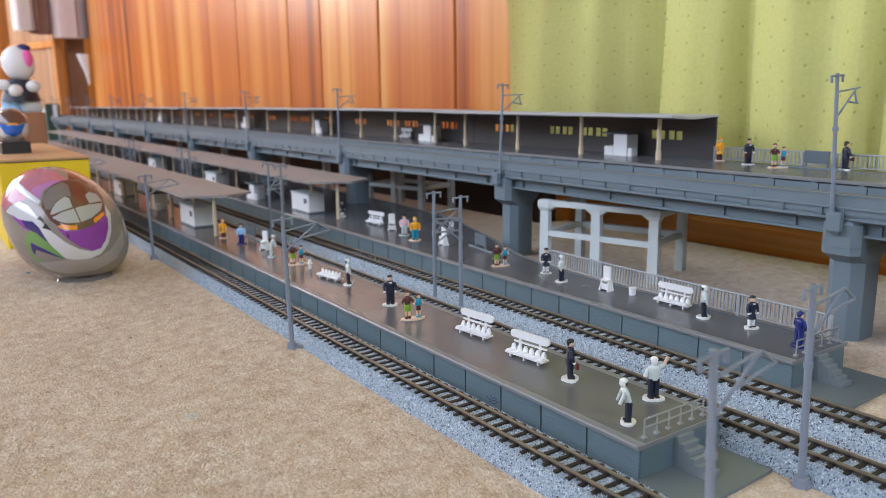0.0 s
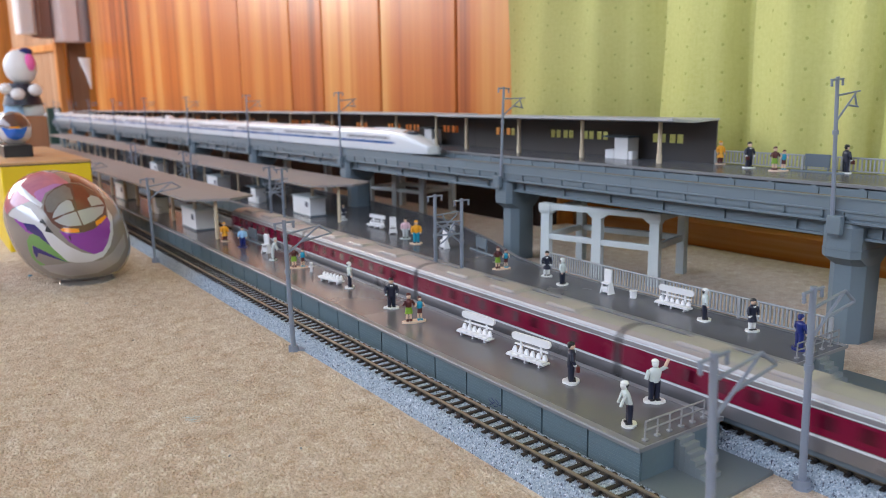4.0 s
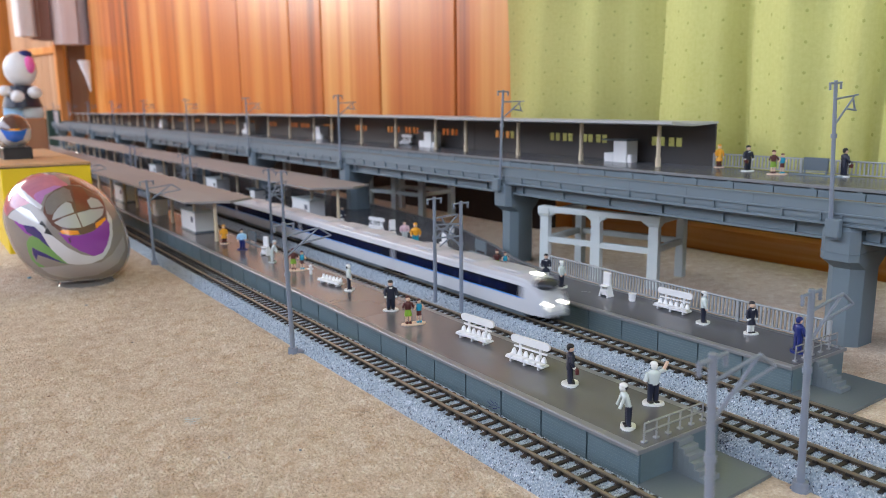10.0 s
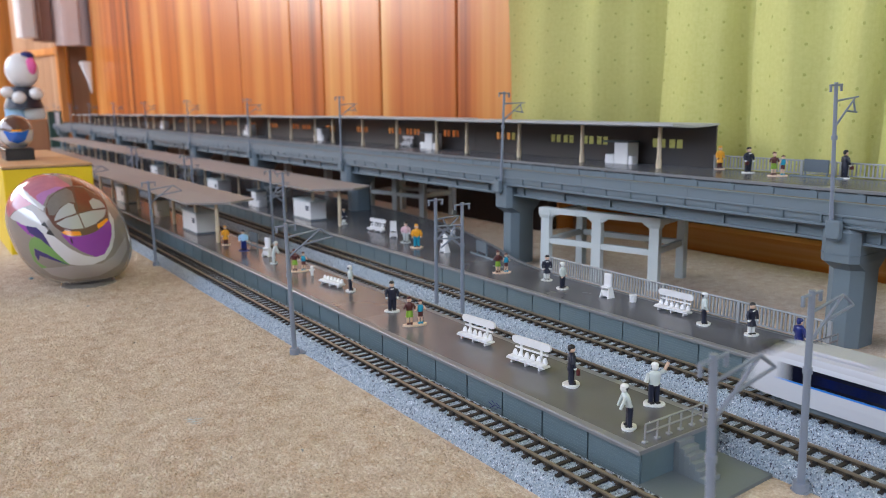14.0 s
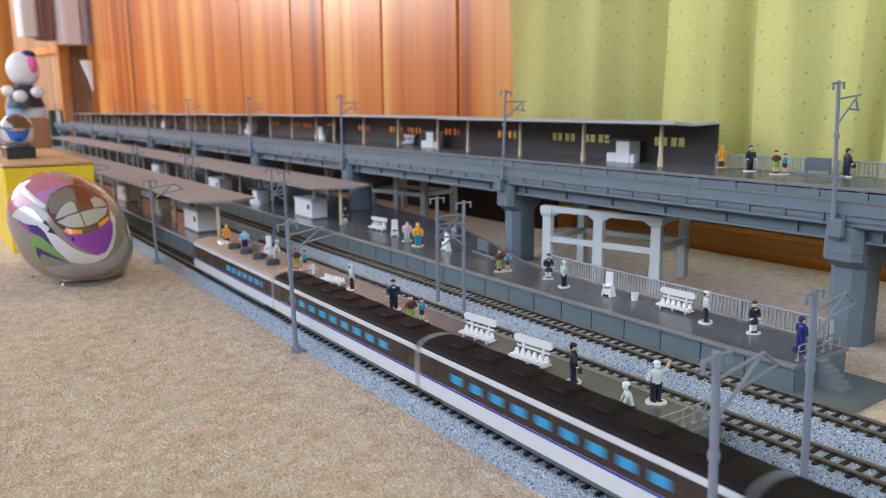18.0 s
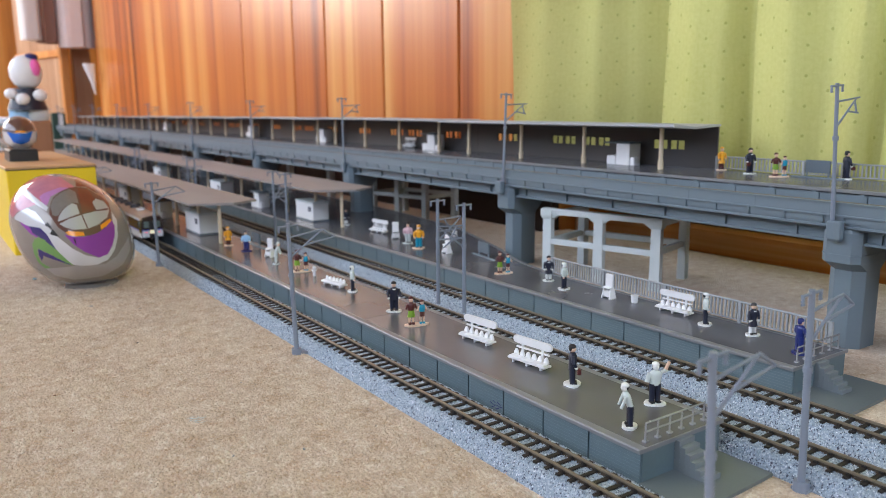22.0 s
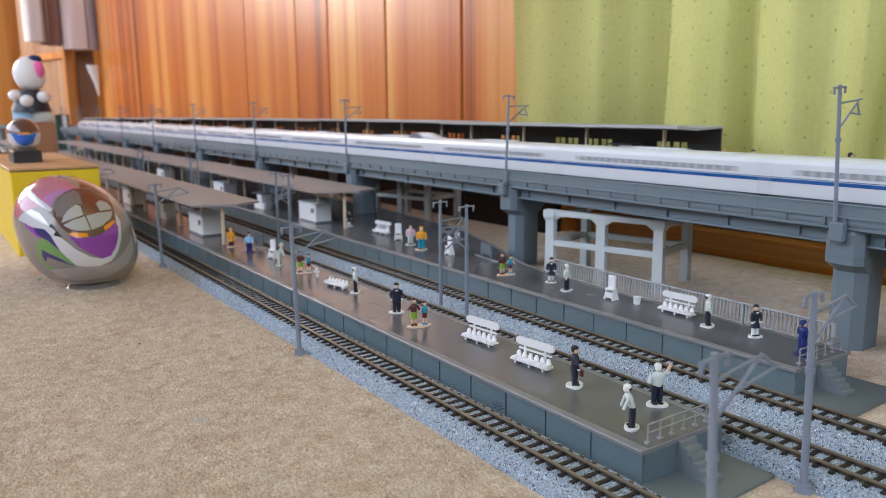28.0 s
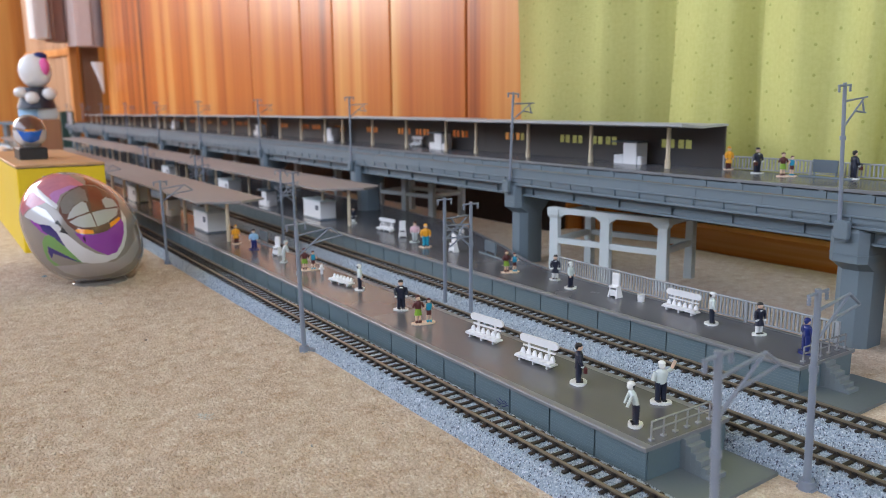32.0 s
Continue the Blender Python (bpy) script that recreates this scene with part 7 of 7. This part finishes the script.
# ---- far end of the room ----
def garment(x, y, w, z0, m, label):
    s = Shape()
    n = 24
    rings = []
    for z, q in ((2.0, 0.55), (1.6, 0.9), (1.0, 1.0), (z0 + 0.05, 1.0), (z0, 0.97)):
        rings.append([(x + w * q * math.cos(2 * math.pi * i / n) + 0.012 * math.sin(5 * i), y + (0.035 + 0.012 * math.cos(i * 2.4)) * math.sin(2 * math.pi * i / n), z) for i in range(n)])
    s.loft(rings, m)
    solid("hanging_garment", s, label, "garment", group="hanging clothes")


CL1 = mat("off_white_cloth", (0.84, 0.77, 0.73), 0.9, 0, 0.1, 12, 300, 0.0006)
CL2 = mat("brown_cloth", (0.28, 0.16, 0.13), 0.9, 0, 0.1, 12, 300, 0.0006)
CL3 = mat("pinkish_cloth", (0.84, 0.69, 0.65), 0.9, 0, 0.12, 12, 300, 0.0006)
garment(0.344, 2.70, 0.0230, 0.325, CL1, "off white garment hanging from a rail")
garment(0.393, 2.72, 0.0285, 0.318, CL2, "brown garment hanging from a rail")
garment(0.464, 2.69, 0.0430, 0.305, CL3, "pale pink garment hanging from a rail")
solid("clothes_rail", Shape().tube((-0.3, 2.70, 1.98), (1.2, 2.70, 1.98), 0.012, STEEL, 10), "metal clothes rail under the ceiling", "rail")
TANPLANK = wood_mat("tan_plank", [(0.3, (0.20, 0.10, 0.05)), (0.55, (0.40, 0.22, 0.12)), (0.85, (0.52, 0.32, 0.19))], "z", 0.5, 0.05, 14)
ORANGEWOOD = wood_mat("orange_frame_wood", [(0.3, (0.42, 0.14, 0.03)), (0.55, (0.62, 0.25, 0.07)), (0.85, (0.74, 0.36, 0.13))], "z", 0.35, 0.05, 14)
wp_ = thing("wooden_partition", "tan planked wooden door in an orange frame, standing ajar", "door", pose(0.434, 2.78, 0, 0, 0, 104))
part("post", Shape().box(-0.012, 0.006, -0.012, 0.012, -0.0075, 1.9, ORANGEWOOD, 0.002), wp_, "orange wooden post")
part("rail", Shape().box(0.0065, 0.36, 0.004, 0.013, 0.283, 0.305, ORANGEWOOD, 0.002), wp_)
part("rail", Shape().box(0.0065, 0.36, 0.004, 0.013, 0.02, 0.05, ORANGEWOOD, 0.002), wp_)
for i in range(6):
    part("plank", Shape().box(0.007 + 0.059 * i, 0.064 + 0.059 * i, -0.004, 0.004, 0.0, 1.9, TANPLANK, 0.001), wp_)
solid("door_leaf", Shape().box(0.466, 0.520, 2.80, 2.84, -0.0075, 2.3, DARKWOOD, 0.003), "dark wooden sliding door edge", "door", kind="structure")
bag = Shape().loft([[(0.4715 + sx + 0.0175 * q * math.cos(a), 2.575 + 0.008 * q * math.sin(a), z) for a in [2 * math.pi * i / 16 for i in range(16)]] for z, q, sx in ((0.160, 0.12, 0.012), (0.20, 0.45, 0.008), (0.235, 0.85, 0.002), (0.252, 1.0, 0.0))], WHITE)
solid("paper_bag", bag, "white paper bag hanging by the wall's end", "bag")
gc = thing("carton", "dark green carton with a white label standing on the floor", "box", pose(0.362, 2.50, -0.0))
part("carton_body", Shape().box(-0.018, 0.018, -0.015, 0.015, 0, 0.106, mat("dark_green_card", (0.02, 0.06, 0.045), 0.5), 0.001), gc)
part("label", Shape().box(-0.002, 0.011, -0.0156, -0.0151, 0.06, 0.103, WHITE), gc, "white paper label")

wp = Shape().tube((0, 0, 0), (0, 0, 3.5 * mm), 0.9 * mm, WHITE, 10).box(-1.6 * mm, 1.6 * mm, -0.8 * mm, 0.8 * mm, 3.0 * mm, 4.2 * mm, WHITE, 0.3 * mm).ball((0, 0, 5.2 * mm), 1.1 * mm, 1.0 * mm, 1.1 * mm, WHITE, 10, 6)
solid("white_post", wp, "tiny white plastic post with a round top", "post", pose(0.1984, 0.4320, PTOP))
crumbs = Shape()
rnd = random.Random(5)
for i in range(60):
    x, y = rnd.uniform(-0.02, 0.135), rnd.uniform(0.16, 0.60)
    if x < y * 0.09:
        continue
    r = rnd.uniform(0.25, 0.75) * mm
    crumbs.ball((x, y, r * 0.5), r * rnd.uniform(0.7, 1.8), r, r * 0.6, rnd.choice((TIE, DARKWOOD, GREY)), 6, 4)
solid("carpet_crumbs", crumbs, "scattered dark crumbs lying on the carpet", "crumbs", kind="stuff")
lint = Shape()
for i in range(26):
    a, b = rnd.uniform(0, 6.283), rnd.uniform(0, 3.2) * mm
    x, y, d = 0.0761 + b * math.cos(a), 0.2764 + 1.5 * b * math.sin(a), rnd.uniform(0, 6.283)
    lint.tube((x, y, 0.5 * mm), (x + 1.8 * mm * math.cos(d), y + 1.8 * mm * math.sin(d), rnd.uniform(0.4, 1.0) * mm), 0.08 * mm, PALE, 4)
solid("lint", lint, "small blue grey tuft of lint on the carpet", "lint")
bead = Shape().ball((0, 0, 0.5 * mm), 1.6 * mm, 1.0 * mm, 0.8 * mm, TEAL, 10, 6)
solid("bead", bead, "tiny teal scrap lying on the carpet", "scrap", pose(0.0591, 0.5906, 0))
scr = thing("scribble", "dark violet pen scribble on the platform wall", "mark")
for i in range(7):
    a = rnd.uniform(-0.6, 0.6)
    part("stroke", Shape().box(-0.06 * mm, 0, -1.2 * mm, 1.2 * mm, -0.10 * mm, 0.10 * mm, TOYNAVY), scr, at=pose(P1X + 0.06 * mm, 0.2140 + 0.9 * i * mm, (3.2 + 1.2 * math.sin(i * 2.1)) * mm, math.degrees(a), 0, 0))

# ---- tracks, last ----
track(T1, 0.0, "model railway track on speckled grey roadbed beside the carpet", 0.06, 0.62)
track(T2, 0.0, "model railway track on speckled grey roadbed", 0.06, 0.60)
track(T3, 0.0, "model railway track on speckled grey roadbed", 0.06, 0.60)
track(TV, VRAILZ - 7.6 * mm, "model railway track on the viaduct", 9.0, 9.0)
motions()
